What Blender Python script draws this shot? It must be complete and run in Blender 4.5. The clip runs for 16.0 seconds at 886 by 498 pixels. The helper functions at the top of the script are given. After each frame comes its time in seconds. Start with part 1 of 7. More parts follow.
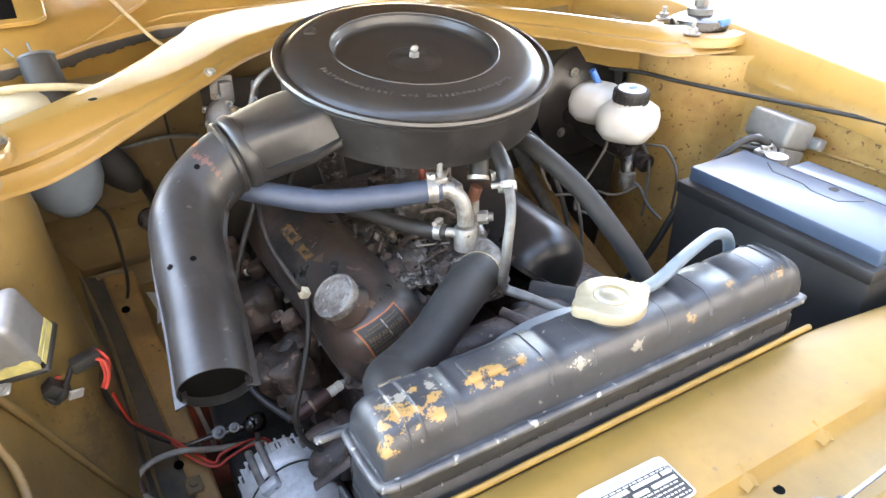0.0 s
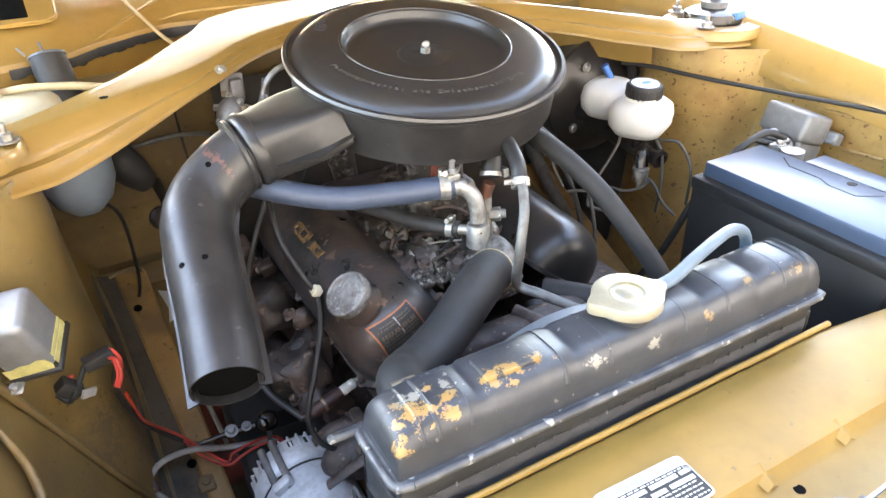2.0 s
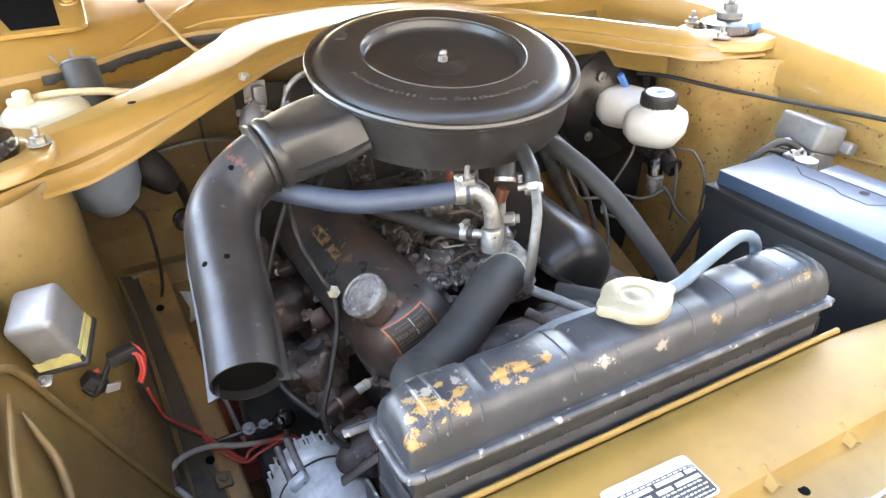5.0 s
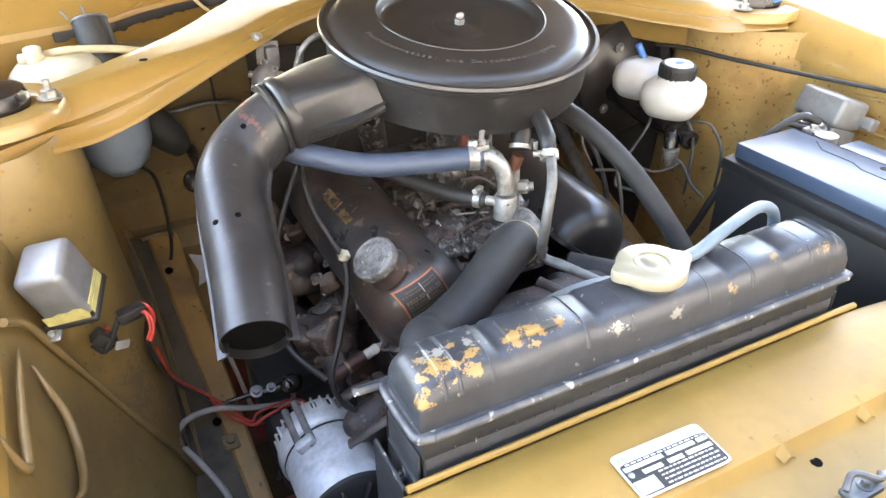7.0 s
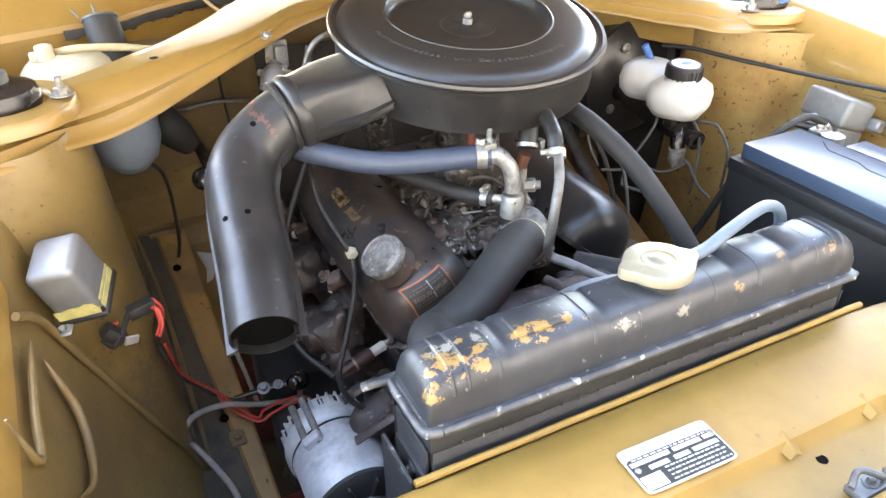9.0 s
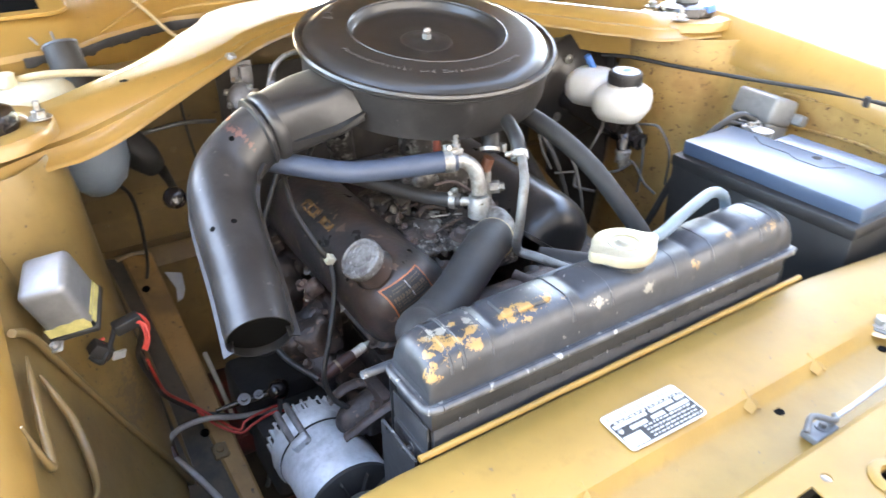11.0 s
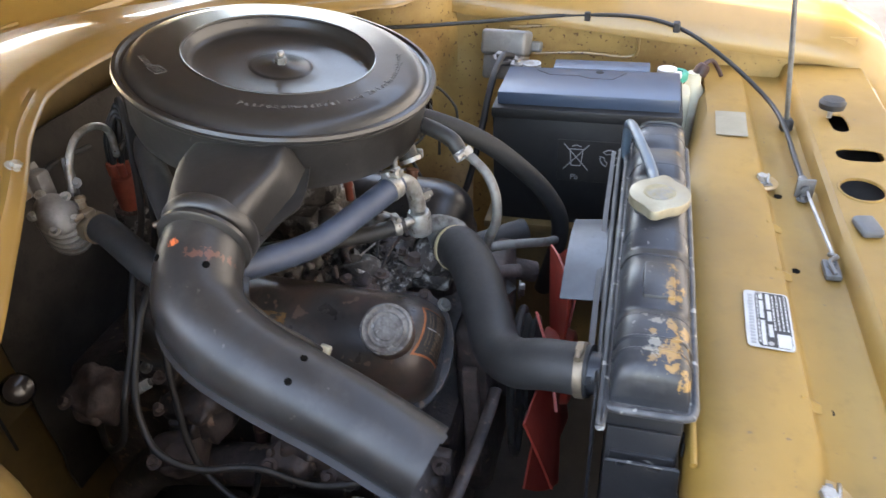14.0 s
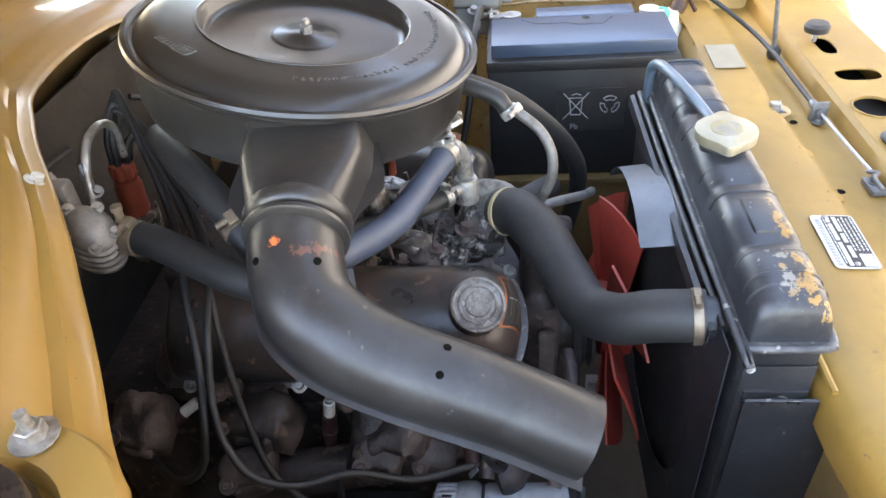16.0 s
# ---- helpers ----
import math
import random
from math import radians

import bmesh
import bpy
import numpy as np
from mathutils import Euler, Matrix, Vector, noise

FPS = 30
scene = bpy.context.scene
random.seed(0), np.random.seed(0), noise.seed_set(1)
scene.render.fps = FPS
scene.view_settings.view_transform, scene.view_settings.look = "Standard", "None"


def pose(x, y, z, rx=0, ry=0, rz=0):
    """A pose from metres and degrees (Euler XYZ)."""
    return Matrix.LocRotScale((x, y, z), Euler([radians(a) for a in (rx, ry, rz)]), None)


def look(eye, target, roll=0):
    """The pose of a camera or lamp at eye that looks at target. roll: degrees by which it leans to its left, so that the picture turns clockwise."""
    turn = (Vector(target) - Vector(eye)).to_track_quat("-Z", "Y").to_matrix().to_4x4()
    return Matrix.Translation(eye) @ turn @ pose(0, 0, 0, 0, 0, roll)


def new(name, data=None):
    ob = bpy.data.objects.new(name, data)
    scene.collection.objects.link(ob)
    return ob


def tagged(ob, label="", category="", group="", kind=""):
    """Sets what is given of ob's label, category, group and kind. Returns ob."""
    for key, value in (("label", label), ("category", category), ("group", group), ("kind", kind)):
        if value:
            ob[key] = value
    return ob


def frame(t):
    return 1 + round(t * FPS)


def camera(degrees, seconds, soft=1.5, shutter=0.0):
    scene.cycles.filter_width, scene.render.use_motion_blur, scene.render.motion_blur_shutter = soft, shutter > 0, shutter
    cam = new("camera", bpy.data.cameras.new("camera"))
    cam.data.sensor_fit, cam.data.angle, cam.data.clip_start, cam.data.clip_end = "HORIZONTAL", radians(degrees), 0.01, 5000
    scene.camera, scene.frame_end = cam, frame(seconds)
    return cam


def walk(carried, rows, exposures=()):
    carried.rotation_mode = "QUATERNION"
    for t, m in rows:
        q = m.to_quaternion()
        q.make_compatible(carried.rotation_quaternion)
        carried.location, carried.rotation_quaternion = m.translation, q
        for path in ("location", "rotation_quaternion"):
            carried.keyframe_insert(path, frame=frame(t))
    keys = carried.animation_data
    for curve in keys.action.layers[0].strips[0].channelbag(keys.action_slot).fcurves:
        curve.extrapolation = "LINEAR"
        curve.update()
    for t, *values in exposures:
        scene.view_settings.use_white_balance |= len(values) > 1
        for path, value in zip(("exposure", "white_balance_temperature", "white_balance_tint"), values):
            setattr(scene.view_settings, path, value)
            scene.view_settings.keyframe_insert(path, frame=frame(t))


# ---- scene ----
cam = camera(64.0, 16.0, shutter=0.35)
PATH = [
    (0, (-0.050, 0.044, 1.380), (0.8109, 1.5389, 0.3681), -0.9),
    (0.5, (-0.062, 0.040, 1.379), (0.7831, 1.5472, 0.3719), -1.1),
    (1, (-0.056, 0.045, 1.380), (0.7918, 1.5516, 0.3743), -1.3),
    (1.5, (-0.054, 0.049, 1.380), (0.7851, 1.5622, 0.3769), -1.4),
    (2, (-0.050, 0.051, 1.376), (0.7854, 1.5567, 0.3586), -1.6),
    (2.5, (-0.046, 0.050, 1.377), (0.7891, 1.5601, 0.3659), -2.0),
    (3, (-0.043, 0.052, 1.379), (0.7888, 1.5687, 0.3752), -1.9),
    (3.5, (-0.041, 0.051, 1.378), (0.7757, 1.5734, 0.3704), -2.2),
    (4, (-0.046, 0.041, 1.383), (0.7723, 1.5725, 0.3906), -2.2),
    (6.5, (-0.063, 0.028, 1.368), (0.7030, 1.5610, 0.3370), -0.9),
    (7, (-0.063, 0.034, 1.363), (0.7029, 1.5549, 0.3141), -0.7),
    (7.5, (-0.069, 0.035, 1.362), (0.6850, 1.5611, 0.3120), -0.7),
    (8, (-0.069, 0.033, 1.362), (0.6861, 1.5543, 0.3058), -0.7),
    (10.5, (-0.078, 0.014, 1.366), (0.6810, 1.5539, 0.3400), -0.5),
    (10.8, (-0.099, 0.004, 1.383), (0.7038, 1.5228, 0.3588), -1.0),
    (11, (-0.133, 0.000, 1.367), (0.7783, 1.4734, 0.3677), -1.0),
    (11.2, (-0.185, 0.001, 1.364), (0.8574, 1.3982, 0.3836), -0.9),
    (11.5, (-0.266, 0.003, 1.355), (0.9062, 1.2912, 0.3719), -0.2),
    (11.8, (-0.321, 0.010, 1.364), (0.9297, 1.2070, 0.3632), -0.2),
    (12, (-0.346, 0.043, 1.357), (0.9419, 1.2199, 0.3791), -0.3),
    (12.2, (-0.343, 0.096, 1.368), (0.9478, 1.2633, 0.3820), -1.9),
    (12.5, (-0.318, 0.177, 1.372), (1.0108, 1.2478, 0.3291), -1.8),
    (12.8, (-0.309, 0.238, 1.392), (1.0813, 1.2121, 0.3351), -1.5),
    (13, (-0.310, 0.283, 1.393), (1.1087, 1.2275, 0.3465), -2.0),
    (13.2, (-0.322, 0.339, 1.392), (1.1558, 1.2057, 0.3589), -2.2),
    (13.5, (-0.345, 0.399, 1.408), (1.1772, 1.1021, 0.3178), -3.2),
    (13.8, (-0.361, 0.456, 1.412), (1.2069, 0.9946, 0.2932), -4.0),
    (14, (-0.355, 0.484, 1.415), (1.2170, 0.9580, 0.2730), -3.7),
    (14.2, (-0.340, 0.520, 1.407), (1.2305, 0.9937, 0.2632), -4.0),
    (14.5, (-0.329, 0.565, 1.409), (1.2418, 0.9729, 0.2402), -3.5),
    (15, (-0.340, 0.646, 1.414), (1.2345, 0.8709, 0.2014), -5.1),
    (15.5, (-0.352, 0.681, 1.411), (1.2292, 0.8620, 0.1998), -4.8),
    (16, (-0.348, 0.686, 1.403), (1.2138, 0.8690, 0.1672), -5.2),
]
EXPOSURES = [(0, 4.83, 8150, 12), (8.2, 4.83, 8150, 12), (10.5, 4.80, 7850, 12), (11.6, 5.05, 7500, 12), (12.0, 4.9, 7500, 12), (12.5, 4.36, 8000, 12), (13.0, 4.06, 7950, 13), (13.5, 3.94, 8200, 14), (14.5, 4.08, 8400, 15), (15.0, 4.23, 8400, 15), (16, 4.44, 8300, 14)]
walk(cam, [(t, look(eye, target, roll)) for t, eye, target, roll in PATH], EXPOSURES)

# ---- light ----
world = bpy.data.worlds.new("daylight")
scene.world = world
world.use_nodes = True
wn = world.node_tree.nodes
sky = wn.new("ShaderNodeTexSky")
sky.sky_type, sky.sun_disc = "NISHITA", False
sky.sun_elevation, sky.sun_rotation = radians(42), radians(4)
sky.air_density, sky.dust_density, sky.altitude = 1.0, 1.0, 50
wn["Background"].inputs["Strength"].default_value = 0.15
world.node_tree.links.new(sky.outputs[0], wn["Background"].inputs["Color"])
sun_data = bpy.data.lights.new("sun", "SUN")
sun_data.energy, sun_data.angle, sun_data.color = 2.5, radians(1.0), (1.0, 0.95, 0.88)
sun = new("sun", sun_data)
sun.matrix_world = look((0.3, 4.0, 3.6), (0, 0, 0))


# ---- materials ----
def mat(name, col, rough=0.5, metal=0.0, var=0.18, scale=18.0, bump=0.15, bscale=160.0, patch=None, coat=0.0, speck=None, spots=()):
    """Base colour with two scales of variation, optional patches (colour, size, amount) and specks, fine relief."""
    m = bpy.data.materials.new(name)
    m.use_nodes = True
    nt = m.node_tree
    n, link = nt.nodes, nt.links.new
    b = n["Principled BSDF"]
    tc = n.new("ShaderNodeTexCoord")
    co = tc.outputs["Object"]

    def noise_tex(sc, detail=4.0, rgh=0.6):
        t = n.new("ShaderNodeTexNoise")
        t.inputs["Scale"].default_value, t.inputs["Detail"].default_value, t.inputs["Roughness"].default_value = sc, detail, rgh
        link(co, t.inputs["Vector"])
        return t.outputs["Fac"]

    def mix(fac, a, c):
        x = n.new("ShaderNodeMix")
        x.data_type = "RGBA"
        for sock, v in ((x.inputs[0], fac), (x.inputs[6], a), (x.inputs[7], c)):
            if isinstance(v, (tuple, list)):
                sock.default_value = (*v[:3], 1)
            elif isinstance(v, float):
                sock.default_value = v
            else:
                link(v, sock)
        return x.outputs[2]

    def ramp(fac, lo, hi):
        r = n.new("ShaderNodeMapRange")
        r.inputs["From Min"].default_value, r.inputs["From Max"].default_value = lo, hi
        link(fac, r.inputs["Value"])
        return r.outputs["Result"]

    dark = tuple(c * (1 - var) for c in col)
    light = tuple(min(1, c * (1 + var)) for c in col)
    c = mix(ramp(noise_tex(scale), 0.32, 0.68), dark, light)
    c = mix(ramp(noise_tex(scale * 9, 6), 0.55, 0.8), c, tuple(k * (1 - 0.9 * var) for k in col))
    rsock = None
    if patch:
        pc, ps, amount = patch
        f = ramp(noise_tex(ps, 5, 0.62), 1 - amount - 0.10, 1 - amount + 0.08)
        c = mix(f, c, pc)
    if speck:
        pc, ps, amount = speck
        f = ramp(noise_tex(ps, 2, 0.5), 1 - amount - 0.02, 1 - amount + 0.02)
        c = mix(f, c, pc)
    for pc, places in spots:
        geo = n.new("ShaderNodeNewGeometry")
        best = None
        for x, y, z, r_ in places:
            d = n.new("ShaderNodeVectorMath")
            d.operation = "DISTANCE"
            link(geo.outputs["Position"], d.inputs[0])
            d.inputs[1].default_value = (x, y, z)
            q = n.new("ShaderNodeMath")
            q.operation = "DIVIDE"
            link(d.outputs["Value"], q.inputs[0])
            q.inputs[1].default_value = r_
            if best is None:
                best = q.outputs[0]
            else:
                mn = n.new("ShaderNodeMath")
                mn.operation = "MINIMUM"
                link(best, mn.inputs[0])
                link(q.outputs[0], mn.inputs[1])
                best = mn.outputs[0]
        wob = n.new("ShaderNodeMath")
        wob.operation = "MULTIPLY_ADD"
        link(noise_tex(110.0, 8, 0.72), wob.inputs[0])
        wob.inputs[1].default_value = 5.0
        link(best, wob.inputs[2])
        c = mix(ramp(wob.outputs[0], 3.06, 2.96), c, pc)
    link(c, b.inputs["Base Color"])
    r = n.new("ShaderNodeMapRange")
    r.inputs["To Min"].default_value, r.inputs["To Max"].default_value = max(0.03, rough - 0.09), min(1, rough + 0.13)
    link(noise_tex(scale * 2.2), r.inputs["Value"])
    link(r.outputs["Result"], b.inputs["Roughness"])
    b.inputs["Metallic"].default_value = metal
    if max(col) < 0.005:
        b.inputs["Specular IOR Level"].default_value = 0.1
    b.inputs["Coat Weight"].default_value = coat
    b.inputs["Coat Roughness"].default_value = 0.06
    if bump:
        bm_ = n.new("ShaderNodeBump")
        bm_.inputs["Strength"].default_value, bm_.inputs["Distance"].default_value = bump, 0.002
        link(noise_tex(bscale, 5), bm_.inputs["Height"])
        link(bm_.outputs["Normal"], b.inputs["Normal"])
    return m


GOLD = mat("gold_paint", (0.300, 0.176, 0.046), 0.38, 0.0, 0.14, 5, 0.04, 300, coat=0.5, speck=((0.12, 0.07, 0.03), 130, 0.24))
# darker, uncoated copy of the body gold for firewall, trough floor and supports
GOLD_DULL_DARK = mat("gold_paint_dull_dark", (0.178, 0.120, 0.049), 0.36, 0.0, 0.24, 7, 0.08, 120, patch=((0.135, 0.093, 0.043), 6, 0.43), speck=((0.085, 0.058, 0.034), 120, 0.29))
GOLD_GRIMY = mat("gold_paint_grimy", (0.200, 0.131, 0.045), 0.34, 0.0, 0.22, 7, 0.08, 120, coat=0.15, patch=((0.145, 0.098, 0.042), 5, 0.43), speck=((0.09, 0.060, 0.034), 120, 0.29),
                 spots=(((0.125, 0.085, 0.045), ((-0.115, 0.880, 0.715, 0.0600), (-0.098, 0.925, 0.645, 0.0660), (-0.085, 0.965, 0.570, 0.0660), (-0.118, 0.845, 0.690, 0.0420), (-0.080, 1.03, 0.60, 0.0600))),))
GOLD_FRONT = mat("gold_paint_dusty", (0.255, 0.146, 0.030), 0.55, 0.0, 0.18, 6, 0.06, 200, patch=((0.205, 0.115, 0.025), 5, 0.42), speck=((0.15, 0.092, 0.04), 90, 0.25))
RAIL_PAINT = mat("rail_paint", (0.270, 0.160, 0.058), 0.45, 0.0, 0.22, 7, 0.08, 120, patch=((0.17, 0.105, 0.045), 8, 0.42), speck=((0.09, 0.058, 0.034), 110, 0.30))
# near-black that paints the shade inside holes and openings
VOID = mat("hole_shade_black", (0.002, 0.002, 0.002), 1.0, 0.0, 0.0, 20, 0.0)
GOLD_RUSTY = mat("gold_paint_spotted", (0.390, 0.252, 0.092), 0.3, 0.0, 0.16, 6, 0.10, 90, coat=0.5, patch=((0.27, 0.155, 0.055), 8, 0.42), speck=((0.14, 0.075, 0.032), 110, 0.335))
BLACK_SHEET = mat("satin_black_sheet", (0.0205, 0.0194, 0.0188), 0.30, 0.0, 0.2, 10, 0.05, 220, coat=0.16)
BLACK_TUBE = mat("worn_black_sheet", (0.0205, 0.0194, 0.0190), 0.35, 0.0, 0.35, 12, 0.10, 160, patch=((0.034, 0.032, 0.031), 22, 0.40), speck=((0.075, 0.066, 0.060), 70, 0.26),
                 spots=(((0.095, 0.043, 0.032), ((0.0845, 0.857, 1.063, 0.0046), (0.086, 0.850, 1.061, 0.0064), (0.088, 0.845, 1.059, 0.0064), (0.090, 0.840, 1.057, 0.0077), (0.093, 0.837, 1.056, 0.0077), (0.096, 0.835, 1.054, 0.0070), (0.099, 0.831, 1.050, 0.0070), (0.101, 0.828, 1.044, 0.0064), (0.104, 0.825, 1.036, 0.0051))),
                        ((0.62, 0.13, 0.04), ((0.0905, 0.872, 1.066, 0.0058), (0.093, 0.871, 1.067, 0.0051)))))
RUBBER = mat("black_rubber", (0.0225, 0.0212, 0.0202), 0.58, 0.0, 0.25, 25, 0.2, 240)
CABLE = mat("black_cable", (0.0161, 0.0153, 0.0146), 0.48, 0.0, 0.25, 40, 0.1, 300)
RUBBER_GREY = mat("dusty_rubber", (0.0150, 0.0145, 0.0140), 0.65, 0.0, 0.25, 20, 0.2, 200)
BLUE_HOSE = mat("blue_grey_hose", (0.040, 0.053, 0.082), 0.5, 0.0, 0.2, 22, 0.15, 200)
PALE_HOSE = mat("pale_blue_hose", (0.090, 0.125, 0.160), 0.35, 0.0, 0.12, 30, 0.05, 200)
RAD_PAINT = mat("chipped_black_tank", (0.025, 0.0275, 0.0325), 0.38, 0.0, 0.30, 10, 0.16, 130, patch=((0.042, 0.043, 0.046), 30, 0.36), speck=((0.17, 0.165, 0.155), 90, 0.28),
               spots=(((0.25, 0.145, 0.048), ((0.125, 0.429, 0.980, 0.0179), (0.138, 0.426, 0.981, 0.0145), (0.114, 0.423, 0.975, 0.0127), (0.109, 0.414, 0.962, 0.0085), (0.160, 0.427, 0.982, 0.0119), (0.154, 0.416, 0.976, 0.0119), (0.150, 0.446, 0.983, 0.0068), (0.201, 0.428, 0.986, 0.0145), (0.222, 0.429, 0.987, 0.0145), (0.216, 0.420, 0.981, 0.0102), (0.247, 0.429, 0.985, 0.0119))),
                      ((0.20, 0.125, 0.052), ((0.439, 0.410, 0.966, 0.0076), (0.504, 0.421, 0.983, 0.0102), (0.538, 0.418, 0.982, 0.0076), (0.573, 0.414, 0.975, 0.0110), (0.264, 0.424, 0.983, 0.0051), (0.120, 0.446, 0.979, 0.0102))),
                      ((0.19, 0.178, 0.150), ((0.165, 0.441, 0.984, 0.0093), (0.138, 0.444, 0.982, 0.0093), (0.126, 0.447, 0.981, 0.0093), (0.302, 0.411, 0.969, 0.0110), (0.371, 0.409, 0.964, 0.0102), (0.100, 0.430, 0.900, 0.0102)))))
RAD_EDGE = mat("scraped_black_seam", (0.036, 0.038, 0.043), 0.42, 0.0, 0.25, 10, 0.15, 130, patch=((0.11, 0.11, 0.108), 26, 0.40), speck=((0.28, 0.275, 0.26), 75, 0.34))
HEADER = mat("dark_header_plate", (0.0210, 0.0220, 0.0240), 0.42, 0.0, 0.35, 12, 0.2, 120, patch=((0.040, 0.039, 0.037), 30, 0.36), speck=((0.15, 0.15, 0.14), 120, 0.25))
CRUST = mat("white_crusted_deck", (0.040, 0.031, 0.026), 0.6, 0.1, 0.5, 40, 0.8, 130, patch=((0.36, 0.345, 0.31), 95, 0.40), speck=((0.02, 0.017, 0.015), 60, 0.42))
ALU_BRIGHT = mat("bright_casting", (0.53, 0.54, 0.555), 0.45, 0.2, 0.25, 16, 0.35, 160, patch=((0.39, 0.395, 0.405), 18, 0.42), speck=((0.20, 0.19, 0.18), 60, 0.25))
ALU_STAINED = mat("stained_casting", (0.21, 0.20, 0.18), 0.55, 0.3, 0.35, 30, 0.6, 150, patch=((0.07, 0.058, 0.05), 36, 0.44), speck=((0.50, 0.49, 0.46), 80, 0.30))
GRIME = mat("oily_grime", (0.070, 0.056, 0.038), 0.6, 0.0, 0.35, 12, 0.3, 90, patch=((0.03, 0.026, 0.022), 14, 0.44))
CHIP_GREY = mat("bare_metal_chip", (0.42, 0.38, 0.33), 0.6, 0.0, 0.25, 60, 0.3, 200)
CORE = mat("dusty_core", (0.03, 0.03, 0.032), 0.7, 0.0, 0.3, 40, 0.4, 300)
BRASS_CAP = mat("pale_zinc_cap", (0.330, 0.295, 0.215), 0.40, 0.55, 0.15, 25, 0.08, 200, patch=((0.31, 0.29, 0.235), 20, 0.4), speck=((0.20, 0.165, 0.10), 50, 0.27))
CAP_DISH = mat("yellowed_zinc", (0.27, 0.225, 0.125), 0.4, 0.3, 0.2, 40, 0.08, 200, patch=((0.22, 0.21, 0.185), 60, 0.42))
ZINC = mat("dull_zinc", (0.38, 0.375, 0.355), 0.44, 0.7, 0.28, 30, 0.2, 180, patch=((0.20, 0.175, 0.145), 34, 0.43), speck=((0.10, 0.07, 0.05), 110, 0.30))
ALU_DIRTY = mat("corroded_casting", (0.075, 0.064, 0.056), 0.42, 0.5, 0.5, 45, 0.6, 130, patch=((0.42, 0.41, 0.385), 46, 0.395), speck=((0.02, 0.016, 0.014), 60, 0.40))
RUST = mat("oily_rusty_iron", (0.058, 0.042, 0.037), 0.5, 0.1, 0.5, 26, 0.9, 110, patch=((0.020, 0.016, 0.015), 18, 0.46), speck=((0.15, 0.10, 0.075), 70, 0.34))
RUST_LIGHT = mat("dry_rust_iron", (0.088, 0.062, 0.053), 0.65, 0.0, 0.45, 30, 0.9, 120, patch=((0.04, 0.027, 0.023), 20, 0.47))
COVER_BROWN = mat("oil_stained_cover", (0.034, 0.031, 0.0295), 0.29, 0.1, 0.5, 12, 0.30, 110, patch=((0.078, 0.053, 0.043), 13, 0.44), speck=((0.15, 0.105, 0.08), 55, 0.32))
COVER_BLACK = mat("black_cover", (0.019, 0.0175, 0.017), 0.30, 0.0, 0.4, 12, 0.14, 110, patch=((0.040, 0.032, 0.028), 9, 0.42), speck=((0.09, 0.075, 0.06), 60, 0.26))
OILCAP = mat("weathered_zinc_cap", (0.20, 0.196, 0.186), 0.6, 0.3, 0.35, 60, 0.7, 220, patch=((0.10, 0.092, 0.085), 70, 0.47), speck=((0.30, 0.295, 0.28), 150, 0.34))
BAT = mat("battery_plastic", (0.0125, 0.0125, 0.013), 0.55, 0.0, 0.2, 30, 0.05, 400)
# dark lid; the blue in its base colour paints the sky's reflection
BAT_LID_SKY = mat("sky_tinted_lid", (0.045, 0.068, 0.108), 0.33, 0.0, 0.05, 6, 0.0, 500, coat=0.06)
# matt dark for sheets that stand in for shade deep in the bay
FILL_DARK = mat("dark_filler_sheet", (0.042, 0.036, 0.031), 0.9, 0.0, 0.35, 12, 0.5, 90)
WHITE_PLASTIC = mat("milky_plastic", (0.55, 0.55, 0.525), 0.4, 0.0, 0.08, 20, 0.03, 100, patch=((0.60, 0.55, 0.44), 14, 0.36))
IVORY = mat("yellowed_plastic", (0.60, 0.56, 0.42), 0.45, 0.0, 0.1, 20, 0.03, 100)
GREEN = mat("green_cap", (0.02, 0.30, 0.22), 0.4, 0.0, 0.12, 60, 0.05, 100)
RED = mat("red_fan_plastic", (0.31, 0.036, 0.022), 0.5, 0.0, 0.2, 18, 0.1, 160)
RED_DARK = mat("red_oxide_paint", (0.13, 0.022, 0.018), 0.6, 0.0, 0.35, 14, 0.25, 120, patch=((0.03, 0.02, 0.018), 10, 0.45))
RED_WIRE = mat("red_wire", (0.50, 0.045, 0.03), 0.45, 0.0, 0.1, 60, 0.0)
ORANGE_CAP = mat("orange_cap", (0.22, 0.045, 0.024), 0.5, 0.0, 0.2, 40, 0.05, 100)
GREY_WIRE = mat("grey_sleeve", (0.30, 0.29, 0.28), 0.6, 0.0, 0.15, 60, 0.1, 300)
STEEL = mat("bare_steel", (0.42, 0.42, 0.42), 0.4, 0.85, 0.25, 40, 0.15, 200)
SHROUD = mat("grey_shroud", (0.13, 0.14, 0.15), 0.42, 0.15, 0.25, 10, 0.1, 120)
YELLOW = mat("yellow_label", (0.50, 0.44, 0.17), 0.55, 0.0, 0.2, 60, 0.1, 200)
ORANGE = mat("orange_label_print", (0.36, 0.11, 0.035), 0.55, 0.0, 0.2, 60, 0.0)
LABEL_PRINT = mat("faded_label_print", (0.095, 0.065, 0.042), 0.6, 0.0, 0.3, 90, 0.0)
LABEL_BLACK = mat("label_black", (0.02, 0.019, 0.018), 0.5, 0.0, 0.2, 60, 0.0)
LABEL_WHITE = mat("label_white", (0.46, 0.455, 0.43), 0.45, 0.0, 0.08, 60, 0.0)
CONCRETE = mat("garage_concrete", (0.055, 0.056, 0.060), 0.75, 0.0, 0.2, 1.5, 0.3, 60, patch=((0.038, 0.038, 0.040), 2.5, 0.4))
WALL = mat("whitewashed_wall", (0.70, 0.71, 0.72), 0.8, 0.0, 0.06, 2, 0.2, 50)
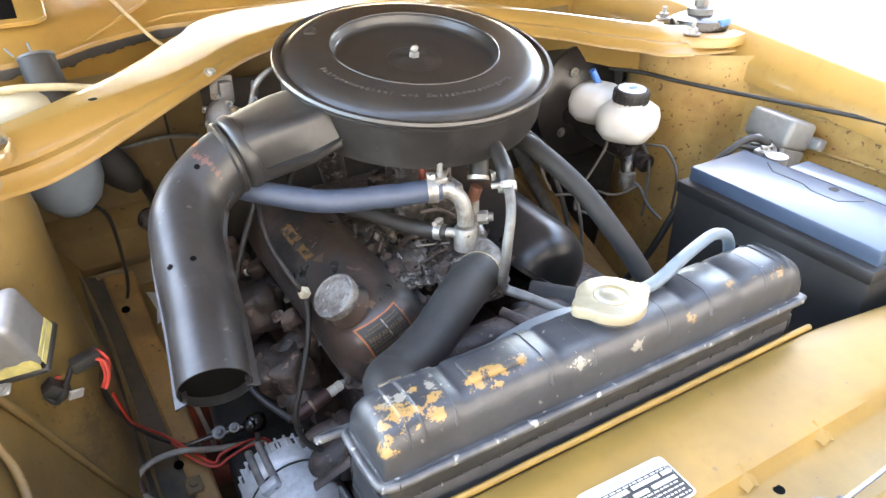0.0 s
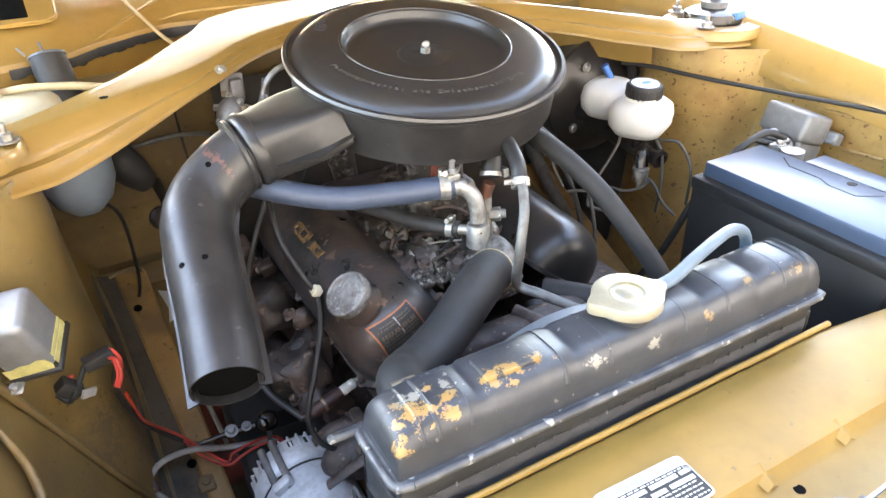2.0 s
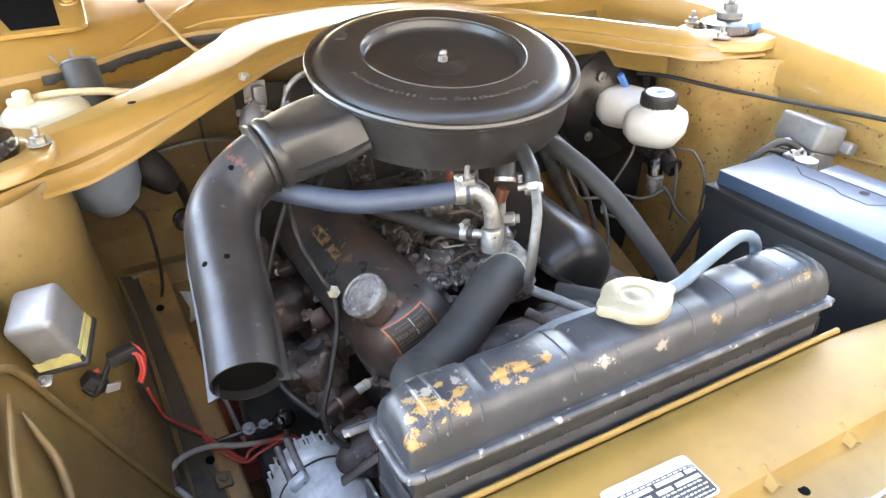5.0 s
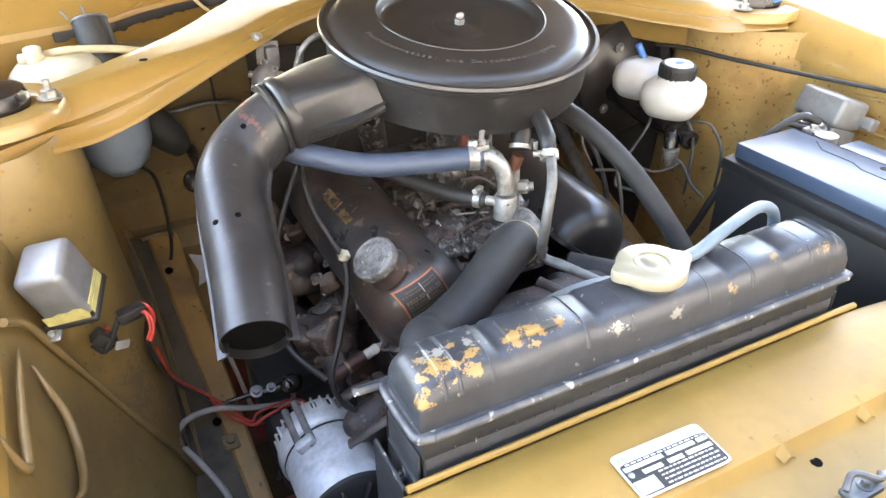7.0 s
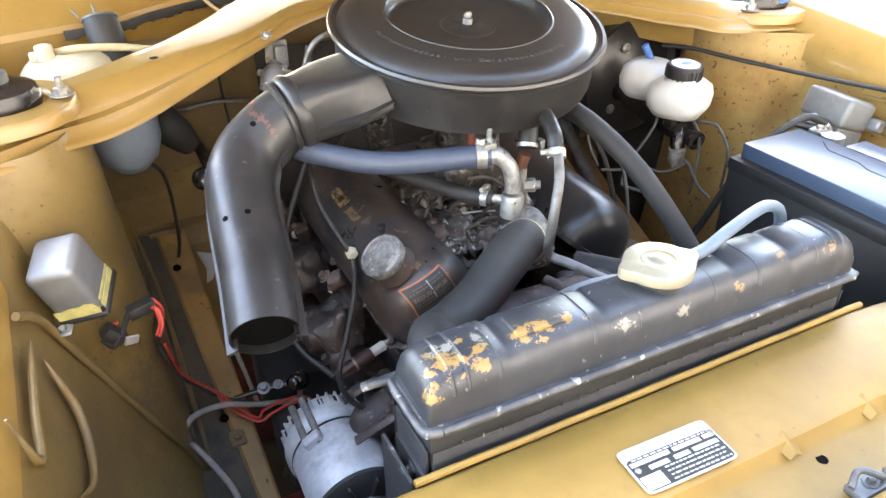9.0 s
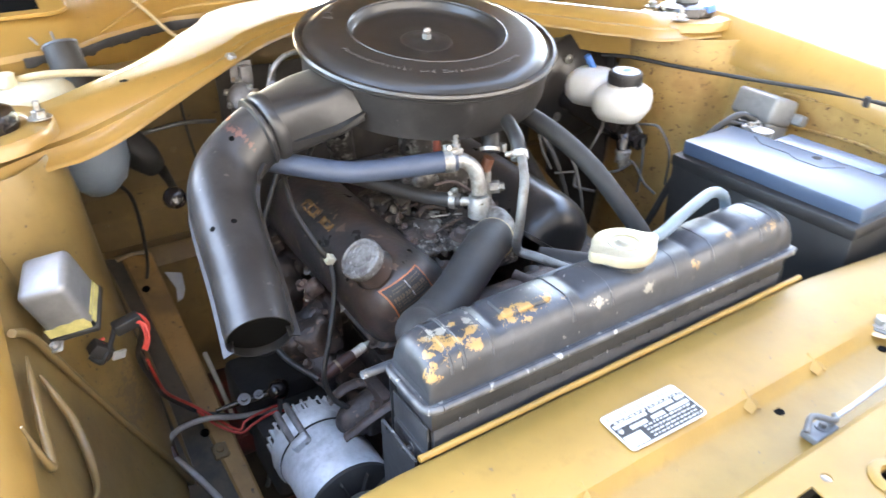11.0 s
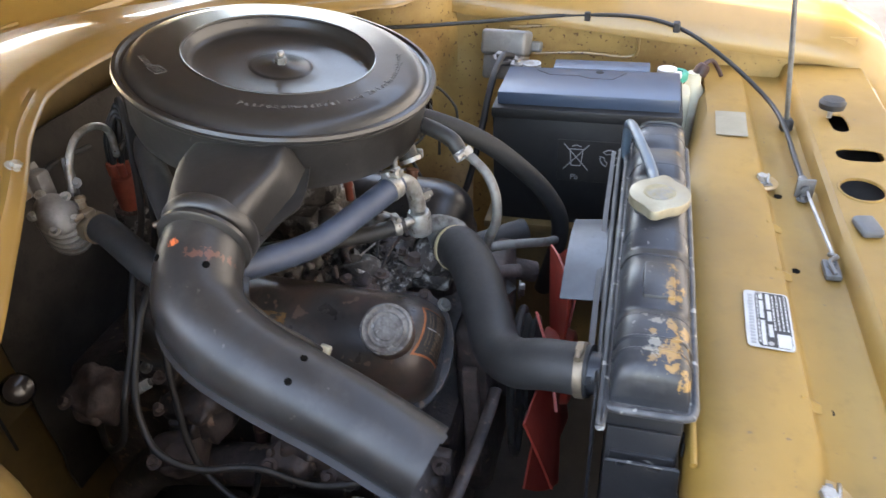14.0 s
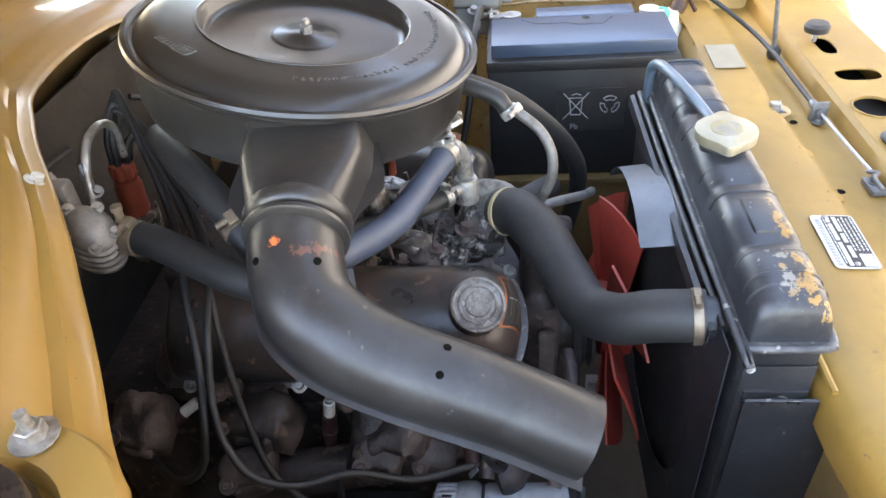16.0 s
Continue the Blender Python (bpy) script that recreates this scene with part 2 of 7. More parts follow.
# tone of dark parts, also painted in for shade in slots and gaps
DARK = mat("dark_part_and_gap_shade", (0.026, 0.024, 0.022), 0.9, 0.0, 0.3, 20, 0.3, 90)
BLUE_MARK = mat("blue_plastic", (0.05, 0.16, 0.42), 0.4, 0.0, 0.1, 60, 0.0)
WHITE_CERAMIC = mat("white_ceramic", (0.55, 0.54, 0.50), 0.3, 0.0, 0.1, 60, 0.0)


GREY_PIPE = mat("grey_pipe", (0.17, 0.165, 0.155), 0.5, 0.45, 0.25, 40, 0.15, 200, patch=((0.10, 0.085, 0.07), 40, 0.40))
COPPER = mat("copper_brown", (0.115, 0.045, 0.024), 0.5, 0.3, 0.3, 40, 0.2, 200)
BOOT = mat("brown_boot", (0.045, 0.018, 0.015), 0.5, 0.0, 0.3, 40, 0.1, 200)
ALU_WORN = mat("worn_casting", (0.21, 0.203, 0.195), 0.5, 0.45, 0.3, 30, 0.4, 150, patch=((0.14, 0.12, 0.11), 22, 0.42))
ALU_COVER = mat("dull_grey_cover", (0.27, 0.272, 0.275), 0.42, 0.5, 0.2, 16, 0.15, 180, patch=((0.22, 0.22, 0.22), 14, 0.38))
YELLOW_WORN = mat("worn_yellow_print", (0.24, 0.13, 0.04), 0.6, 0.0, 0.4, 90, 0.1, 200, patch=((0.04, 0.03, 0.024), 90, 0.47))
PIPE_DARK = mat("dull_brake_pipe", (0.075, 0.072, 0.066), 0.5, 0.4, 0.3, 40, 0.15, 200)
STEEL_DARK = mat("dark_steel", (0.16, 0.16, 0.16), 0.5, 0.6, 0.3, 40, 0.15, 200)
CAP_DISC = mat("pale_disc", (0.55, 0.62, 0.70), 0.4, 0.0, 0.1, 60, 0.0)
PALE_BEIGE = mat("beige_sleeve", (0.46, 0.36, 0.20), 0.55, 0.0, 0.15, 40, 0.05, 200)
BLUE_PLASTIC = mat("blue_grey_plastic", (0.20, 0.24, 0.285), 0.4, 0.0, 0.12, 14, 0.04, 120)
GLOSS_BLACK = mat("gloss_black_rubber", (0.02, 0.016, 0.015), 0.15, 0.0, 0.2, 40, 0.05, 120)
FOIL = mat("grey_foil", (0.42, 0.43, 0.44), 0.45, 0.3, 0.12, 30, 0.08, 200)
FOIL_DULL = mat("dull_foil_plate", (0.245, 0.215, 0.150), 0.5, 0.2, 0.12, 30, 0.08, 200)
GREY_BOX = mat("dull_grey_housing", (0.200, 0.200, 0.195), 0.48, 0.25, 0.2, 16, 0.15, 180, patch=((0.13, 0.13, 0.13), 14, 0.38))
PLASTER = mat("grey_plaster", (0.30, 0.305, 0.315), 0.85, 0.0, 0.12, 1.5, 0.3, 40)
RUBBER_PALE = mat("pale_rubber", (0.085, 0.087, 0.09), 0.55, 0.0, 0.2, 30, 0.1, 200)
HOOD_PAD = mat("hood_underside", (0.130, 0.086, 0.042), 0.6, 0.0, 0.25, 8, 0.3, 60)
ROOF = mat("unseen_roof_brown", (0.075, 0.055, 0.042), 0.8, 0.0, 0.3, 3, 0.5, 8)
WINDOW = mat("unseen_wall_window", (0.35, 0.42, 0.50), 0.1, 0.0, 0.1, 1, 0.0)
CLAMP_DARK = mat("tarnished_clamp", (0.26, 0.20, 0.14), 0.45, 0.6, 0.3, 50, 0.2, 200, patch=((0.12, 0.08, 0.06), 40, 0.42))
SHEATH = mat("blue_grey_sheath", (0.095, 0.105, 0.12), 0.35, 0.1, 0.2, 30, 0.1, 200)
PRINT = mat("grey_print", (0.30, 0.30, 0.30), 0.5, 0.0, 0.1, 60, 0.0)


# ---- shape helpers ----
def mesh_ob(name, bm, material, smooth=40):
    bmesh.ops.recalc_face_normals(bm, faces=bm.faces)
    me = bpy.data.meshes.new(name)
    bm.to_mesh(me)
    bm.free()
    for p in me.polygons:
        p.use_smooth = True
    me.set_sharp_from_angle(angle=radians(smooth))
    me.materials.append(material)
    return new(name, me)


def thing(name, label, category, base=(0, 0, 0), group="", kind=""):
    ob = new(name)
    ob.empty_display_size = 0.02
    ob.location = base
    return tagged(ob, label, category, group, kind)


def part(name, bm, material, parent, label="", smooth=40):
    """One mesh under a thing or a part; its bmesh is in world places."""
    root = parent
    off = Vector(root.location)
    while root.parent:
        root = root.parent
        off += Vector(root.location)
    bmesh.ops.translate(bm, verts=bm.verts, vec=-off)
    ob = mesh_ob(name, bm, material, smooth)
    ob.parent = parent
    return tagged(ob, label)


def solo(name, bm, material, label, category, smooth=40, group="", kind=""):
    """A thing of one mesh, with its origin at its foot."""
    vs = [v.co for v in bm.verts]
    lo = [min(v[i] for v in vs) for i in range(3)]
    hi = [max(v[i] for v in vs) for i in range(3)]
    base = Vector(((lo[0] + hi[0]) / 2, (lo[1] + hi[1]) / 2, lo[2]))
    bmesh.ops.translate(bm, verts=bm.verts, vec=-base)
    ob = mesh_ob(name, bm, material, smooth)
    ob.location = base
    return tagged(ob, label, category, group, kind)


def join(*bms):
    out = bmesh.new()
    for b in bms:
        me = bpy.data.meshes.new("tmp")
        b.to_mesh(me)
        b.free()
        out.from_mesh(me)
        bpy.data.meshes.remove(me)
    return out


def moved(bm, m):
    bm.transform(m)
    return bm


def frame_at(origin, normal, along=(0, 1, 0)):
    """A pose at origin whose z is the normal, and whose x lies as near as can be along the given way."""
    z = Vector(normal).normalized()
    x = Vector(along)
    x = (x - z * x.dot(z)).normalized()
    y = z.cross(x)
    m = Matrix((x, y, z)).transposed().to_4x4()
    m.translation = origin
    return m


def box(lo, hi, bevel=0.003, seg=2, m=None):
    bm = bmesh.new()
    bmesh.ops.create_cube(bm, size=1)
    c = [(a + b) / 2 for a, b in zip(lo, hi)]
    s = [abs(b - a) for a, b in zip(lo, hi)]
    bm.transform(Matrix.Translation(c) @ Matrix.Diagonal((*s, 1)))
    if bevel:
        bmesh.ops.bevel(bm, geom=list(bm.edges), offset=min(bevel, min(s) * 0.45), segments=seg, affect="EDGES", profile=0.5)
    if m:
        bm.transform(m)
    return bm


def lathe(profile, n=32, m=None, close=True):
    """Turns (radius, height) rows round z."""
    bm = bmesh.new()
    rings = []
    for r, z in profile:
        if r < 1e-5:
            rings.append([bm.verts.new((0, 0, z))])
        else:
            rings.append([bm.verts.new((r * math.cos(2 * math.pi * k / n), r * math.sin(2 * math.pi * k / n), z)) for k in range(n)])
    for a, b in zip(rings, rings[1:]):
        for k in range(n):
            q = [a[k % len(a)], a[(k + 1) % len(a)], b[(k + 1) % len(b)], b[k % len(b)]]
            q = list(dict.fromkeys(q))
            if len(q) > 2:
                bm.faces.new(q)
    if close:
        for ring in (rings[0], rings[-1]):
            if len(ring) > 2:
                bm.faces.new(ring)
    if m:
        bm.transform(m)
    return bm


def spline(points, step=6):
    pts = [Vector(p) for p in points]
    if len(pts) < 3:
        return pts
    out = []
    ext = [2 * pts[0] - pts[1], *pts, 2 * pts[-1] - pts[-2]]
    for i in range(1, len(ext) - 2):
        p0, p1, p2, p3 = ext[i - 1:i + 3]
        for k in range(step):
            t = k / step
            out.append(0.5 * (2 * p1 + (p2 - p0) * t + (2 * p0 - 5 * p1 + 4 * p2 - p3) * t * t + (3 * p1 - p0 - 3 * p2 + p3) * t ** 3))
    out.append(pts[-1])
    return out


def tube(points, r, n=12, step=6, caps=True, wall=0.0, squash=None):
    """A round tube along a smooth line; r a radius or one for each given point; wall: open ends with that thickness."""
    path = spline(points, step)
    m = len(path)
    if isinstance(r, (int, float)):
        rad = [r] * m
    else:
        rad = [float(np.interp(i / (m - 1) * (len(r) - 1), range(len(r)), r)) for i in range(m)]
    bm = bmesh.new()
    tang = [(path[min(i + 1, m - 1)] - path[max(i - 1, 0)]).normalized() for i in range(m)]
    up = Vector((0, 0, 1)) if abs(tang[0].z) < 0.9 else Vector((1, 0, 0))
    side = tang[0].cross(up).normalized()

    def skin(shrink):
        rings = []
        s = side.copy()
        for i in range(m):
            s = (s - tang[i] * s.dot(tang[i])).normalized()
            u = s.cross(tang[i])
            ring = []
            for k in range(n):
                a = 2 * math.pi * k / n
                q = squash if squash else 1.0
                ring.append(bm.verts.new(path[i] + (rad[i] - shrink) * (s * math.cos(a) + u * math.sin(a) * q)))
            rings.append(ring)
        for a, b in zip(rings, rings[1:]):
            for k in range(n):
                bm.faces.new((a[k], a[(k + 1) % n], b[(k + 1) % n], b[k]))
        return rings

    outer = skin(0)
    if wall:
        inner = skin(wall)
        for e in (0, -1):
            for k in range(n):
                bm.faces.new((outer[e][k], outer[e][(k + 1) % n], inner[e][(k + 1) % n], inner[e][k]))
    elif caps:
        bm.faces.new(outer[0])
        bm.faces.new(outer[-1])
    return bm


def loft(rings, caps=True, loop=True):
    """Skins rings of places, all with the same count."""
    bm = bmesh.new()
    vs = [[bm.verts.new(p) for p in ring] for ring in rings]
    n = len(vs[0])
    for a, b in zip(vs, vs[1:]):
        for k in range(n if loop else n - 1):
            bm.faces.new((a[k], a[(k + 1) % n], b[(k + 1) % n], b[k]))
    if caps and loop:
        bm.faces.new(vs[0])
        bm.faces.new(vs[-1])
    return bm


def sheet(rows, thick=0.0012):
    """A bent sheet through rows of places, given a thickness along its normals."""
    bm = loft(rows, caps=False, loop=False)
    bmesh.ops.recalc_face_normals(bm, faces=bm.faces)
    bmesh.ops.solidify(bm, geom=list(bm.faces), thickness=thick)
    return bm


def plate(outline, holes=(), thick=0.0015, m=None):
    """A flat plate in xy with real holes, z from -thick to 0."""
    bm = bmesh.new()
    edges = []
    for loop_ in (outline, *holes):
        vs = [bm.verts.new((p[0], p[1], 0)) for p in loop_]
        edges += [bm.edges.new((vs[i], vs[(i + 1) % len(vs)])) for i in range(len(vs))]
    bmesh.ops.triangle_fill(bm, use_beauty=True, use_dissolve=False, edges=edges, normal=(0, 0, 1))
    r = bmesh.ops.extrude_face_region(bm, geom=list(bm.faces))
    bmesh.ops.translate(bm, verts=[g for g in r["geom"] if isinstance(g, bmesh.types.BMVert)], vec=(0, 0, -thick))
    if m:
        bm.transform(m)
    return bm


def ring2(cx, cy, rx, ry=None, n=24, turn=0.0, power=2.0):
    ry = ry or rx
    out = []
    for k in range(n):
        a = 2 * math.pi * k / n
        c, s = math.cos(a), math.sin(a)
        x = rx * math.copysign(abs(c) ** (2 / power), c)
        y = ry * math.copysign(abs(s) ** (2 / power), s)
        out.append((cx + x * math.cos(turn) - y * math.sin(turn), cy + x * math.sin(turn) + y * math.cos(turn)))
    return out


def blob(center, size, seed=0, rough=0.25, n=2, m=None):
    """An uneven cast lump."""
    bm = bmesh.new()
    bmesh.ops.create_icosphere(bm, subdivisions=n, radius=1)
    for v in bm.verts:
        d = 1 + rough * noise.noise(v.co * 1.7 + Vector((seed, seed * 0.7, 0)))
        v.co = Vector([c * s * d for c, s in zip(v.co, size)])
    if m:
        bm.transform(m)
    bmesh.ops.translate(bm, verts=bm.verts, vec=center)
    return bm


def hexbolt(p, normal=(0, 0, 1), r=0.006, h=0.005, washer=True):
    prof = [(r * 1.7, 0), (r * 1.7, 0.0012), (r * 0.6, 0.0013)] if washer else [(r * 0.6, 0)]
    m = frame_at(p, normal, (1, 0.3, 0))
    a = lathe(prof, 14, m)
    b = lathe([(r, 0.001), (r, h), (r * 0.85, h + 0.001), (0, h + 0.001)], 6, m)
    return join(a, b)


def clamp(p, way, r, width=0.010, screw=True):
    """A worm-drive hose clip round a hose of radius r."""
    m = frame_at(p, way, (0, 0.3, 1))
    w = width / 2
    band = lathe([(r, -w), (r + 0.0012, -w), (r + 0.0012, w), (r, w)], 24, m)
    if not screw:
        return band
    hx = box((r, -0.006, -w * 0.9), (r + 0.007, 0.007, w * 0.9), 0.001, 1, m)
    sc = lathe([(0.0035, 0), (0.0035, 0.012), (0, 0.012)], 10, m @ pose(r + 0.004, 0.006, 0, -90, 0, 0))
    return join(band, hx, sc)


# ---- ground and surroundings ----
g = bmesh.new()
bmesh.ops.create_grid(g, x_segments=8, y_segments=8, size=60)
solo("ground", g, CONCRETE, "grey concrete floor with stains", "floor", kind="structure")
CX = 0.42
# ---- car body ----
car = thing("car_body", "ochre gold car body round the open engine bay", "car body", (CX, 0.6, 0.0))
XL, XR = -0.235, 1.075


def front_panel():
    """The slam panel: a shelf behind, a gutter, and a raised front with holes."""
    prof = [(0.405, 0.840), (0.404, 0.872), (0.398, 0.884), (0.388, 0.892), (0.36, 0.896), (0.30, 0.894), (0.291, 0.891), (0.285, 0.880), (0.279, 0.876), (0.225, 0.874), (0.219, 0.878), (0.2145, 0.898), (0.208, 0.903)]
    rows = []
    for k in range(41):
        x = XL + (XR - XL) * k / 40
        row = []
        for y, z in prof:
            end = max(0.0, (0.07 - x) / 0.3) if y > 0.38 else 0.0
            side = 0.115 * max(0.0, x - 0.62) if y > 0.38 else 0.0
            bump = 0
            for bx in (0.075, 0.635):
                d = math.hypot((x - bx) / 0.045, (y - 0.29) / 0.03)
                if d < 1:
                    bump = -0.010 * (1 - d)
            row.append((x, y - 0.12 * end * end - side, z + bump + 0.0012 * noise.noise(Vector((x * 6, y * 9, 3)))))
        rows.append(row)
    p = part("slam_panel", sheet(rows, 0.002), GOLD_FRONT, car, "ochre gold front cross panel with a gutter")
    out = [(XL, 0.0865), (XR, 0.0865), (XR, 0.208), (XL, 0.208)]
    holes = [ring2(0.187, 0.181, 0.029, 0.031), ring2(0.093, 0.194, 0.019, 0.033, power=3), [(0.303, 0.136), (0.325, 0.136), (0.334, 0.186), (0.313, 0.186)],
             ring2(0.398, 0.152, 0.012), ring2(0.352, 0.185, 0.005), ring2(0.585, 0.172, 0.030, 0.027), ring2(0.69, 0.155, 0.02, 0.032, power=3), ring2(0.80, 0.165, 0.032, 0.013, power=3), ring2(-0.09, 0.16, 0.02, 0.03)]
    q = plate(out, holes, 0.002, Matrix.Translation((0, 0, 0.9035)))
    part("latch_panel", q, GOLD_FRONT, car, "raised front strip with oval holes")
    lipprof = [(0.0865, 0.9035), (0.083, 0.901), (0.081, 0.893), (0.080, 0.74), (0.075, 0.60)]
    part("front_skin", sheet([[(XL + (XR - XL) * k / 12, y, z) for y, z in lipprof] for k in range(13)], 0.002), GOLD, car)
    # rolled rims and pressed beads
    for cx, cy, rx, ry in ((0.187, 0.181, 0.031, 0.033), (0.093, 0.194, 0.021, 0.035), (0.585, 0.172, 0.032, 0.029)):
        pts = [(x, y, 0.904) for x, y in ring2(cx, cy, rx, ry, 24)]
        part("hole_rim", tube(pts + [pts[0]], 0.0018, 6, 1), GOLD_FRONT, p)
    for x in (0.185, 0.395, 0.50):
        rows = [[(x - 0.011 * (1 - f) - 0.002, 0.297 - 0.036 * f, 0.8885 - 0.0135 * f), (x, 0.299 - 0.038 * f, 0.8955 - 0.0190 * f), (x + 0.011 * (1 - f) + 0.002, 0.297 - 0.036 * f, 0.8885 - 0.0135 * f)] for f in (0.0, 0.18, 0.36, 0.5)]
        part("gusset", sheet(rows, 0.001), GOLD_FRONT, p)
    part("edge_trim", tube([(0.085 + 0.055 * k, 0.3990, 0.8885 + 0.0006 * (k % 2)) for k in range(11)], 0.0036, 8, 3), GOLD_FRONT, p)
    for x in (0.187, 0.419, 0.60):
        part("drain_hole", lathe([(0.0055, 0), (0.0055, 0.0012), (0, 0.0012)], 14, pose(x, 0.2705, 0.8748)), VOID, p)
    return p


front_panel()
for k in range(38):
    part("edge_slot", box((0.115 + 0.0132 * k, 0.4040, 0.862), (0.1215 + 0.0132 * k, 0.4062, 0.876), 0.0006, 1), DARK, car)
# dark box added under the latch panel as the cavity's shade
part("cavity_shade_box", box((XL + 0.01, 0.095, 0.80), (XR - 0.01, 0.200, 0.855), 0.004), DARK, car)
part("support_panel", box((-0.19, 0.384, 0.44), (0.085, 0.389, 0.845), 0.002), GOLD_DULL_DARK, car)
part("support_panel", box((0.64, 0.384, 0.44), (0.74, 0.389, 0.845), 0.002), GOLD_DULL_DARK, car)
part("radiator_support", box((XL + 0.02, 0.09, 0.45), (XR - 0.02, 0.10, 0.70), 0.002), GOLD_DULL_DARK, car)


def fender(side):
    """Outer wing with its gutter edge along the bay."""
    s = -1 if side == "l" else 1
    x0 = XL - 0.014 if s < 0 else 1.085
    rows = []
    for k in range(25):
        y = -0.02 + 1.75 * k / 24
        top = 1.0 + 0.10 * min(1, max(0, (y - 0.2) / 0.9)) - 0.05 * max(0.0, (0.16 - y) / 0.16) - 0.10 * max(0.0, (0.10 - y) / 0.12) ** 2
        if s < 0:
            f = min(1.0, max(0.0, (y - 0.50) / 0.45))
            top -= 0.02 + 0.042 * min(1.0, max(0.0, (y - 0.15) / 0.3)) * (1 - f * f * (3 - 2 * f))
        rows.append([(x0 - s * (0.043 if s < 0 else 0.038), y, top - 0.085), (x0 - s * 0.036, y, top - 0.052), (x0 - s * 0.026, y, top - 0.040), (x0 - s * 0.004, y, top - 0.012), (x0 + s * 0.004, y, top - 0.008), (x0 + s * 0.020, y, top - 0.006), (x0 + s * 0.026, y, top), (x0 + s * 0.05, y, top + 0.004),
                     (x0 + s * 0.13, y, top), (x0 + s * 0.20, y, top - 0.03), (x0 + s * 0.24, y, top - 0.10), (x0 + s * 0.26, y, top - 0.30), (x0 + s * 0.25, y, top - 0.62)])
    return part("fender", sheet(rows, 0.002), GOLD, car)


fender("l")
fender("r")


def tower_outline(side, t):
    """Plan of the inner apron at the height share t (0 top, 1 foot): places of x along y, with the strut tower bulging in."""
    s = 1 if side == "l" else -1
    x0 = (-0.205 if side == "l" else 1.062)
    rows = []
    for k in range(41):
        y = 0.10 + 1.25 * k / 40
        d = (y - 0.985) / (0.128 + 0.03 * t)
        bulge = (1 - d * d) ** 0.5 * (0.115 - 0.045 * t if side == "r" else 0.115 * (1 - t) ** 0.8) if abs(d) < 1 else 0
        lean = 0.138 * t ** 1.25 - 0.016 * max(0.0, 1 - t / 0.10) if side == "l" else 0.07 * t * t
        pocket = -0.02 * math.exp(-((y - 0.55) / 0.16) ** 2) * (1 if side == "r" else 0.2)
        rows.append((x0 + s * (bulge + lean + pocket), y))
    return rows


def apron(side):
    rows = []
    for j in range(15):
        t = j / 14
        pl = tower_outline(side, t)
        row = []
        for x, y in pl:
            top = (0.955 if side == 'r' else 0.930) + (0.045 if side == 'r' else 0.07 * max(0.0, y - 0.45)) * min(1, max(0, (y - 0.25) / 0.5)) + (0.062 if side == 'l' else 0.035) * min(1, max(0, (y - (0.74 if side == 'l' else 0.55)) / (0.09 if side == 'l' else 0.33)))
            if side == "l":
                top = min(top + 0.035 * min(1, max(0, (y - 0.76) / 0.08)), 1.046)
            foot = 0.42 + (max(0.0, 0.055 + 0.45 * (y - 0.80)) if side == "l" else 0.0)
            z = top + (foot - top) * t
            row.append((x, y, z))
        rows.append(row)
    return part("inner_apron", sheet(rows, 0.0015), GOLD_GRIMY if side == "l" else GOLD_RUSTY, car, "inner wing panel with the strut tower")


apL = apron("l")
apR = apron("r")
# pressed ridge and ribs on the left apron, flange along its foot
part("pressed_ridge", tube([(-0.199, 0.728, 0.940), (-0.187, 0.760, 0.912), (-0.170, 0.786, 0.848), (-0.142, 0.815, 0.752), (-0.112, 0.828, 0.668), (-0.081, 0.844, 0.583), (-0.055, 0.864, 0.49)], 0.0048, 10, 5), GOLD_DULL_DARK, apL)
part("pressed_rib", tube([(-0.194, 0.722, 0.912), (-0.194, 0.675, 0.905), (-0.194, 0.618, 0.896), (-0.194, 0.571, 0.887), (-0.203, 0.566, 0.945)], [0.0012, 0.0042, 0.0046, 0.0046, 0.0012], 10, 5), GOLD_DULL_DARK, apL)
part("pressed_rib", tube([(-0.189, 0.722, 0.885), (-0.182, 0.712, 0.862), (-0.173, 0.701, 0.827), (-0.169, 0.667, 0.799), (-0.170, 0.622, 0.794), (-0.180, 0.590, 0.81)], [0.0012, 0.004, 0.0052, 0.0052, 0.004, 0.001], 10, 5), GOLD_DULL_DARK, apL)
part("foot_flange", sheet([[(x - 0.006, y, z), (x + 0.006, y, z + 0.004)] for x, y, z in spline([(-0.083, 1.30, 0.722), (-0.067, 1.179, 0.661), (-0.060, 1.008, 0.585), (-0.060, 0.85, 0.512)], 5)], 0.002), GOLD_DULL_DARK, apL)
# pressed panel outline and gutter on the right apron
part("pressed_rib", tube([(1.064, 0.74, 0.955), (1.071, 0.60, 0.962), (1.068, 0.50, 0.955), (1.066, 0.485, 0.925), (1.068, 0.50, 0.902), (1.072, 0.60, 0.905), (1.062, 0.72, 0.902)], 0.0034, 8), GOLD_RUSTY, apR)
# tower tops
for s, cx in ((-1, -0.185), (1, 1.045)):
    m = pose(cx, 0.975, 1.060 if s > 0 else 1.078, 0, 0, 0)
    part("tower_top", lathe([(0.092, -0.016), (0.091, -0.004), (0.088, 0.001), (0.062, 0.003), (0.058, -0.01)], 40, m, False), GOLD, car)


# made-up dark sheet that shades the right rear of the bay
part("bay_dark_sheet", sheet([[(0.985 - 0.008 * noise.noise(Vector((k, j, 5))), 1.09 + 0.20 * k / 8, 0.46 + 0.53 * j / 12) for k in range(9)] for j in range(13)], 0.006), FILL_DARK, car)


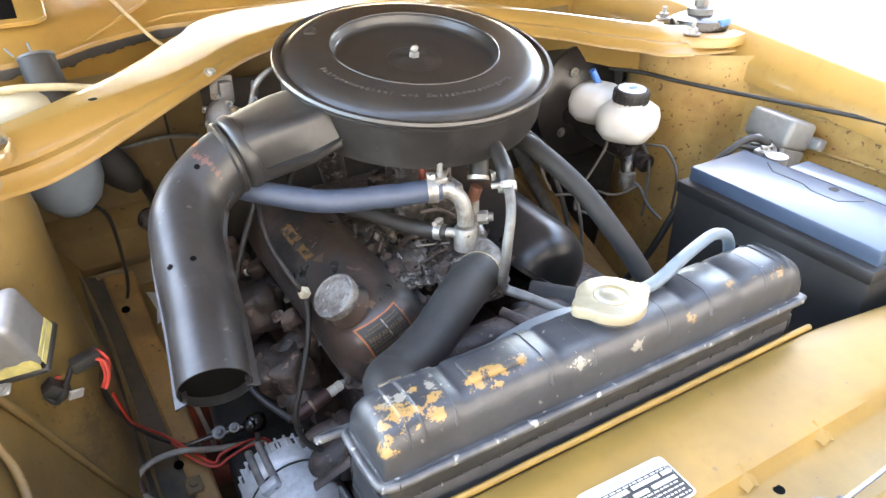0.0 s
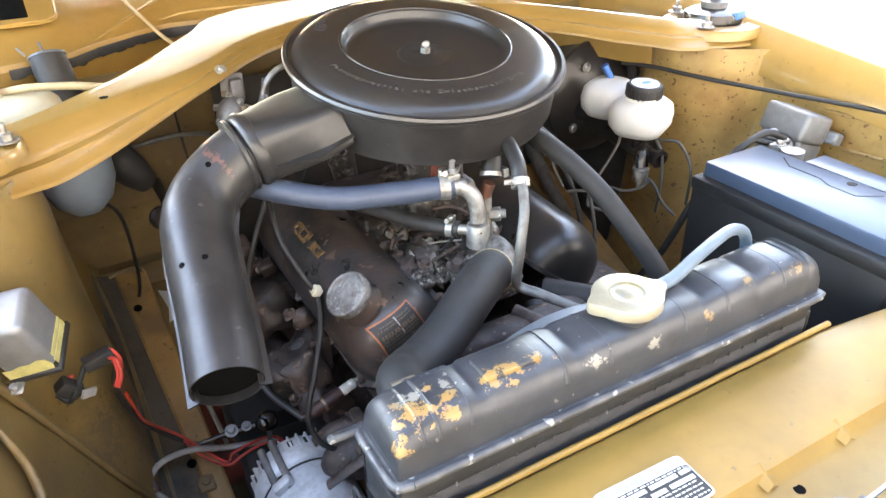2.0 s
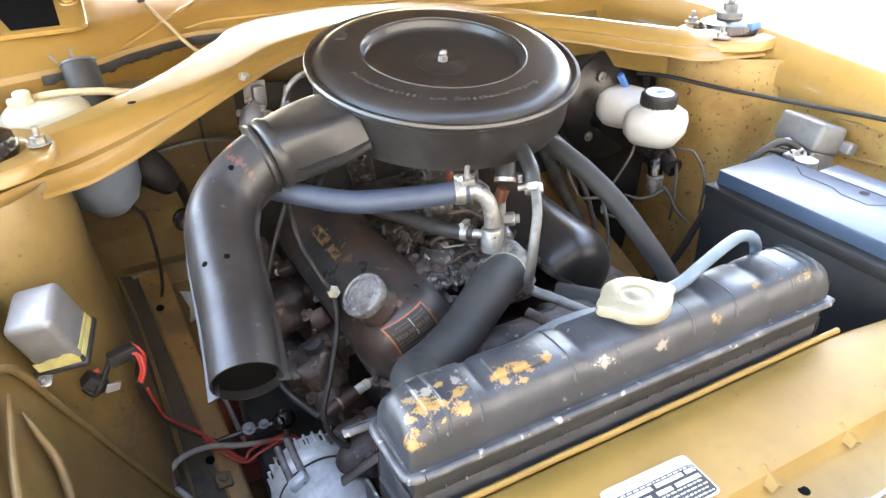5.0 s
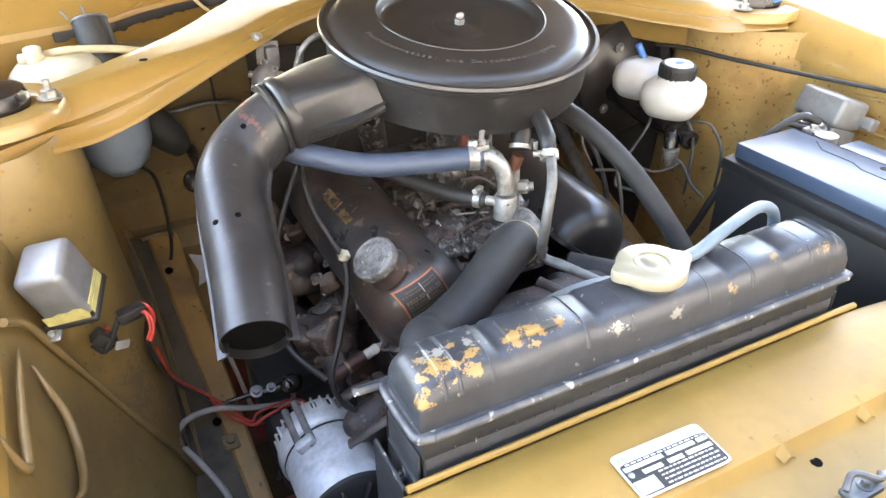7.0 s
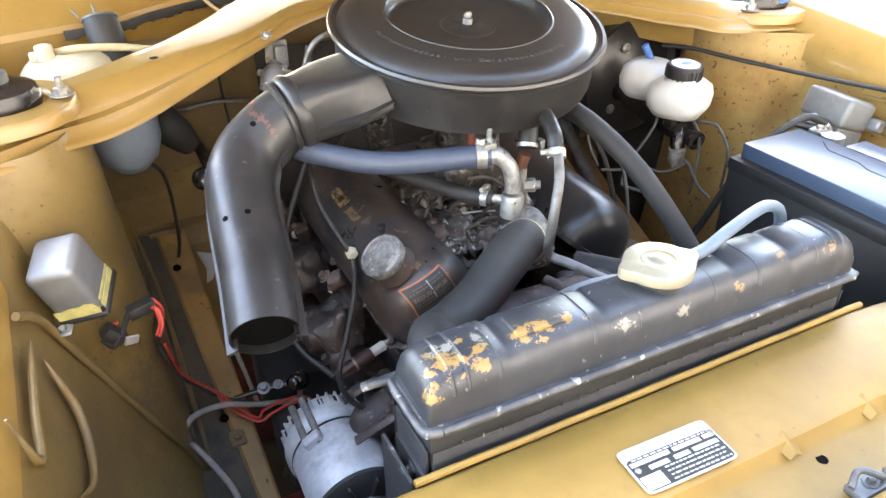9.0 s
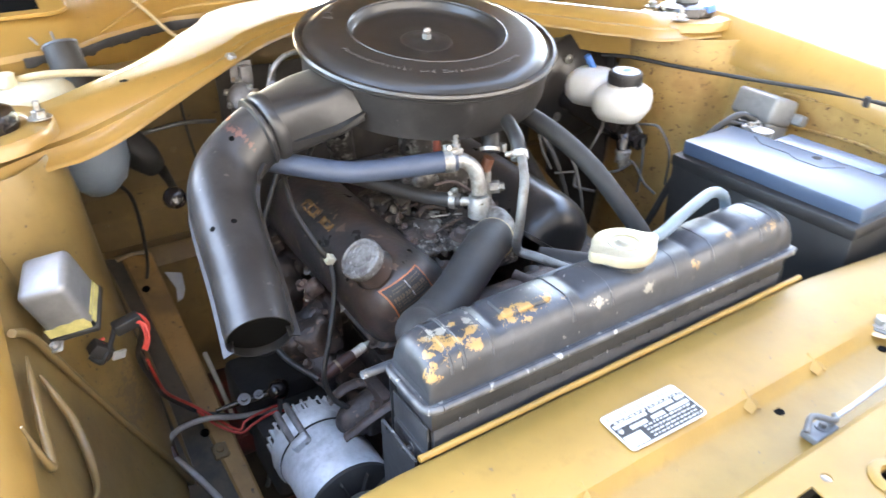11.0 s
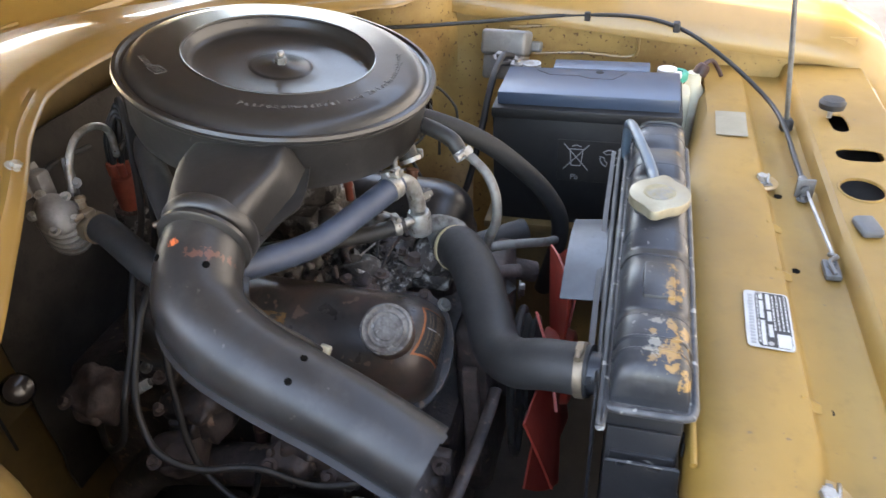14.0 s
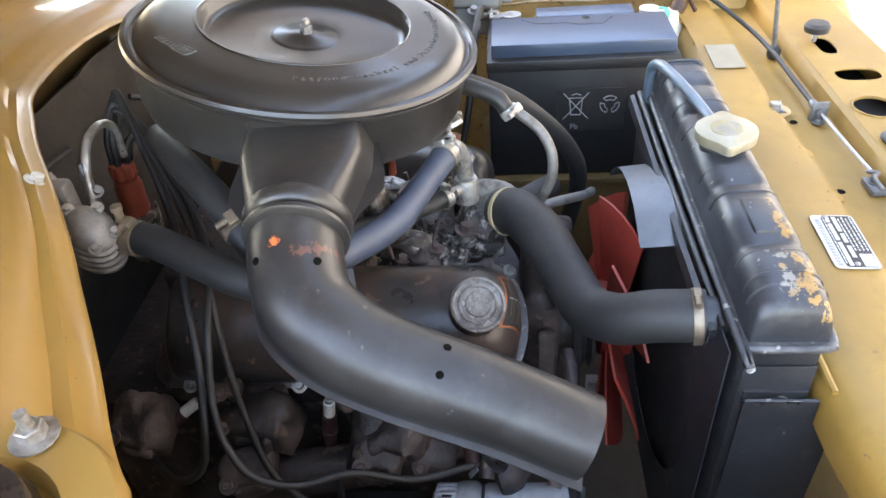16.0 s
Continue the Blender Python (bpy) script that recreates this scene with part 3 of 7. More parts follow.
def rail(xa, xb, splay=0.0):
    """A box rail that slopes down towards the front; splay shifts it as it comes forward."""
    rows = []
    for k in range(13):
        y = 0.52 + 0.755 * k / 12
        z = 0.489 + 0.45 * (y - 0.796)
        x0, x1 = xa + splay * (1.27 - y), xb + 0.45 * splay * (1.27 - y)
        rows.append([(x0, y, z - 0.12), (x0 + 0.003, y, z - 0.004), (x0 + 0.007, y, z), (x1 - 0.007, y, z), (x1 - 0.003, y, z - 0.004), (x1, y, z - 0.12)])
    return part("chassis_rail", sheet(rows, 0.003), RAIL_PAINT, car)


rl = rail(-0.046, 0.012, 0.08)
part("rail_web", sheet([[(-0.105, y, 0.489 + 0.45 * (y - 0.796) + 0.030), (-0.072, y, 0.489 + 0.45 * (y - 0.796) + 0.004), (-0.042 + 0.08 * (1.27 - y), y, 0.489 + 0.45 * (y - 0.796) - 0.005)] for y in [0.52 + 0.095 * k for k in range(9)]], 0.002), GRIME, car)
rail(0.84, 0.91)
for p in ((-0.023, 1.201, 0.671), (-0.019, 0.922, 0.546)):
    part("rail_hole", lathe([(0.0095, 0), (0.0085, 0.002), (0, 0.002)], 18, pose(p[0], p[1], p[2] + 0.0005, 24, 0, 0) @ Matrix.Diagonal((0.76, 0.76, 1, 1))), VOID, rl)
part("rail_lip", tube([(-0.052, 1.272, 0.706), (-0.024, 1.276, 0.709), (0.004, 1.270, 0.705)], 0.004, 8, 3), GOLD_DULL_DARK, rl)
part("rail_bolt", join(box((-0.012, -0.013, 0.0), (0.012, 0.013, 0.005), 0.002, 1, pose(-0.008, 0.885, 0.530, 24, 0, 0)), hexbolt((-0.008, 0.885, 0.535), (0, -0.4, 0.9), 0.007)), GOLD_DULL_DARK, rl)
part("crossmember", join(box((-0.05, 0.70, 0.36), (0.9, 0.84, 0.43), 0.02, 3), box((0.012, 0.98, 0.40), (0.19, 1.20, 0.452), 0.015, 2)), RED_DARK, car, "dark red oxide crossmember below the engine")
# added dark floor that keeps lit ground from showing between the parts
part("dark_bay_floor", box((-0.10, 0.10, 0.30), (0.95, 1.45, 0.32), 0.004), DARK, car)


def bulkhead():
    """Firewall with pressed seams."""
    rows = []
    for j in range(25):
        z = 0.32 + 0.72 * j / 24
        y = 1.345 + (0.03 if 0.66 < z < 0.70 else 0) - 0.035 * (1 if z < 0.80 else 0) - 0.012 * (1 if abs(z - 0.905) < 0.012 else 0)
        rows.append([(-0.24 + 1.34 * k / 10, y, z) for k in range(11)])
    return part("firewall", sheet(rows, 0.0015), GOLD_DULL_DARK, car, "dull ochre firewall with pressed seams")


bulkhead()
# made-up dark sheet over the firewall, standing in for shade behind the engine
part("bay_dark_sheet", sheet([[(0.19 + 0.725 * k / 24, 1.300 - 0.010 * noise.noise(Vector((k * 0.45, j * 0.6, 2))) - (0.012 if 0 < k < 24 and 0 < j < 14 else 0), 0.46 + 0.55 * j / 14) for k in range(25)] for j in range(15)], 0.008), FILL_DARK, car, "uneven dark sheet added to darken the firewall behind the engine")


def cowl_edge():
    """The panel that sweeps from one tower to the bulkhead and on to the other, with its rolled lip."""
    lip = spline([(-0.27, 0.80, 1.040), (-0.19, 0.856, 1.036), (-0.125, 0.910, 1.031), (-0.073, 0.951, 1.022), (-0.02, 0.981, 1.028), (0.02, 1.004, 1.037), (0.06, 1.028, 1.046), (0.10, 1.051, 1.056), (0.14, 1.077, 1.064), (0.18, 1.104, 1.071), (0.226, 1.137, 1.078), (0.28, 1.170, 1.082), (0.36, 1.210, 1.083),
                  (0.50, 1.226, 1.079), (0.64, 1.212, 1.066), (0.75, 1.160, 1.049), (0.812, 1.085, 1.044), (0.850, 1.018, 1.040), (0.888, 0.965, 1.038), (0.935, 0.918, 1.033), (1.10, 0.88, 1.030)], 4)
    rear = spline([(-0.27, 0.985, 1.070), (-0.22, 0.995, 1.072), (-0.17, 1.012, 1.074), (-0.11, 1.042, 1.076), (-0.066, 1.074, 1.077), (-0.020, 1.112, 1.079), (0.037, 1.165, 1.080), (0.098, 1.236, 1.082), (0.147, 1.300, 1.085), (0.186, 1.348, 1.088), (0.222, 1.408, 1.090), (0.30, 1.452, 1.092),
                   (0.45, 1.468, 1.092), (0.62, 1.440, 1.088), (0.74, 1.36, 1.080), (0.83, 1.25, 1.073), (0.885, 1.15, 1.069), (0.92, 1.07, 1.066), (0.95, 1.02, 1.062), (1.00, 1.0, 1.060), (1.12, 0.99, 1.058)], 4)
    rows = []
    ways = [Vector((b.x - a.x, b.y - a.y, 0)).normalized() for a, b in zip(lip, rear)]
    for _ in range(6):
        ways = [(ways[max(0, k - 1)] + 2 * w + ways[min(len(ways) - 1, k + 1)]).normalized() for k, w in enumerate(ways)]
    for a, b, n_ in zip(lip, rear, ways):
        h = max(0.020, float(np.interp(a.x, [-0.2, 0.0, 0.1, 0.2, 0.3, 0.5, 0.7, 1.1], [1.077, 1.080, 1.084, 1.092, 1.098, 1.100, 1.086, 1.066])) - a.z)
        up = Vector((0, 0, 1))
        rows.append([a + n_ * 0.012 - up * 0.002, a, a + up * 0.004 + n_ * 0.0008, a + up * 0.006 + n_ * 0.004, a + up * (0.006 + 0.12 * h) + n_ * 0.012, a + up * (0.006 + 0.30 * h) + n_ * 0.016, a + up * (0.004 + 0.38 * h) + n_ * 0.027, a + up * (0.004 + 0.60 * h) + n_ * 0.032,
                     a + up * 0.80 * h + n_ * 0.042, a + up * 0.97 * h + n_ * 0.051, a + up * h + n_ * 0.060, (a + up * h + n_ * 0.060).lerp(b - n_ * 0.006, 0.35) + up * 0.001, (a + up * h + n_ * 0.060).lerp(b - n_ * 0.006, 0.7) + up * 0.0015, b - n_ * 0.006 + up * 0.002, b, b + n_ * 0.004 - up * 0.012, b + n_ * 0.008 - up * 0.085])
    return part("cowl_panel", sheet(rows, 0.0015), GOLD, car, "glossy ochre cowl panel with a rolled lip", smooth=50)


cw = cowl_edge()
for p in ((0.175, 1.114, 1.0785), (0.745, 1.172, 1.060)):
    part("cowl_bolt", hexbolt(p, (0.3, -0.5, 1), 0.0065), ZINC, cw)
part("cowl_hole", lathe([(0.006, 0), (0.006, 0.0016), (0, 0.0016)], 14, pose(0.007, 1.070, 1.0800)), VOID, cw)
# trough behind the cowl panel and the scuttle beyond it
part("trough_floor", plate([(-0.25, 1.01), (-0.12, 1.055), (-0.04, 1.115), (0.04, 1.18), (0.10, 1.25), (0.19, 1.365), (0.31, 1.40), (0.42, 1.40), (0.57, 1.39), (0.72, 1.375), (0.83, 1.265), (0.9, 1.16), (0.96, 1.04), (1.12, 1.01), (1.12, 1.57), (-0.25, 1.57)], (), 0.003, Matrix.Translation((0, 0, 0.985))), GOLD_DULL_DARK, car)
scf = [(-0.28, 1.28), (-0.098, 1.335), (-0.008, 1.357), (0.038, 1.403), (0.102, 1.447), (0.17, 1.480), (0.235, 1.475), (0.33, 1.470), (0.42, 1.475), (0.62, 1.455), (0.80, 1.41), (0.95, 1.36), (1.12, 1.31)]
rows = []
for k in range(57):
    x = -0.28 + 1.40 * k / 56
    y = float(np.interp(x, [q[0] for q in scf], [q[1] for q in scf]))
    up = 0.012 * min(1.0, max(0.0, (0.03 - x) / 0.05))
    rows.append([(x, y + 0.012, 0.98), (x, y + 0.008, 1.053), (x, y, 1.068), (x, y + 0.004, 1.078), (x, y + 0.020, 1.082 + up * 0.25), (x, y + 0.035, 1.096 + up * 0.7), (x, y + 0.09, 1.116 + up), (x, y + 0.18, 1.136 + up), (x, y + 0.34, 1.154 + up), (x, y + 0.60, 1.158 + up)])
sc = part("scuttle_panel", sheet(rows, 0.0015), GOLD, car, "glossy ochre scuttle panel behind the trough")
# black plate painting the dark of the opening
part("scuttle_opening", plate([(-0.10, -0.075), (0, -0.075), (0, 0.085), (-0.10, 0.085)], (), 0.003, pose(-0.050, 1.490, 1.1455, 13.5, 0, 0)), VOID, sc)
# ragged dark strip painting the shadow and rust below the scuttle's overhang
rnd = random.Random(3)
rows = []
for k in range(61):
    x = -0.10 + 0.328 * k / 60
    y = float(np.interp(x, [q[0] for q in scf], [q[1] for q in scf]))
    drop = 0.006 + 0.0045 * (1 + noise.noise(Vector((x * 60, 1, 4)))) + rnd.uniform(0, 0.003)
    rows.append([(x, y - 0.0012, 1.0705), (x, y - 0.0030, 1.067), (x, y - 0.0020, 1.0675 - drop)])
part("scuttle_gap_shade", sheet(rows, 0.002), RUBBER, sc, "ragged dark strip for gap shadow and rust under the scuttle edge")
part("scuttle_ridge", tube([(0.026, 1.404, 1.079), (0.063, 1.446, 1.0865), (0.106, 1.486, 1.0955), (0.149, 1.532, 1.1045), (0.195, 1.570, 1.115), (0.24, 1.62, 1.122)], [0.0012, 0.003, 0.004, 0.004, 0.004, 0.003], 10, 5), GOLD, sc)
part("scuttle_ridge", tube([(0.122, 1.480, 1.083), (0.170, 1.503, 1.0835), (0.219, 1.506, 1.0895), (0.345, 1.499, 1.0885), (0.463, 1.498, 1.0885), (0.60, 1.482, 1.089)], [0.0012, 0.003, 0.0042, 0.0042, 0.0042, 0.004], 10, 5), GOLD, sc)


def hood():
    """The raised bonnet, hinged behind the scuttle and propped at its front."""
    h = thing("hood", "raised ochre gold car hood held up over the engine bay", "hood", (CX, 1.72, 1.16))
    a = radians(31)
    ca, sa = math.cos(a), math.sin(a)
    rows = []
    for k in range(13):
        u = k / 12 * 1.52
        rows.append([(CX + w * (0.72 - 0.03 * (u / 1.52) ** 4), 1.72 - u * ca, 1.16 + u * sa + 0.03 * (1 - w * w) - 0.03 * (u / 1.52) ** 6) for w in [j / 6 - 1 for j in range(13)]])
    part("skin", sheet(rows, 0.002), GOLD, h)
    part("underside_panel", sheet([[(CX + w * 0.66, 1.72 - u * ca - 0.03 * sa, 1.16 + u * sa + 0.03 * (1 - w * w) - 0.03 * ca) for w in [j / 5 - 1 for j in range(11)]] for u in (0.08, 0.5, 1.0, 1.44)], 0.004), HOOD_PAD, h, "dull brown underside panel")
    for w in (-0.45, 0.0, 0.45):
        part("stiffener", sheet([[(CX + w + dx, 1.72 - u * ca - (0.034 + 0.02 * hh) * sa, 1.16 + u * sa - (0.034 + 0.02 * hh) * ca + 0.02) for dx, hh in ((-0.04, 0), (-0.03, 1), (0.03, 1), (0.04, 0))] for u in (0.1, 0.7, 1.4)], 0.002), GOLD_DULL_DARK, h)
    return h


hood()
rod = thing("hood_prop", "thin grey steel prop rod holding up the hood", "prop rod", (0.823, 0.235, 0.88))
part("rod", tube([(0.823, 0.235, 0.885), (0.788, 0.315, 1.40), (0.750, 0.398, 1.945)], 0.004, 8, 8), STEEL_DARK, rod)
part("grommet", lathe([(0.009, 0), (0.011, 0.004), (0.011, 0.014), (0.007, 0.02), (0.004, 0.02)], 16, pose(0.823, 0.235, 0.876)), RUBBER, rod)


# ---- radiator ----
def radiator():
    r = thing("radiator", "black radiator with a ribbed top tank and chipped paint", "radiator", (0.358, 0.444, 0.40))
    x0, x1, y0, y1 = 0.097, 0.620, 0.402, 0.484
    zc, zt = 0.935, 0.986
    rings = []
    xs = [0.103, 0.1045, 0.108, 0.115, 0.126, 0.14, 0.16]
    hs = [0.30, 0.60, 0.78, 0.88, 0.94, 0.975, 1.0]
    prof = list(zip(xs, hs))
    for gx in (0.185, 0.285, 0.44, 0.515, 0.585):
        prof += [(gx - 0.007, 1.0), (gx - 0.004, 0.94), (gx + 0.004, 0.94), (gx + 0.007, 1.0)]
    prof += [(x1 - (x - x0), h) for x, h in zip(reversed(xs), reversed(hs))]
    prof.sort(key=lambda t: t[0])
    for x, h in prof:
        ring = []
        for k in range(17):
            a = math.pi * k / 16
            c, s = math.cos(a), math.sin(a)
            yy = (y0 + y1) / 2 - 0.035 * math.copysign(abs(c) ** 0.55, c) * (0.93 + 0.07 * h)
            ring.append((x, yy, zc - 0.002 + (zt - zc) * h * abs(s) ** 0.55))
        ring.append((x, (y0 + y1) / 2, zc - 0.004))
        rings.append(ring)
    tank = part("top_tank", loft(rings), RAD_PAINT, r, smooth=50)
    flange = box((x0, y0, zc - 0.006), (x1, y1, zc), 0.003, 2)
    part("seam_flange", flange, RAD_EDGE, r)
    part("flange_roll", tube([(x0 + 0.016, y0 + 0.001, zc - 0.003), (x0 + 0.005, y0 + 0.004, zc - 0.003), (x0 + 0.001, y0 + 0.016, zc - 0.003), (x0 + 0.001, y1 - 0.016, zc - 0.003), (x0 + 0.005, y1 - 0.004, zc - 0.003), (x0 + 0.016, y1 - 0.001, zc - 0.003), (x1 - 0.016, y1 - 0.001, zc - 0.003)], 0.0042, 10, 6), RAD_EDGE, r)
    part("front_roll", tube([(x0 + 0.016, y0 + 0.001, zc - 0.003), ((x0 + x1) / 2, y0 + 0.0005, zc - 0.003), (x1 - 0.010, y0 + 0.001, zc - 0.003)], 0.0042, 10, 6), RAD_EDGE, r)
    part("header_plate", box((x0 + 0.008, y0 + 0.008, zc - 0.036), (x1 - 0.008, y1 - 0.006, zc - 0.005), 0.004, 2), HEADER, r)
    for k in range(22):
        part("scraped_tick", box((0.135 + 0.0205 * k, y0 + 0.0070, 0.900), (0.1359 + 0.0205 * k, y0 + 0.0084, 0.905), 0, 1), RAD_EDGE, r)
    rail_ = [(0.610, 0.493, 0.926), (0.45, 0.4925, 0.925), (0.28, 0.4905, 0.923), (0.135, 0.488, 0.921)]
    part("rear_rail", tube(rail_, 0.0040, 10, 4), HEADER, r)
    part("rear_channel", sheet([[(x, y + 0.007, z - 0.002), (x, y + 0.013, z - 0.003), (x, y + 0.0135, z - 0.020)] for x, y, z in rail_], 0.0015), HEADER, r)
    part("core", box((x0 + 0.01, y0 + 0.008, 0.44), (x1 - 0.01, y1 - 0.01, zc - 0.034), 0.003), CORE, r)
    # end brackets
    for xx in (x0 + 0.004, x1 - 0.006):
        part("side_bracket", join(box((xx, y0 + 0.010, 0.44), (xx + 0.003, y1 - 0.008, zc - 0.03), 0.001), box((xx - 0.003, y0 + 0.012, 0.855), (xx + 0.003, y1 - 0.012, 0.875), 0.001)), HEADER, r)
    for z in (0.60, 0.74, 0.86):
        part("side_bolt", hexbolt((x0 + 0.002, y0 + 0.035, z), (-1, 0, 0), 0.006, 0.005), ZINC if z < 0.7 else RAD_EDGE, r)
    lobe = [(0.475, 0.60), (0.405, 0.60), (0.380, 0.70), (0.366, 0.735), (0.362, 0.765), (0.366, 0.795), (0.378, 0.815), (0.398, 0.828), (0.408, 0.845), (0.409, 0.876), (0.424, 0.876), (0.427, 0.871), (0.436, 0.871), (0.439, 0.876), (0.455, 0.876), (0.458, 0.871), (0.464, 0.871), (0.466, 0.876), (0.475, 0.876)]
    part("end_bracket", plate(lobe, (), 0.003, Matrix(((0, 0, 1, x0 - 0.0085), (1, 0, 0, 0), (0, 1, 0, 0), (0, 0, 0, 1)))), HEADER, r, "black end bracket with a rounded lobe")
    part("bracket_rim", tube([(x0 - 0.0095, y, 0.876) for y in (0.411, 0.44, 0.473)], 0.0016, 6, 2), RAD_EDGE, r)
    part("lobe_washer", lathe([(0.011, 0), (0.010, 0.0015), (0, 0.002)], 18, frame_at((x0 - 0.0088, 0.381, 0.775), (-1, 0, 0))), CHIP_GREY, r)
    part("embossed_pad", box((0.196, 0.426, 0.980), (0.252, 0.456, 0.9875), 0.003, 2), RAD_PAINT, tank)
    for gx, hw in ((0.128, 0.0022), (0.142, 0.0022), (0.172, 0.002), (0.268, 0.0025), (0.318, 0.002), (0.41, 0.002), (0.468, 0.0025), (0.55, 0.002)):
        pts = []
        for k in range(13):
            aa = math.pi * (0.12 + 0.76 * k / 12)
            c, s = math.cos(aa), math.sin(aa)
            pts.append((gx, (y0 + y1) / 2 - 0.0347 * math.copysign(abs(c) ** 0.55, c), zc - 0.003 + (zt - zc) * abs(s) ** 0.55 * (0.94 if gx < 0.13 else 0.985)))
        part("tank_rib", tube(pts, hw, 6, 1), RAD_PAINT, tank)
    # neck, cap
    neck = part("filler_neck", lathe([(0.026, -0.012), (0.026, 0.0), (0.030, 0.004), (0.031, 0.010)], 32, pose(0.363, 0.444, 0.984)), RAD_PAINT, r)
    ears = [((0.0335 + 0.0090 * max(0.0, math.cos(2 * a)) ** 7) * math.cos(a), (0.0335 + 0.0090 * max(0.0, math.cos(2 * a)) ** 7) * math.sin(a) * (1 if abs(math.cos(a)) > 0.7 else 0.995)) for a in [2 * math.pi * k / 72 for k in range(72)]]
    ears = [(x if abs(x) > abs(y) else x * 0.0335 / math.hypot(x, y), y if abs(x) > abs(y) else y * 0.0335 / math.hypot(x, y)) for x, y in ears]
    rings = [[Vector((x * f, y * f, z)) for x, y in ears] for f, z in ((0.93, -0.003), (0.985, -0.002), (1.0, 0.0), (1.0, 0.0070), (0.985, 0.0090), (0.95, 0.0098))]
    cap = part("radiator_cap", moved(loft(rings), pose(0.363, 0.444, 0.993, 0, 0, -8)), BRASS_CAP, r, "pale cream zinc radiator cap with two ears")
    part("cap_dish", lathe([(0.0180, 0.0092), (0.0172, 0.0106), (0.0160, 0.0108), (0.0145, 0.0101), (0.0085, 0.0100), (0.0070, 0.0112), (0, 0.0115)], 40, pose(0.363, 0.444, 0.993)), CAP_DISH, cap, "yellowed pressed ring and rivet")
    # inlet stub
    part("inlet_stub", tube([(0.163, 0.47, 0.907), (0.165, 0.53, 0.907)], 0.0215, 20, 1), RAD_PAINT, r)
    return r


radiator()


# ---- fan and shroud ----
def fan_and_shroud():
    s = thing("fan_shroud", "grey painted sheet steel fan shroud behind the radiator", "fan shroud", (0.36, 0.52, 0.50))
    rows = []
    for k in range(37):
        a = radians(40 + 74 * k / 36)
        rr = 0.205
        rows.append([(0.36 + rr * math.cos(a), 0.488, 0.72 + rr * math.sin(a)), (0.36 + rr * math.cos(a), 0.505, 0.72 + rr * math.sin(a)), (0.36 + rr * 0.985 * math.cos(a), 0.541, 0.72 + 0.985 * rr * math.sin(a))])
    part("shroud_ring", sheet(rows, 0.0015), SHROUD, s)
    part("shroud_plate", plate([(-0.255, -0.26), (0.255, -0.26), (0.255, 0.20), (-0.255, 0.20)], [ring2(0, 0, 0.197, n=48)], 0.0015, Matrix.Translation((0.36, 0.489, 0.72)) @ pose(0, 0, 0, 90, 0, 0)), RAD_PAINT, s)
    f = thing("cooling_fan", "red plastic engine cooling fan", "fan", (0.36, 0.547, 0.53))
    hub = part("hub", lathe([(0.05, -0.02), (0.055, 0), (0.05, 0.02), (0.02, 0.03), (0, 0.03)], 28, pose(0.36, 0.547, 0.72, 90, 0, 0)), RED, f)
    for k in range(8):
        m = Matrix.Translation((0.36, 0.547, 0.72)) @ Matrix.Rotation(2 * math.pi * k / 8, 4, "Y")
        rows = []
        for j in range(7):
            rr = 0.045 + 0.122 * j / 6
            tw = radians(24 - 6 * j / 6)
            w = 0.026 + 0.032 * j / 6
            rows.append([m @ Vector((w * u * math.cos(tw), w * u * math.sin(tw) + 0.004 * (u * u), rr - 0.006 * u * u * (j == 6))) for u in (-1, -0.5, 0, 0.5, 1)])
        part("blade", sheet(rows, 0.003), RED, f)
    part("pulley", lathe([(0.02, -0.05), (0.065, -0.05), (0.067, -0.046), (0.056, -0.040), (0.067, -0.034), (0.065, -0.03), (0.02, -0.03)], 32, pose(0.36, 0.547, 0.72, 90, 0, 0)), DARK, f)


fan_and_shroud()
sb = thing("shroud_strut", "pale grey steel strut beside the fan", "strut", (0.387, 0.560, 0.44))
part("strut", box((0.3845, 0.550, 0.43), (0.3890, 0.572, 0.572), 0.0015), FOIL, sb)
part("strut_bolt", hexbolt((0.384, 0.561, 0.555), (-1, 0, 0), 0.005), ZINC, sb)


# wheels that carry the car, inside the wings
for xw in (-0.33, 1.17):
    wheel = part("wheel", lathe([(0.19, -0.07), (0.28, -0.08), (0.302, -0.06), (0.305, 0), (0.302, 0.06), (0.28, 0.08), (0.19, 0.07), (0.10, 0.03), (0, 0.03)], 40, pose(xw, 0.98, 0.3055, 0, 90, 0)), RUBBER, car)


# ---- air cleaner ----
AC = frame_at((0.4045, 0.9045, 1.1165), (-0.007, -0.1834, 1), (1, 0, 0))


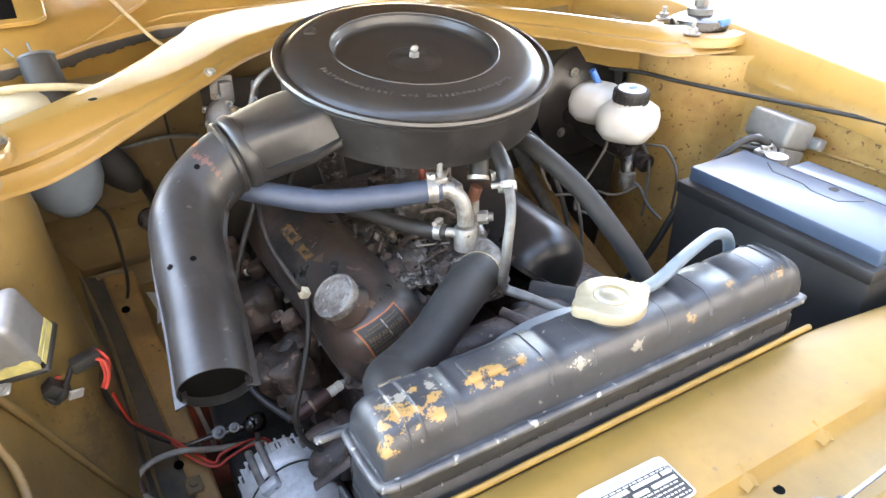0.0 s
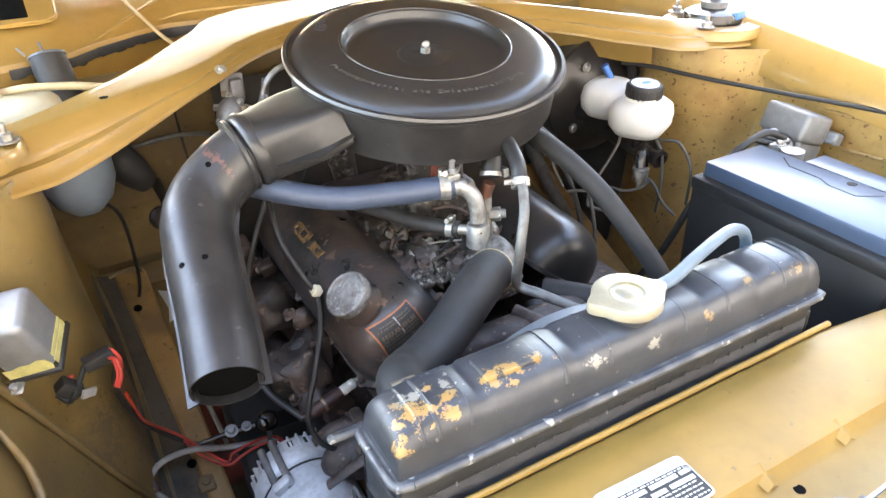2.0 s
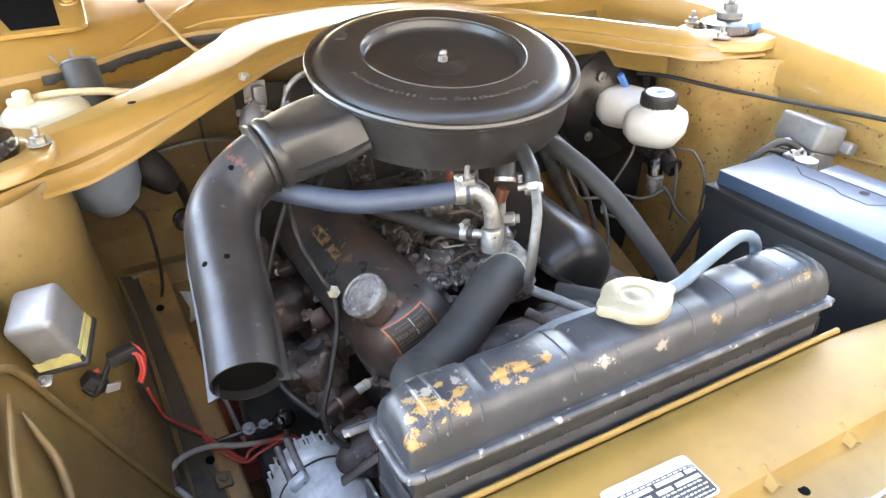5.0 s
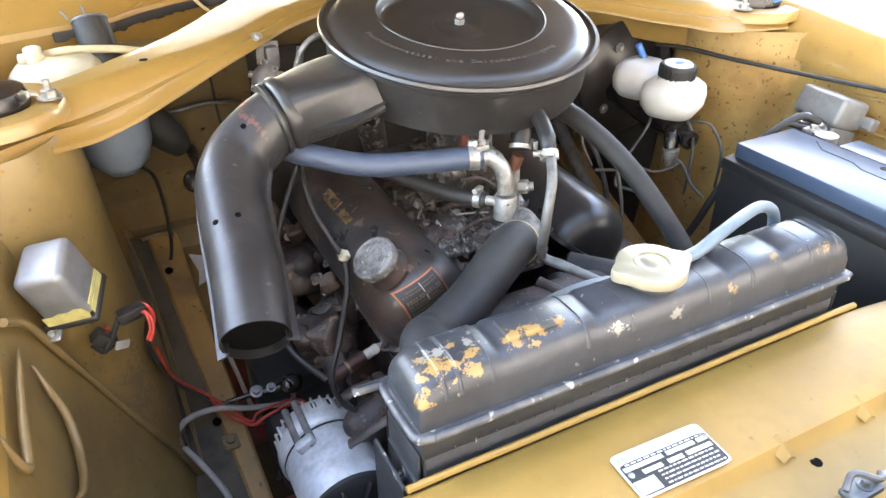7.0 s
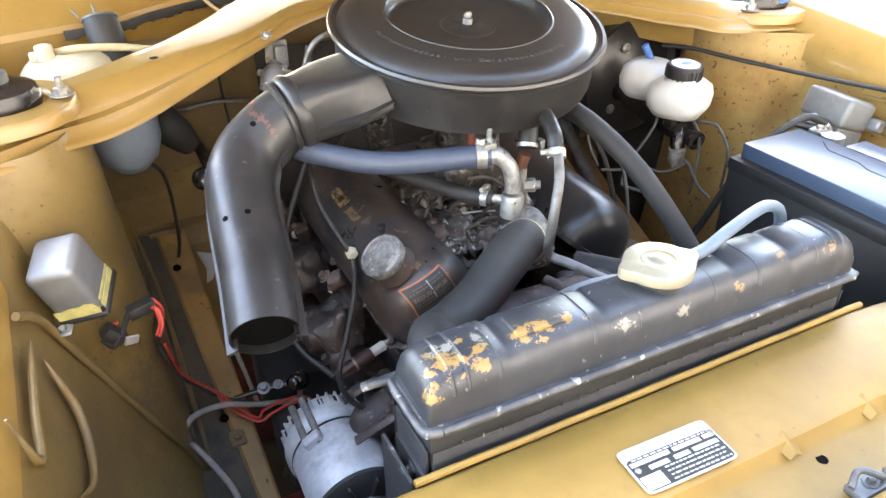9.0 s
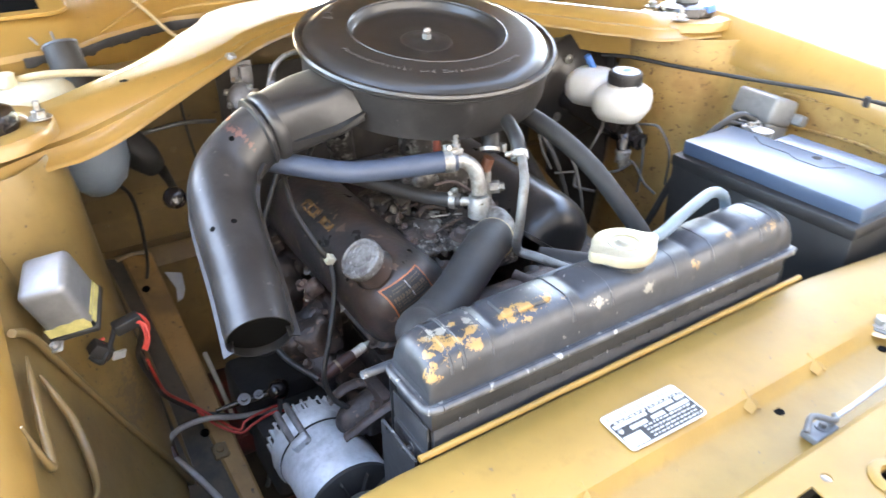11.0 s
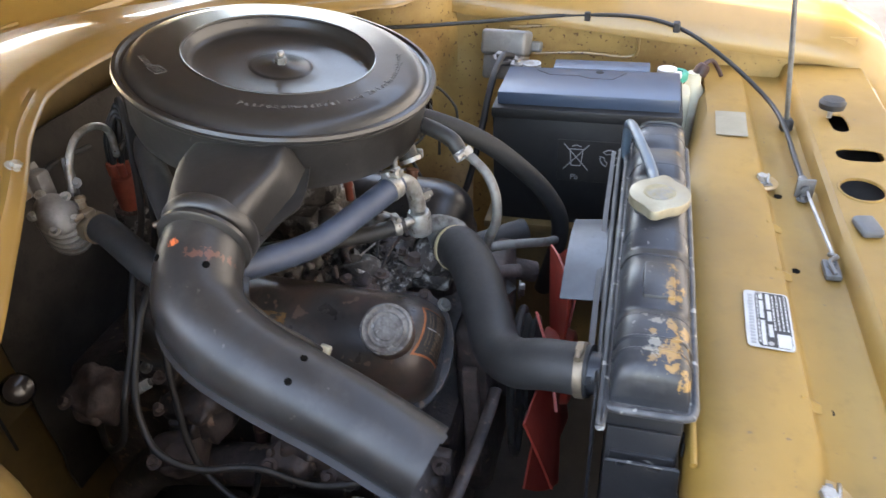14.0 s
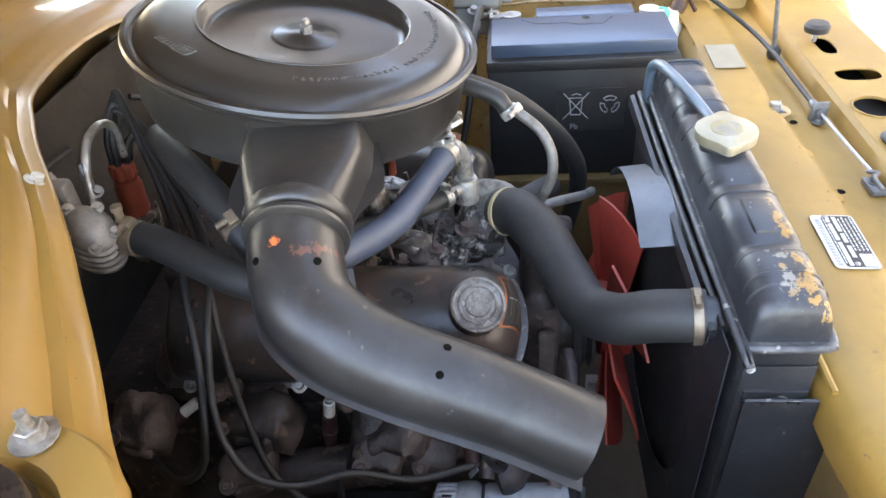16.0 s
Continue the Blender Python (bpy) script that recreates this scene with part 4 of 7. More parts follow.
def air_cleaner():
    a = thing("air_cleaner", "round satin black air cleaner with a snorkel and embossed lid", "air cleaner", AC @ Vector((0, 0, -0.085)))
    lid = part("lid", lathe([(0.186, -0.004), (0.1905, -0.003), (0.1918, 0.0005), (0.1900, 0.004), (0.1855, 0.0045), (0.1825, 0.001), (0.179, 0.0005), (0.176, 0.004), (0.171, 0.009), (0.164, 0.0125), (0.150, 0.0150), (0.119, 0.0158), (0.1165, 0.0162), (0.1145, 0.0150), (0.1125, 0.0118), (0.110, 0.0045), (0.107, 0.0005), (0.102, -0.0012), (0.088, -0.0022), (0.060, -0.0034), (0.0395, -0.0040), (0.0380, -0.0038), (0.0365, -0.0029), (0.0340, -0.0024), (0.014, -0.0004), (0.013, 0.0004), (0, 0.0004)], 96, AC), BLACK_SHEET, a, "black lid with a dished centre")
    part("dish_bead", lathe([(0.1150 + 0.0016 * math.cos(2 * math.pi * k / 8), 0.0158 + 0.0016 * math.sin(2 * math.pi * k / 8)) for k in range(9)], 96, AC, False), BLACK_SHEET, lid)
    part("lower_bead", lathe([(0.1865, -0.004), (0.1885, -0.006), (0.1865, -0.010), (0.182, -0.011)], 96, AC, False), BLACK_SHEET, a)
    part("body", lathe([(0.185, -0.006), (0.182, -0.012), (0.1805, -0.055), (0.176, -0.068), (0.165, -0.074), (0.12, -0.078), (0.06, -0.080), (0.045, -0.095), (0, -0.095)], 96, AC), BLACK_TUBE, a)
    nut = part("wing_nut", join(lathe([(0.0075, 0.0), (0.0075, 0.008), (0.004, 0.0085), (0.004, 0.015), (0, 0.015)], 6, AC), blob(AC @ Vector((0, 0, 0.012)), (0.006, 0.0045, 0.0045), 2, 0.2)), ZINC, a, "zinc centre nut")
    # snorkel
    c0 = Vector((0.243, 0.875, 1.073))
    c1 = Vector((0.141, 0.868, 1.047))
    way = (c1 - c0).normalized()
    rings = []
    for k in range(9):
        t = k / 8
        c = c0.lerp(c1, t)
        wid = 0.063 + (0.043 - 0.063) * max(0.0, min(1, (t - 0.34) * 1.6))
        hgt = 0.027 + (0.040 - 0.027) * t
        side = Vector((0.15, -1, 0.0))
        side = (side - way * side.dot(way)).normalized()
        up = side.cross(way).normalized()
        if up.z < 0:
            up = -up
        pw = 9 - 6.2 * t
        taper = 0.13 * (1 - t)
        rings.append([c + side * p[0] * (1 - taper * (p[1] / hgt + 0.6)) + up * p[1] for p in ring2(0, 0, wid, hgt, 40, power=pw)])
    sn = part("snorkel", loft(rings), BLACK_TUBE, a, smooth=38)
    for s_ in (1, -1):
        sd = Vector((0.15, -1, 0)).normalized() * s_
        part("snorkel_seam", sheet([[c0.lerp(c1, t) + sd * 0.040 + Vector((0, 0, -0.010)), c0.lerp(c1, t) + sd * w_ + Vector((0, 0, -0.012))] for t, w_ in ((0, 0.066), (0.2, 0.070), (0.4, 0.073), (0.55, 0.072), (0.70, 0.062), (0.82, 0.053), (0.92, 0.047))], 0.0025), BLACK_TUBE, sn)
    weld = [c0.lerp(c1, 0.06) + Vector((0.15, -1, 0)).normalized() * u + Vector((0, 0, 0.0255)) for u in (-0.052, -0.030, 0, 0.030, 0.052)]
    part("weld_seam", tube(weld, 0.0020, 8, 4), BLACK_TUBE, sn)
    part("snorkel_collar", join(lathe([(0.040, -0.010), (0.045, -0.008), (0.0480, -0.002), (0.0480, 0.003), (0.0455, 0.008), (0.042, 0.010)], 40, frame_at(c1, way)), lathe([(0.043, 0.012), (0.046, 0.014), (0.046, 0.018), (0.043, 0.02)], 40, frame_at(c1, way))), BLACK_TUBE, a)
    # lettering round the lid
    words = "Patronenwechsel und Zwischenreinigung"
    letters = []
    for i, ch in enumerate(words):
        if ch == " ":
            continue
        cu = bpy.data.curves.new("letter", "FONT")
        cu.body, cu.size, cu.extrude, cu.align_x = ch, 0.0115, 0.0004, "CENTER"
        ob = bpy.data.objects.new("letter", cu)
        me = bpy.data.meshes.new_from_object(ob)
        bm = bmesh.new()
        bm.from_mesh(me)
        ang = radians(-172 + i * 3.03)
        bm.transform(AC @ pose(0.146 * math.cos(ang), 0.146 * math.sin(ang), 0.0154, 0, 0, math.degrees(ang) + 90))
        letters.append(bm)
        bpy.data.objects.remove(ob)
        bpy.data.curves.remove(cu)
        bpy.data.meshes.remove(me)
    part("embossed_lettering", join(*letters), LETTER, lid, "embossed words round the lid")
    ang = radians(140)
    badge = []
    m = AC @ pose(0.147 * math.cos(ang), 0.147 * math.sin(ang), 0.0153, 0, 0, 60)
    badge.append(plate(ring2(0, 0, 0.011, 0.0075, power=6), [ring2(0, 0, 0.0098, 0.0063, power=6)], 0.0008, m @ Matrix.Translation((0, 0, 0.0006))))
    for k in range(3):
        badge.append(box((-0.006, -0.004 + 0.003 * k, 0), (0.006, -0.0025 + 0.003 * k, 0.0006), 0, 1, m))
    for k in range(5):
        badge.append(box((0.013 + 0.006 * k, -0.003, 0), (0.0165 + 0.006 * k, 0.004, 0.0006), 0, 1, AC @ pose(0.147 * math.cos(ang), 0.147 * math.sin(ang), 0.0153, 0, 0, 60 + 3) @ pose(0, -0.001 * k, 0)))
    part("embossed_mark", join(*badge), LETTER, lid)
    return a


LETTER = mat("worn_embossing", (0.055, 0.055, 0.055), 0.30, 0.0, 0.3, 80, 0.0)
air_cleaner()


def intake_tube():
    t = thing("intake_tube", "bent black sheet metal intake tube with scuffed paint", "intake tube", (0.021, 0.626, 0.86))
    line = [(0.139, 0.868, 1.046), (0.108, 0.8655, 1.030), (0.075, 0.853, 1.008), (0.054, 0.822, 0.990), (0.044, 0.775, 0.968), (0.034, 0.70, 0.940), (0.021, 0.624, 0.909)]
    shell = part("tube_shell", tube(line, [0.0405, 0.041, 0.0415, 0.041, 0.0395, 0.038, 0.0368], 40, 8, wall=0.0015), BLACK_TUBE, t, smooth=60)
    path = spline(line, 8)
    for sgn, nm in ((1, "seam_flange"), (-1, "seam_flange")):
        rows = []
        for i in range(9, len(path)):
            p = path[i]
            tg = (path[min(i + 1, len(path) - 1)] - path[i - 1]).normalized()
            side = Vector((tg.y, -tg.x, 0)).normalized()
            r = 0.041 - 0.0042 * i / len(path)
            d = side * sgn * (-1) + Vector((0, 0, -0.22 if sgn > 0 else -0.40))
            d.normalize()
            rows.append([p + d * (r - 0.006), p + d * (r + 0.0072)])
        part(nm, sheet(rows, 0.002), BLACK_TUBE, t)
    for h, n_ in (((0.088, 0.879, 1.0425), None), ((0.0885, 0.848, 1.041), None), ((0.0278, 0.746, 0.977), None), ((0.0415, 0.737, 0.982), None)):
        i = min(range(len(path)), key=lambda k: (path[k] - Vector(h)).length)
        tg = (path[min(i + 1, len(path) - 1)] - path[i - 1]).normalized()
        d = Vector(h) - path[i]
        d = (d - tg * d.dot(tg)).normalized()
        part("drilled_hole", lathe([(0.0034, -0.002), (0.0034, 0.0003), (0, 0.0003)], 14, frame_at(path[i] + d * (0.0417 if h[1] > 0.8 else 0.0393), d, tg)), VOID, shell)
    # black disc just inside the mouth, painting the tube's inner shade
    part("tube_mouth_shade", lathe([(0.0366, 0), (0, 0)], 30, frame_at(path[-2], path[-1] - path[-3]), False), VOID, shell)


intake_tube()


# ---- engine ----
def valve_cover(name, mx, material, parent, label, yo=0.0):
    """A rounded pressed cover on a bank leaning outward; mx +1 for the near bank, -1 mirrored."""
    n = Vector((-0.60 * mx, -0.03, 0.80)).normalized()
    o = Vector((0.385 - mx * 0.172, 0.86 + yo, 0.866))
    m = frame_at(o, n, (0, 1, 0))
    rings = []
    nose = [(-0.130 - 0.057 * math.cos(radians(a)), 0.36 + 0.64 * math.sin(radians(a)) ** 0.75, max(0.16, math.sin(radians(a)) ** 0.5)) for a in (2, 8, 18, 27, 37, 48, 60, 72, 82)]
    body = [(u, s, 0.62 + 0.38 * s ** 0.6) for u, s in ((-0.128, 1.0), (-0.08, 1.0), (-0.03, 1.0), (0.05, 1.0), (0.12, 1.0), (0.165, 1), (0.19, 0.96), (0.206, 0.86), (0.215, 0.68), (0.218, 0.4))]
    for u, s, wide in nose + body:
        ring = []
        for k in range(21):
            a = math.pi * k / 20
            c, q = math.cos(a), math.sin(a)
            ring.append(m @ Vector((u, 0.068 * math.copysign(abs(c) ** 0.85, c) * wide, -0.062 + (0.081 * s + 0.0012 * noise.noise(Vector((u * 30, a * 2, 0)))) * abs(q) ** 0.85)))
        rings.append(ring)
    cov = part(name, loft(rings), material, parent, label, smooth=60)
    fl = plate([(0.226, -0.074), (0.226, 0.074)] + [(-0.150 - 0.048 * math.sin(math.pi * k / 12), 0.074 * math.cos(math.pi * k / 12)) for k in range(13)], (), 0.006, m @ pose(0, 0, -0.059))
    part("cover_flange", fl, material, cov)
    for u in (-0.15, -0.05, 0.07, 0.20):
        for v in (-0.071, 0.071):
            part("cover_bolt", hexbolt(m @ Vector((u, v, -0.060)), n, 0.0055), ZINC if (u + v) > 0 else RUST_LIGHT, cov)
    return cov, m


eng = thing("engine", "oily V6 engine with rusty iron and dark valve covers", "engine", (0.385, 0.9, 0.43))
part("block", box((0.21, 0.66, 0.45), (0.56, 1.24, 0.72), 0.02, 2), RUST, eng)
part("cylinder_head", box((0.226, 0.738, 0.66), (0.33, 1.12, 0.83), 0.02, 4, Matrix.Translation((0.385, 0, 0.7)) @ pose(0, 0, 0, 0, -14, 0) @ Matrix.Translation((-0.385, 0, -0.7))), RUST, eng)
part("cylinder_head", box((0.47, 0.72, 0.68), (0.64, 1.14, 0.83), 0.02, 2, Matrix.Translation((0.385, 0, 0.7)) @ pose(0, 0, 0, 0, 14, 0) @ Matrix.Translation((-0.385, 0, -0.7))), RUST, eng)
part("timing_cover", join(box((0.27, 0.625, 0.52), (0.50, 0.67, 0.84), 0.02, 3), lathe([(0.05, 0), (0.05, 0.03), (0.03, 0.035), (0, 0.035)], 28, pose(0.36, 0.628, 0.72, 90, 0, 0))), RUST, eng)
covL, mL = valve_cover("valve_cover", 1, COVER_BROWN, eng, "dark brown oil-stained valve cover with rubbed paint")
covR, mR = valve_cover("valve_cover", -1, COVER_BLACK, eng, "black valve cover", 0.03)
# oil filler cap
oc = thing("oil_filler_cap", "weathered grey metal oil filler cap on the valve cover", "oil cap", (0.2, 0.722, 0.88))
OC = frame_at((0.1858, 0.7175, 0.9075), (-0.62, -0.14, 0.80), (0, 1, 0))
part("cap", join(lathe([(0.027, -0.014), (0.0285, -0.012), (0.0295, -0.004), (0.0285, 0.0), (0.026, 0.0012), (0.024, -0.0005), (0.0215, -0.0005), (0.020, 0.001), (0.0185, 0.001), (0.0175, -0.0004), (0.0135, -0.0004), (0.0125, 0.0012), (0.006, 0.0015), (0, 0.0017)], 40, OC)), OILCAP, oc)
part("filler_collar", lathe([(0.029, -0.034), (0.0265, -0.026), (0.0245, -0.014), (0.020, -0.013)], 32, OC), COVER_BROWN, oc)


part("cover_bolt", hexbolt((0.301, 0.685, 0.853), (-0.3, -0.6, 0.75), 0.0055, 0.006), ZINC, eng)


# ---- battery ----
def battery():
    b = thing("battery", "large black car battery with a flat lid", "battery", (0.85, 0.56, 0.70))
    x0, x1, y0, y1 = 0.752, 0.935, 0.405, 0.714
    part("case", box((x0, y0, 0.70), (x1, y1, 0.905), 0.004, 2), BAT, b)
    part("case_rim", box((x0 - 0.002, y0 - 0.002, 0.900), (x1 + 0.002, y1 + 0.002, 0.920), 0.004, 2), BAT, b)
    lid = part("lid", box((x0 + 0.014, y0 + 0.004, 0.918), (x1 - 0.0485, y1 - 0.006, 0.942), 0.003, 2), BAT_LID_SKY, b, "flat dull lid panel tinted with the sky's blue reflection")
    part("lid_rear", box((x1 - 0.048, y0 + 0.055, 0.918), (x1 - 0.004, y1 - 0.085, 0.942), 0.0015, 2), BAT_LID_SKY, lid)
    pts = [(0.872, 0.655, 0.9425), (0.852, 0.63, 0.9425), (0.852, 0.58, 0.9425), (0.842, 0.56, 0.9425), (0.842, 0.52, 0.9425), (0.872, 0.50, 0.9425)]
    part("lid_groove", tube([(x, y, z - 0.0009) for x, y, z in pts], 0.0011, 6, 1), DARK, lid)
    part("vent_plug", lathe([(0.007, 0), (0.007, 0.0008), (0.003, 0.001), (0, 0.0008)], 20, pose(0.872, 0.545, 0.9415)), DARK, lid)
    for y in (0.672, 0.43):
        part("terminal", lathe([(0.011, 0), (0.0095, 0.018), (0.008, 0.019), (0, 0.019)], 18, pose(0.918, y, 0.918)), ZINC, b)
    part("terminal_clamp", join(lathe([(0.0095, 0), (0.017, 0), (0.017, 0.013), (0.0095, 0.013)], 20, pose(0.918, 0.672, 0.924)), box((0.912, 0.682, 0.925), (0.934, 0.712, 0.936), 0.002), hexbolt((0.923, 0.70, 0.936), (0, 0, 1), 0.006)), ZINC, b)
    part("terminal_clamp", join(lathe([(0.0095, 0), (0.017, 0), (0.017, 0.013), (0.0095, 0.013)], 20, pose(0.918, 0.43, 0.924)), box((0.90, 0.405, 0.925), (0.915, 0.42, 0.935), 0.002)), WHITE_PLASTIC, b)
    # printed symbols on the side facing the engine
    sx = x0 - 0.0022
    part("symbol_panel", box((sx - 0.0004, 0.487, 0.790), (sx + 0.002, 0.60, 0.868), 0.0004, 1), LABEL_BLACK, b)

    def line(pts, r=0.0009):
        return tube([(sx - 0.0010, y, z) for y, z in pts], r, 5, 1)
    y, z = 0.568, 0.838
    bins = [line([(y + 0.013, z + 0.014), (y - 0.013, z + 0.014)]), line([(y + 0.011, z + 0.014), (y + 0.008, z - 0.017)]), line([(y - 0.011, z + 0.014), (y - 0.008, z - 0.017)]), line([(y + 0.008, z - 0.017), (y - 0.008, z - 0.017)]),
            line([(y + 0.021, z + 0.023), (y - 0.021, z - 0.025)]), line([(y - 0.021, z + 0.023), (y + 0.021, z - 0.025)]), line([(y + 0.008, z + 0.019), (y, z + 0.022), (y - 0.008, z + 0.019)])]
    part("crossed_bin_symbol", join(*bins), PRINT, b)
    y, z = 0.512, 0.838
    rec = []
    for k in range(3):
        a0 = radians(90 + 120 * k)
        pts = [(y + 0.016 * math.cos(a0 + radians(q)), z + 0.016 * math.sin(a0 + radians(q))) for q in (-42, -14, 14, 42)]
        rec += [line(pts, 0.0010), line([(y + 0.009 * math.cos(a0 + radians(q)), z + 0.009 * math.sin(a0 + radians(q))) for q in (-40, 0, 40)], 0.0008), line([pts[-1], (y + 0.009 * math.cos(a0 + radians(40)), z + 0.009 * math.sin(a0 + radians(40)))], 0.0008), line([pts[0], (y + 0.009 * math.cos(a0 - radians(40)), z + 0.009 * math.sin(a0 - radians(40)))], 0.0008)]
    part("recycling_symbol", join(*rec), PRINT, b)
    cu = bpy.data.curves.new("pb", "FONT")
    cu.body, cu.size, cu.extrude = "Pb", 0.014, 0.0003
    ob = bpy.data.objects.new("pb", cu)
    me = bpy.data.meshes.new_from_object(ob)
    bm = bmesh.new()
    bm.from_mesh(me)
    bm.transform(Matrix.Translation((sx - 0.0008, 0.577, 0.794)) @ Matrix(((0, 0, -1, 0), (-1, 0, 0, 0), (0, 1, 0, 0), (0, 0, 0, 1))))
    bpy.data.objects.remove(ob)
    part("lead_mark", bm, PRINT, b)
    tray = thing("battery_tray", "ochre sheet battery tray bolted to the apron", "battery tray", (0.85, 0.56, 0.66))
    part("tray", box((0.735, 0.39, 0.684), (0.99, 0.73, 0.6995), 0.003), GOLD_DULL_DARK, tray)
    part("tray_leg", box((0.74, 0.40, 0.42), (0.76, 0.72, 0.684), 0.003), GOLD_DULL_DARK, tray)


battery()
# ---- hoses ----


def hose(name, pts, r, material, label, n=16, clamps=()):
    h = thing(name, label, "hose", pts[0])
    part("hose_body", tube(pts, r, n, 8), material, h)
    for p, way, rr, w in clamps:
        part("hose_clamp", clamp(p, way, rr, w), CLAMP_DARK if rr > 0.02 or name in ("rear_hose", "valve_hose") else ZINC, h, "worn metal hose clamp")
    return h


rh = hose("radiator_hose", [(0.378, 0.692, 0.888), (0.358, 0.674, 0.898), (0.319, 0.648, 0.896), (0.268, 0.622, 0.876), (0.222, 0.602, 0.868), (0.189, 0.575, 0.882), (0.172, 0.540, 0.902), (0.165, 0.496, 0.908)], [0.0290, 0.0290, 0.0286, 0.0280, 0.0272, 0.0268, 0.0265, 0.0265], RUBBER, "thick black rubber upper radiator hose", 24,
     (((0.1655, 0.505, 0.907), (-0.1, -1, 0.1), 0.0270, 0.009),))
part("hose_band", lathe([(0.0286, -0.0032), (0.0302, -0.0028), (0.0302, 0.0028), (0.0286, 0.0032)], 40, frame_at((0.370, 0.685, 0.892), (0.6, 0.55, -0.3)), False), PALE_BEIGE, rh, "pale beige hose band")
hose("coolant_hose", [(0.118, 0.885, 1.003), (0.165, 0.835, 0.997), (0.22, 0.80, 0.988), (0.29, 0.775, 0.987), (0.356, 0.751, 0.990)], 0.0148, BLUE_HOSE, "faded blue-grey coolant hose", 18, (((0.345, 0.755, 0.9895), (0.9, -0.35, 0.03), 0.0152, 0.013),))
hose("valve_hose", [(0.187, 1.062, 1.003), (0.178, 1.030, 1.003), (0.146, 0.975, 1.004), (0.118, 0.925, 1.004), (0.112, 0.885, 1.0)], 0.0165, RUBBER_GREY, "dusty dark heater hose at the valve", 18, (((0.184, 1.050, 1.003), (-0.3, -0.95, 0.0), 0.017, 0.014),))
hose("bypass_hose", [(0.26, 0.90, 0.935), (0.295, 0.85, 0.928), (0.332, 0.79, 0.925), (0.363, 0.75, 0.926)], 0.0105, RUBBER, "short black bypass hose", 14, (((0.355, 0.758, 0.926), (0.6, -0.75, 0), 0.0108, 0.009),))
hose("heater_hose", [(0.50, 0.93, 1.02), (0.505, 0.86, 1.012), (0.515, 0.773, 1.005), (0.535, 0.70, 0.972), (0.555, 0.645, 0.925), (0.583, 0.594, 0.854), (0.60, 0.575, 0.78), (0.60, 0.60, 0.66)], 0.0138, RUBBER_GREY, "long dusty black heater hose", 18)
hose("breather_hose", [(0.445, 0.80, 1.03), (0.430, 0.745, 1.036), (0.416, 0.70, 1.026), (0.410, 0.685, 1.012)], 0.0100, CABLE, "short black breather hose", 14, (((0.4085, 0.681, 1.008), (-0.25, -0.6, -0.8), 0.0103, 0.011),))
hose("overflow_hose", [(0.395, 0.448, 0.990), (0.43, 0.452, 0.990), (0.47, 0.462, 0.995), (0.515, 0.474, 0.998), (0.548, 0.482, 0.996), (0.575, 0.486, 0.982), (0.585, 0.4865, 0.955), (0.587, 0.4865, 0.90)], 0.0066, PALE_HOSE, "pale blue overflow hose from the radiator neck", 12)


# ---- engine details ----
# water elbow, thermostat housing
th = thing("thermostat_housing", "corroded cast thermostat housing with a pale elbow pipe", "thermostat housing", (0.375, 0.72, 0.85))
part("housing", join(blob((0.385, 0.712, 0.872), (0.040, 0.036, 0.028), 3, 0.35, 3), box((0.345, 0.69, 0.835), (0.425, 0.75, 0.862), 0.008, 2)), CRUST, th)
part("outlet_neck", tube([(0.400, 0.715, 0.876), (0.380, 0.696, 0.888), (0.366, 0.681, 0.894)], 0.0245, 20, 3), ALU_STAINED, th)
part("elbow_pipe", tube([(0.350, 0.754, 0.990), (0.366, 0.748, 0.987), (0.379, 0.742, 0.974), (0.383, 0.738, 0.955), (0.383, 0.736, 0.938)], 0.0105, 16, 6), ZINC, th, "dull zinc elbow pipe")
part("outlet_arm", tube([(0.396, 0.736, 0.902), (0.400, 0.715, 0.905), (0.394, 0.690, 0.902), (0.384, 0.682, 0.892)], [0.013, 0.0145, 0.0155, 0.016], 16, 5), ALU_STAINED, th)
part("elbow_base", lathe([(0.0155, -0.022), (0.0155, 0.006), (0.0135, 0.010), (0.011, 0.011)], 20, pose(0.383, 0.736, 0.925)), ZINC, th)
part("side_nipple", tube([(0.372, 0.742, 0.926), (0.360, 0.752, 0.926)], 0.0065, 12, 1), ZINC, th)
for p, nrm in (((0.352, 0.735, 0.873), (-0.3, -0.3, 1)), ((0.412, 0.69, 0.872), (0.3, -0.4, 1)), ((0.372, 0.772, 0.862), (0, -0.2, 1)), ((0.425, 0.735, 0.876), (0.3, 0, 1))):
    part("housing_bolt", hexbolt(p, nrm, 0.0065, 0.007), RUST_LIGHT, th)
part("temperature_sender", lathe([(0.008, 0), (0.008, 0.012), (0.005, 0.013), (0.005, 0.024), (0.0025, 0.025), (0.0025, 0.03), (0, 0.03)], 12, pose(0.405, 0.748, 0.89, -20, 20, 0)), BRASS_CAP, th)

pp = thing("fuel_pipe", "grey metal fuel pipe bent down to the pump", "pipe", (0.39, 0.64, 0.86))
part("pipe", tube([(0.412, 0.688, 1.016), (0.404, 0.670, 1.008), (0.390, 0.646, 0.992), (0.378, 0.633, 0.968), (0.375, 0.633, 0.935), (0.381, 0.645, 0.900), (0.388, 0.645, 0.886), (0.400, 0.625, 0.884), (0.420, 0.602, 0.876), (0.447, 0.582, 0.862), (0.48, 0.57, 0.845)], 0.0062, 12, 6), GREY_PIPE, pp)

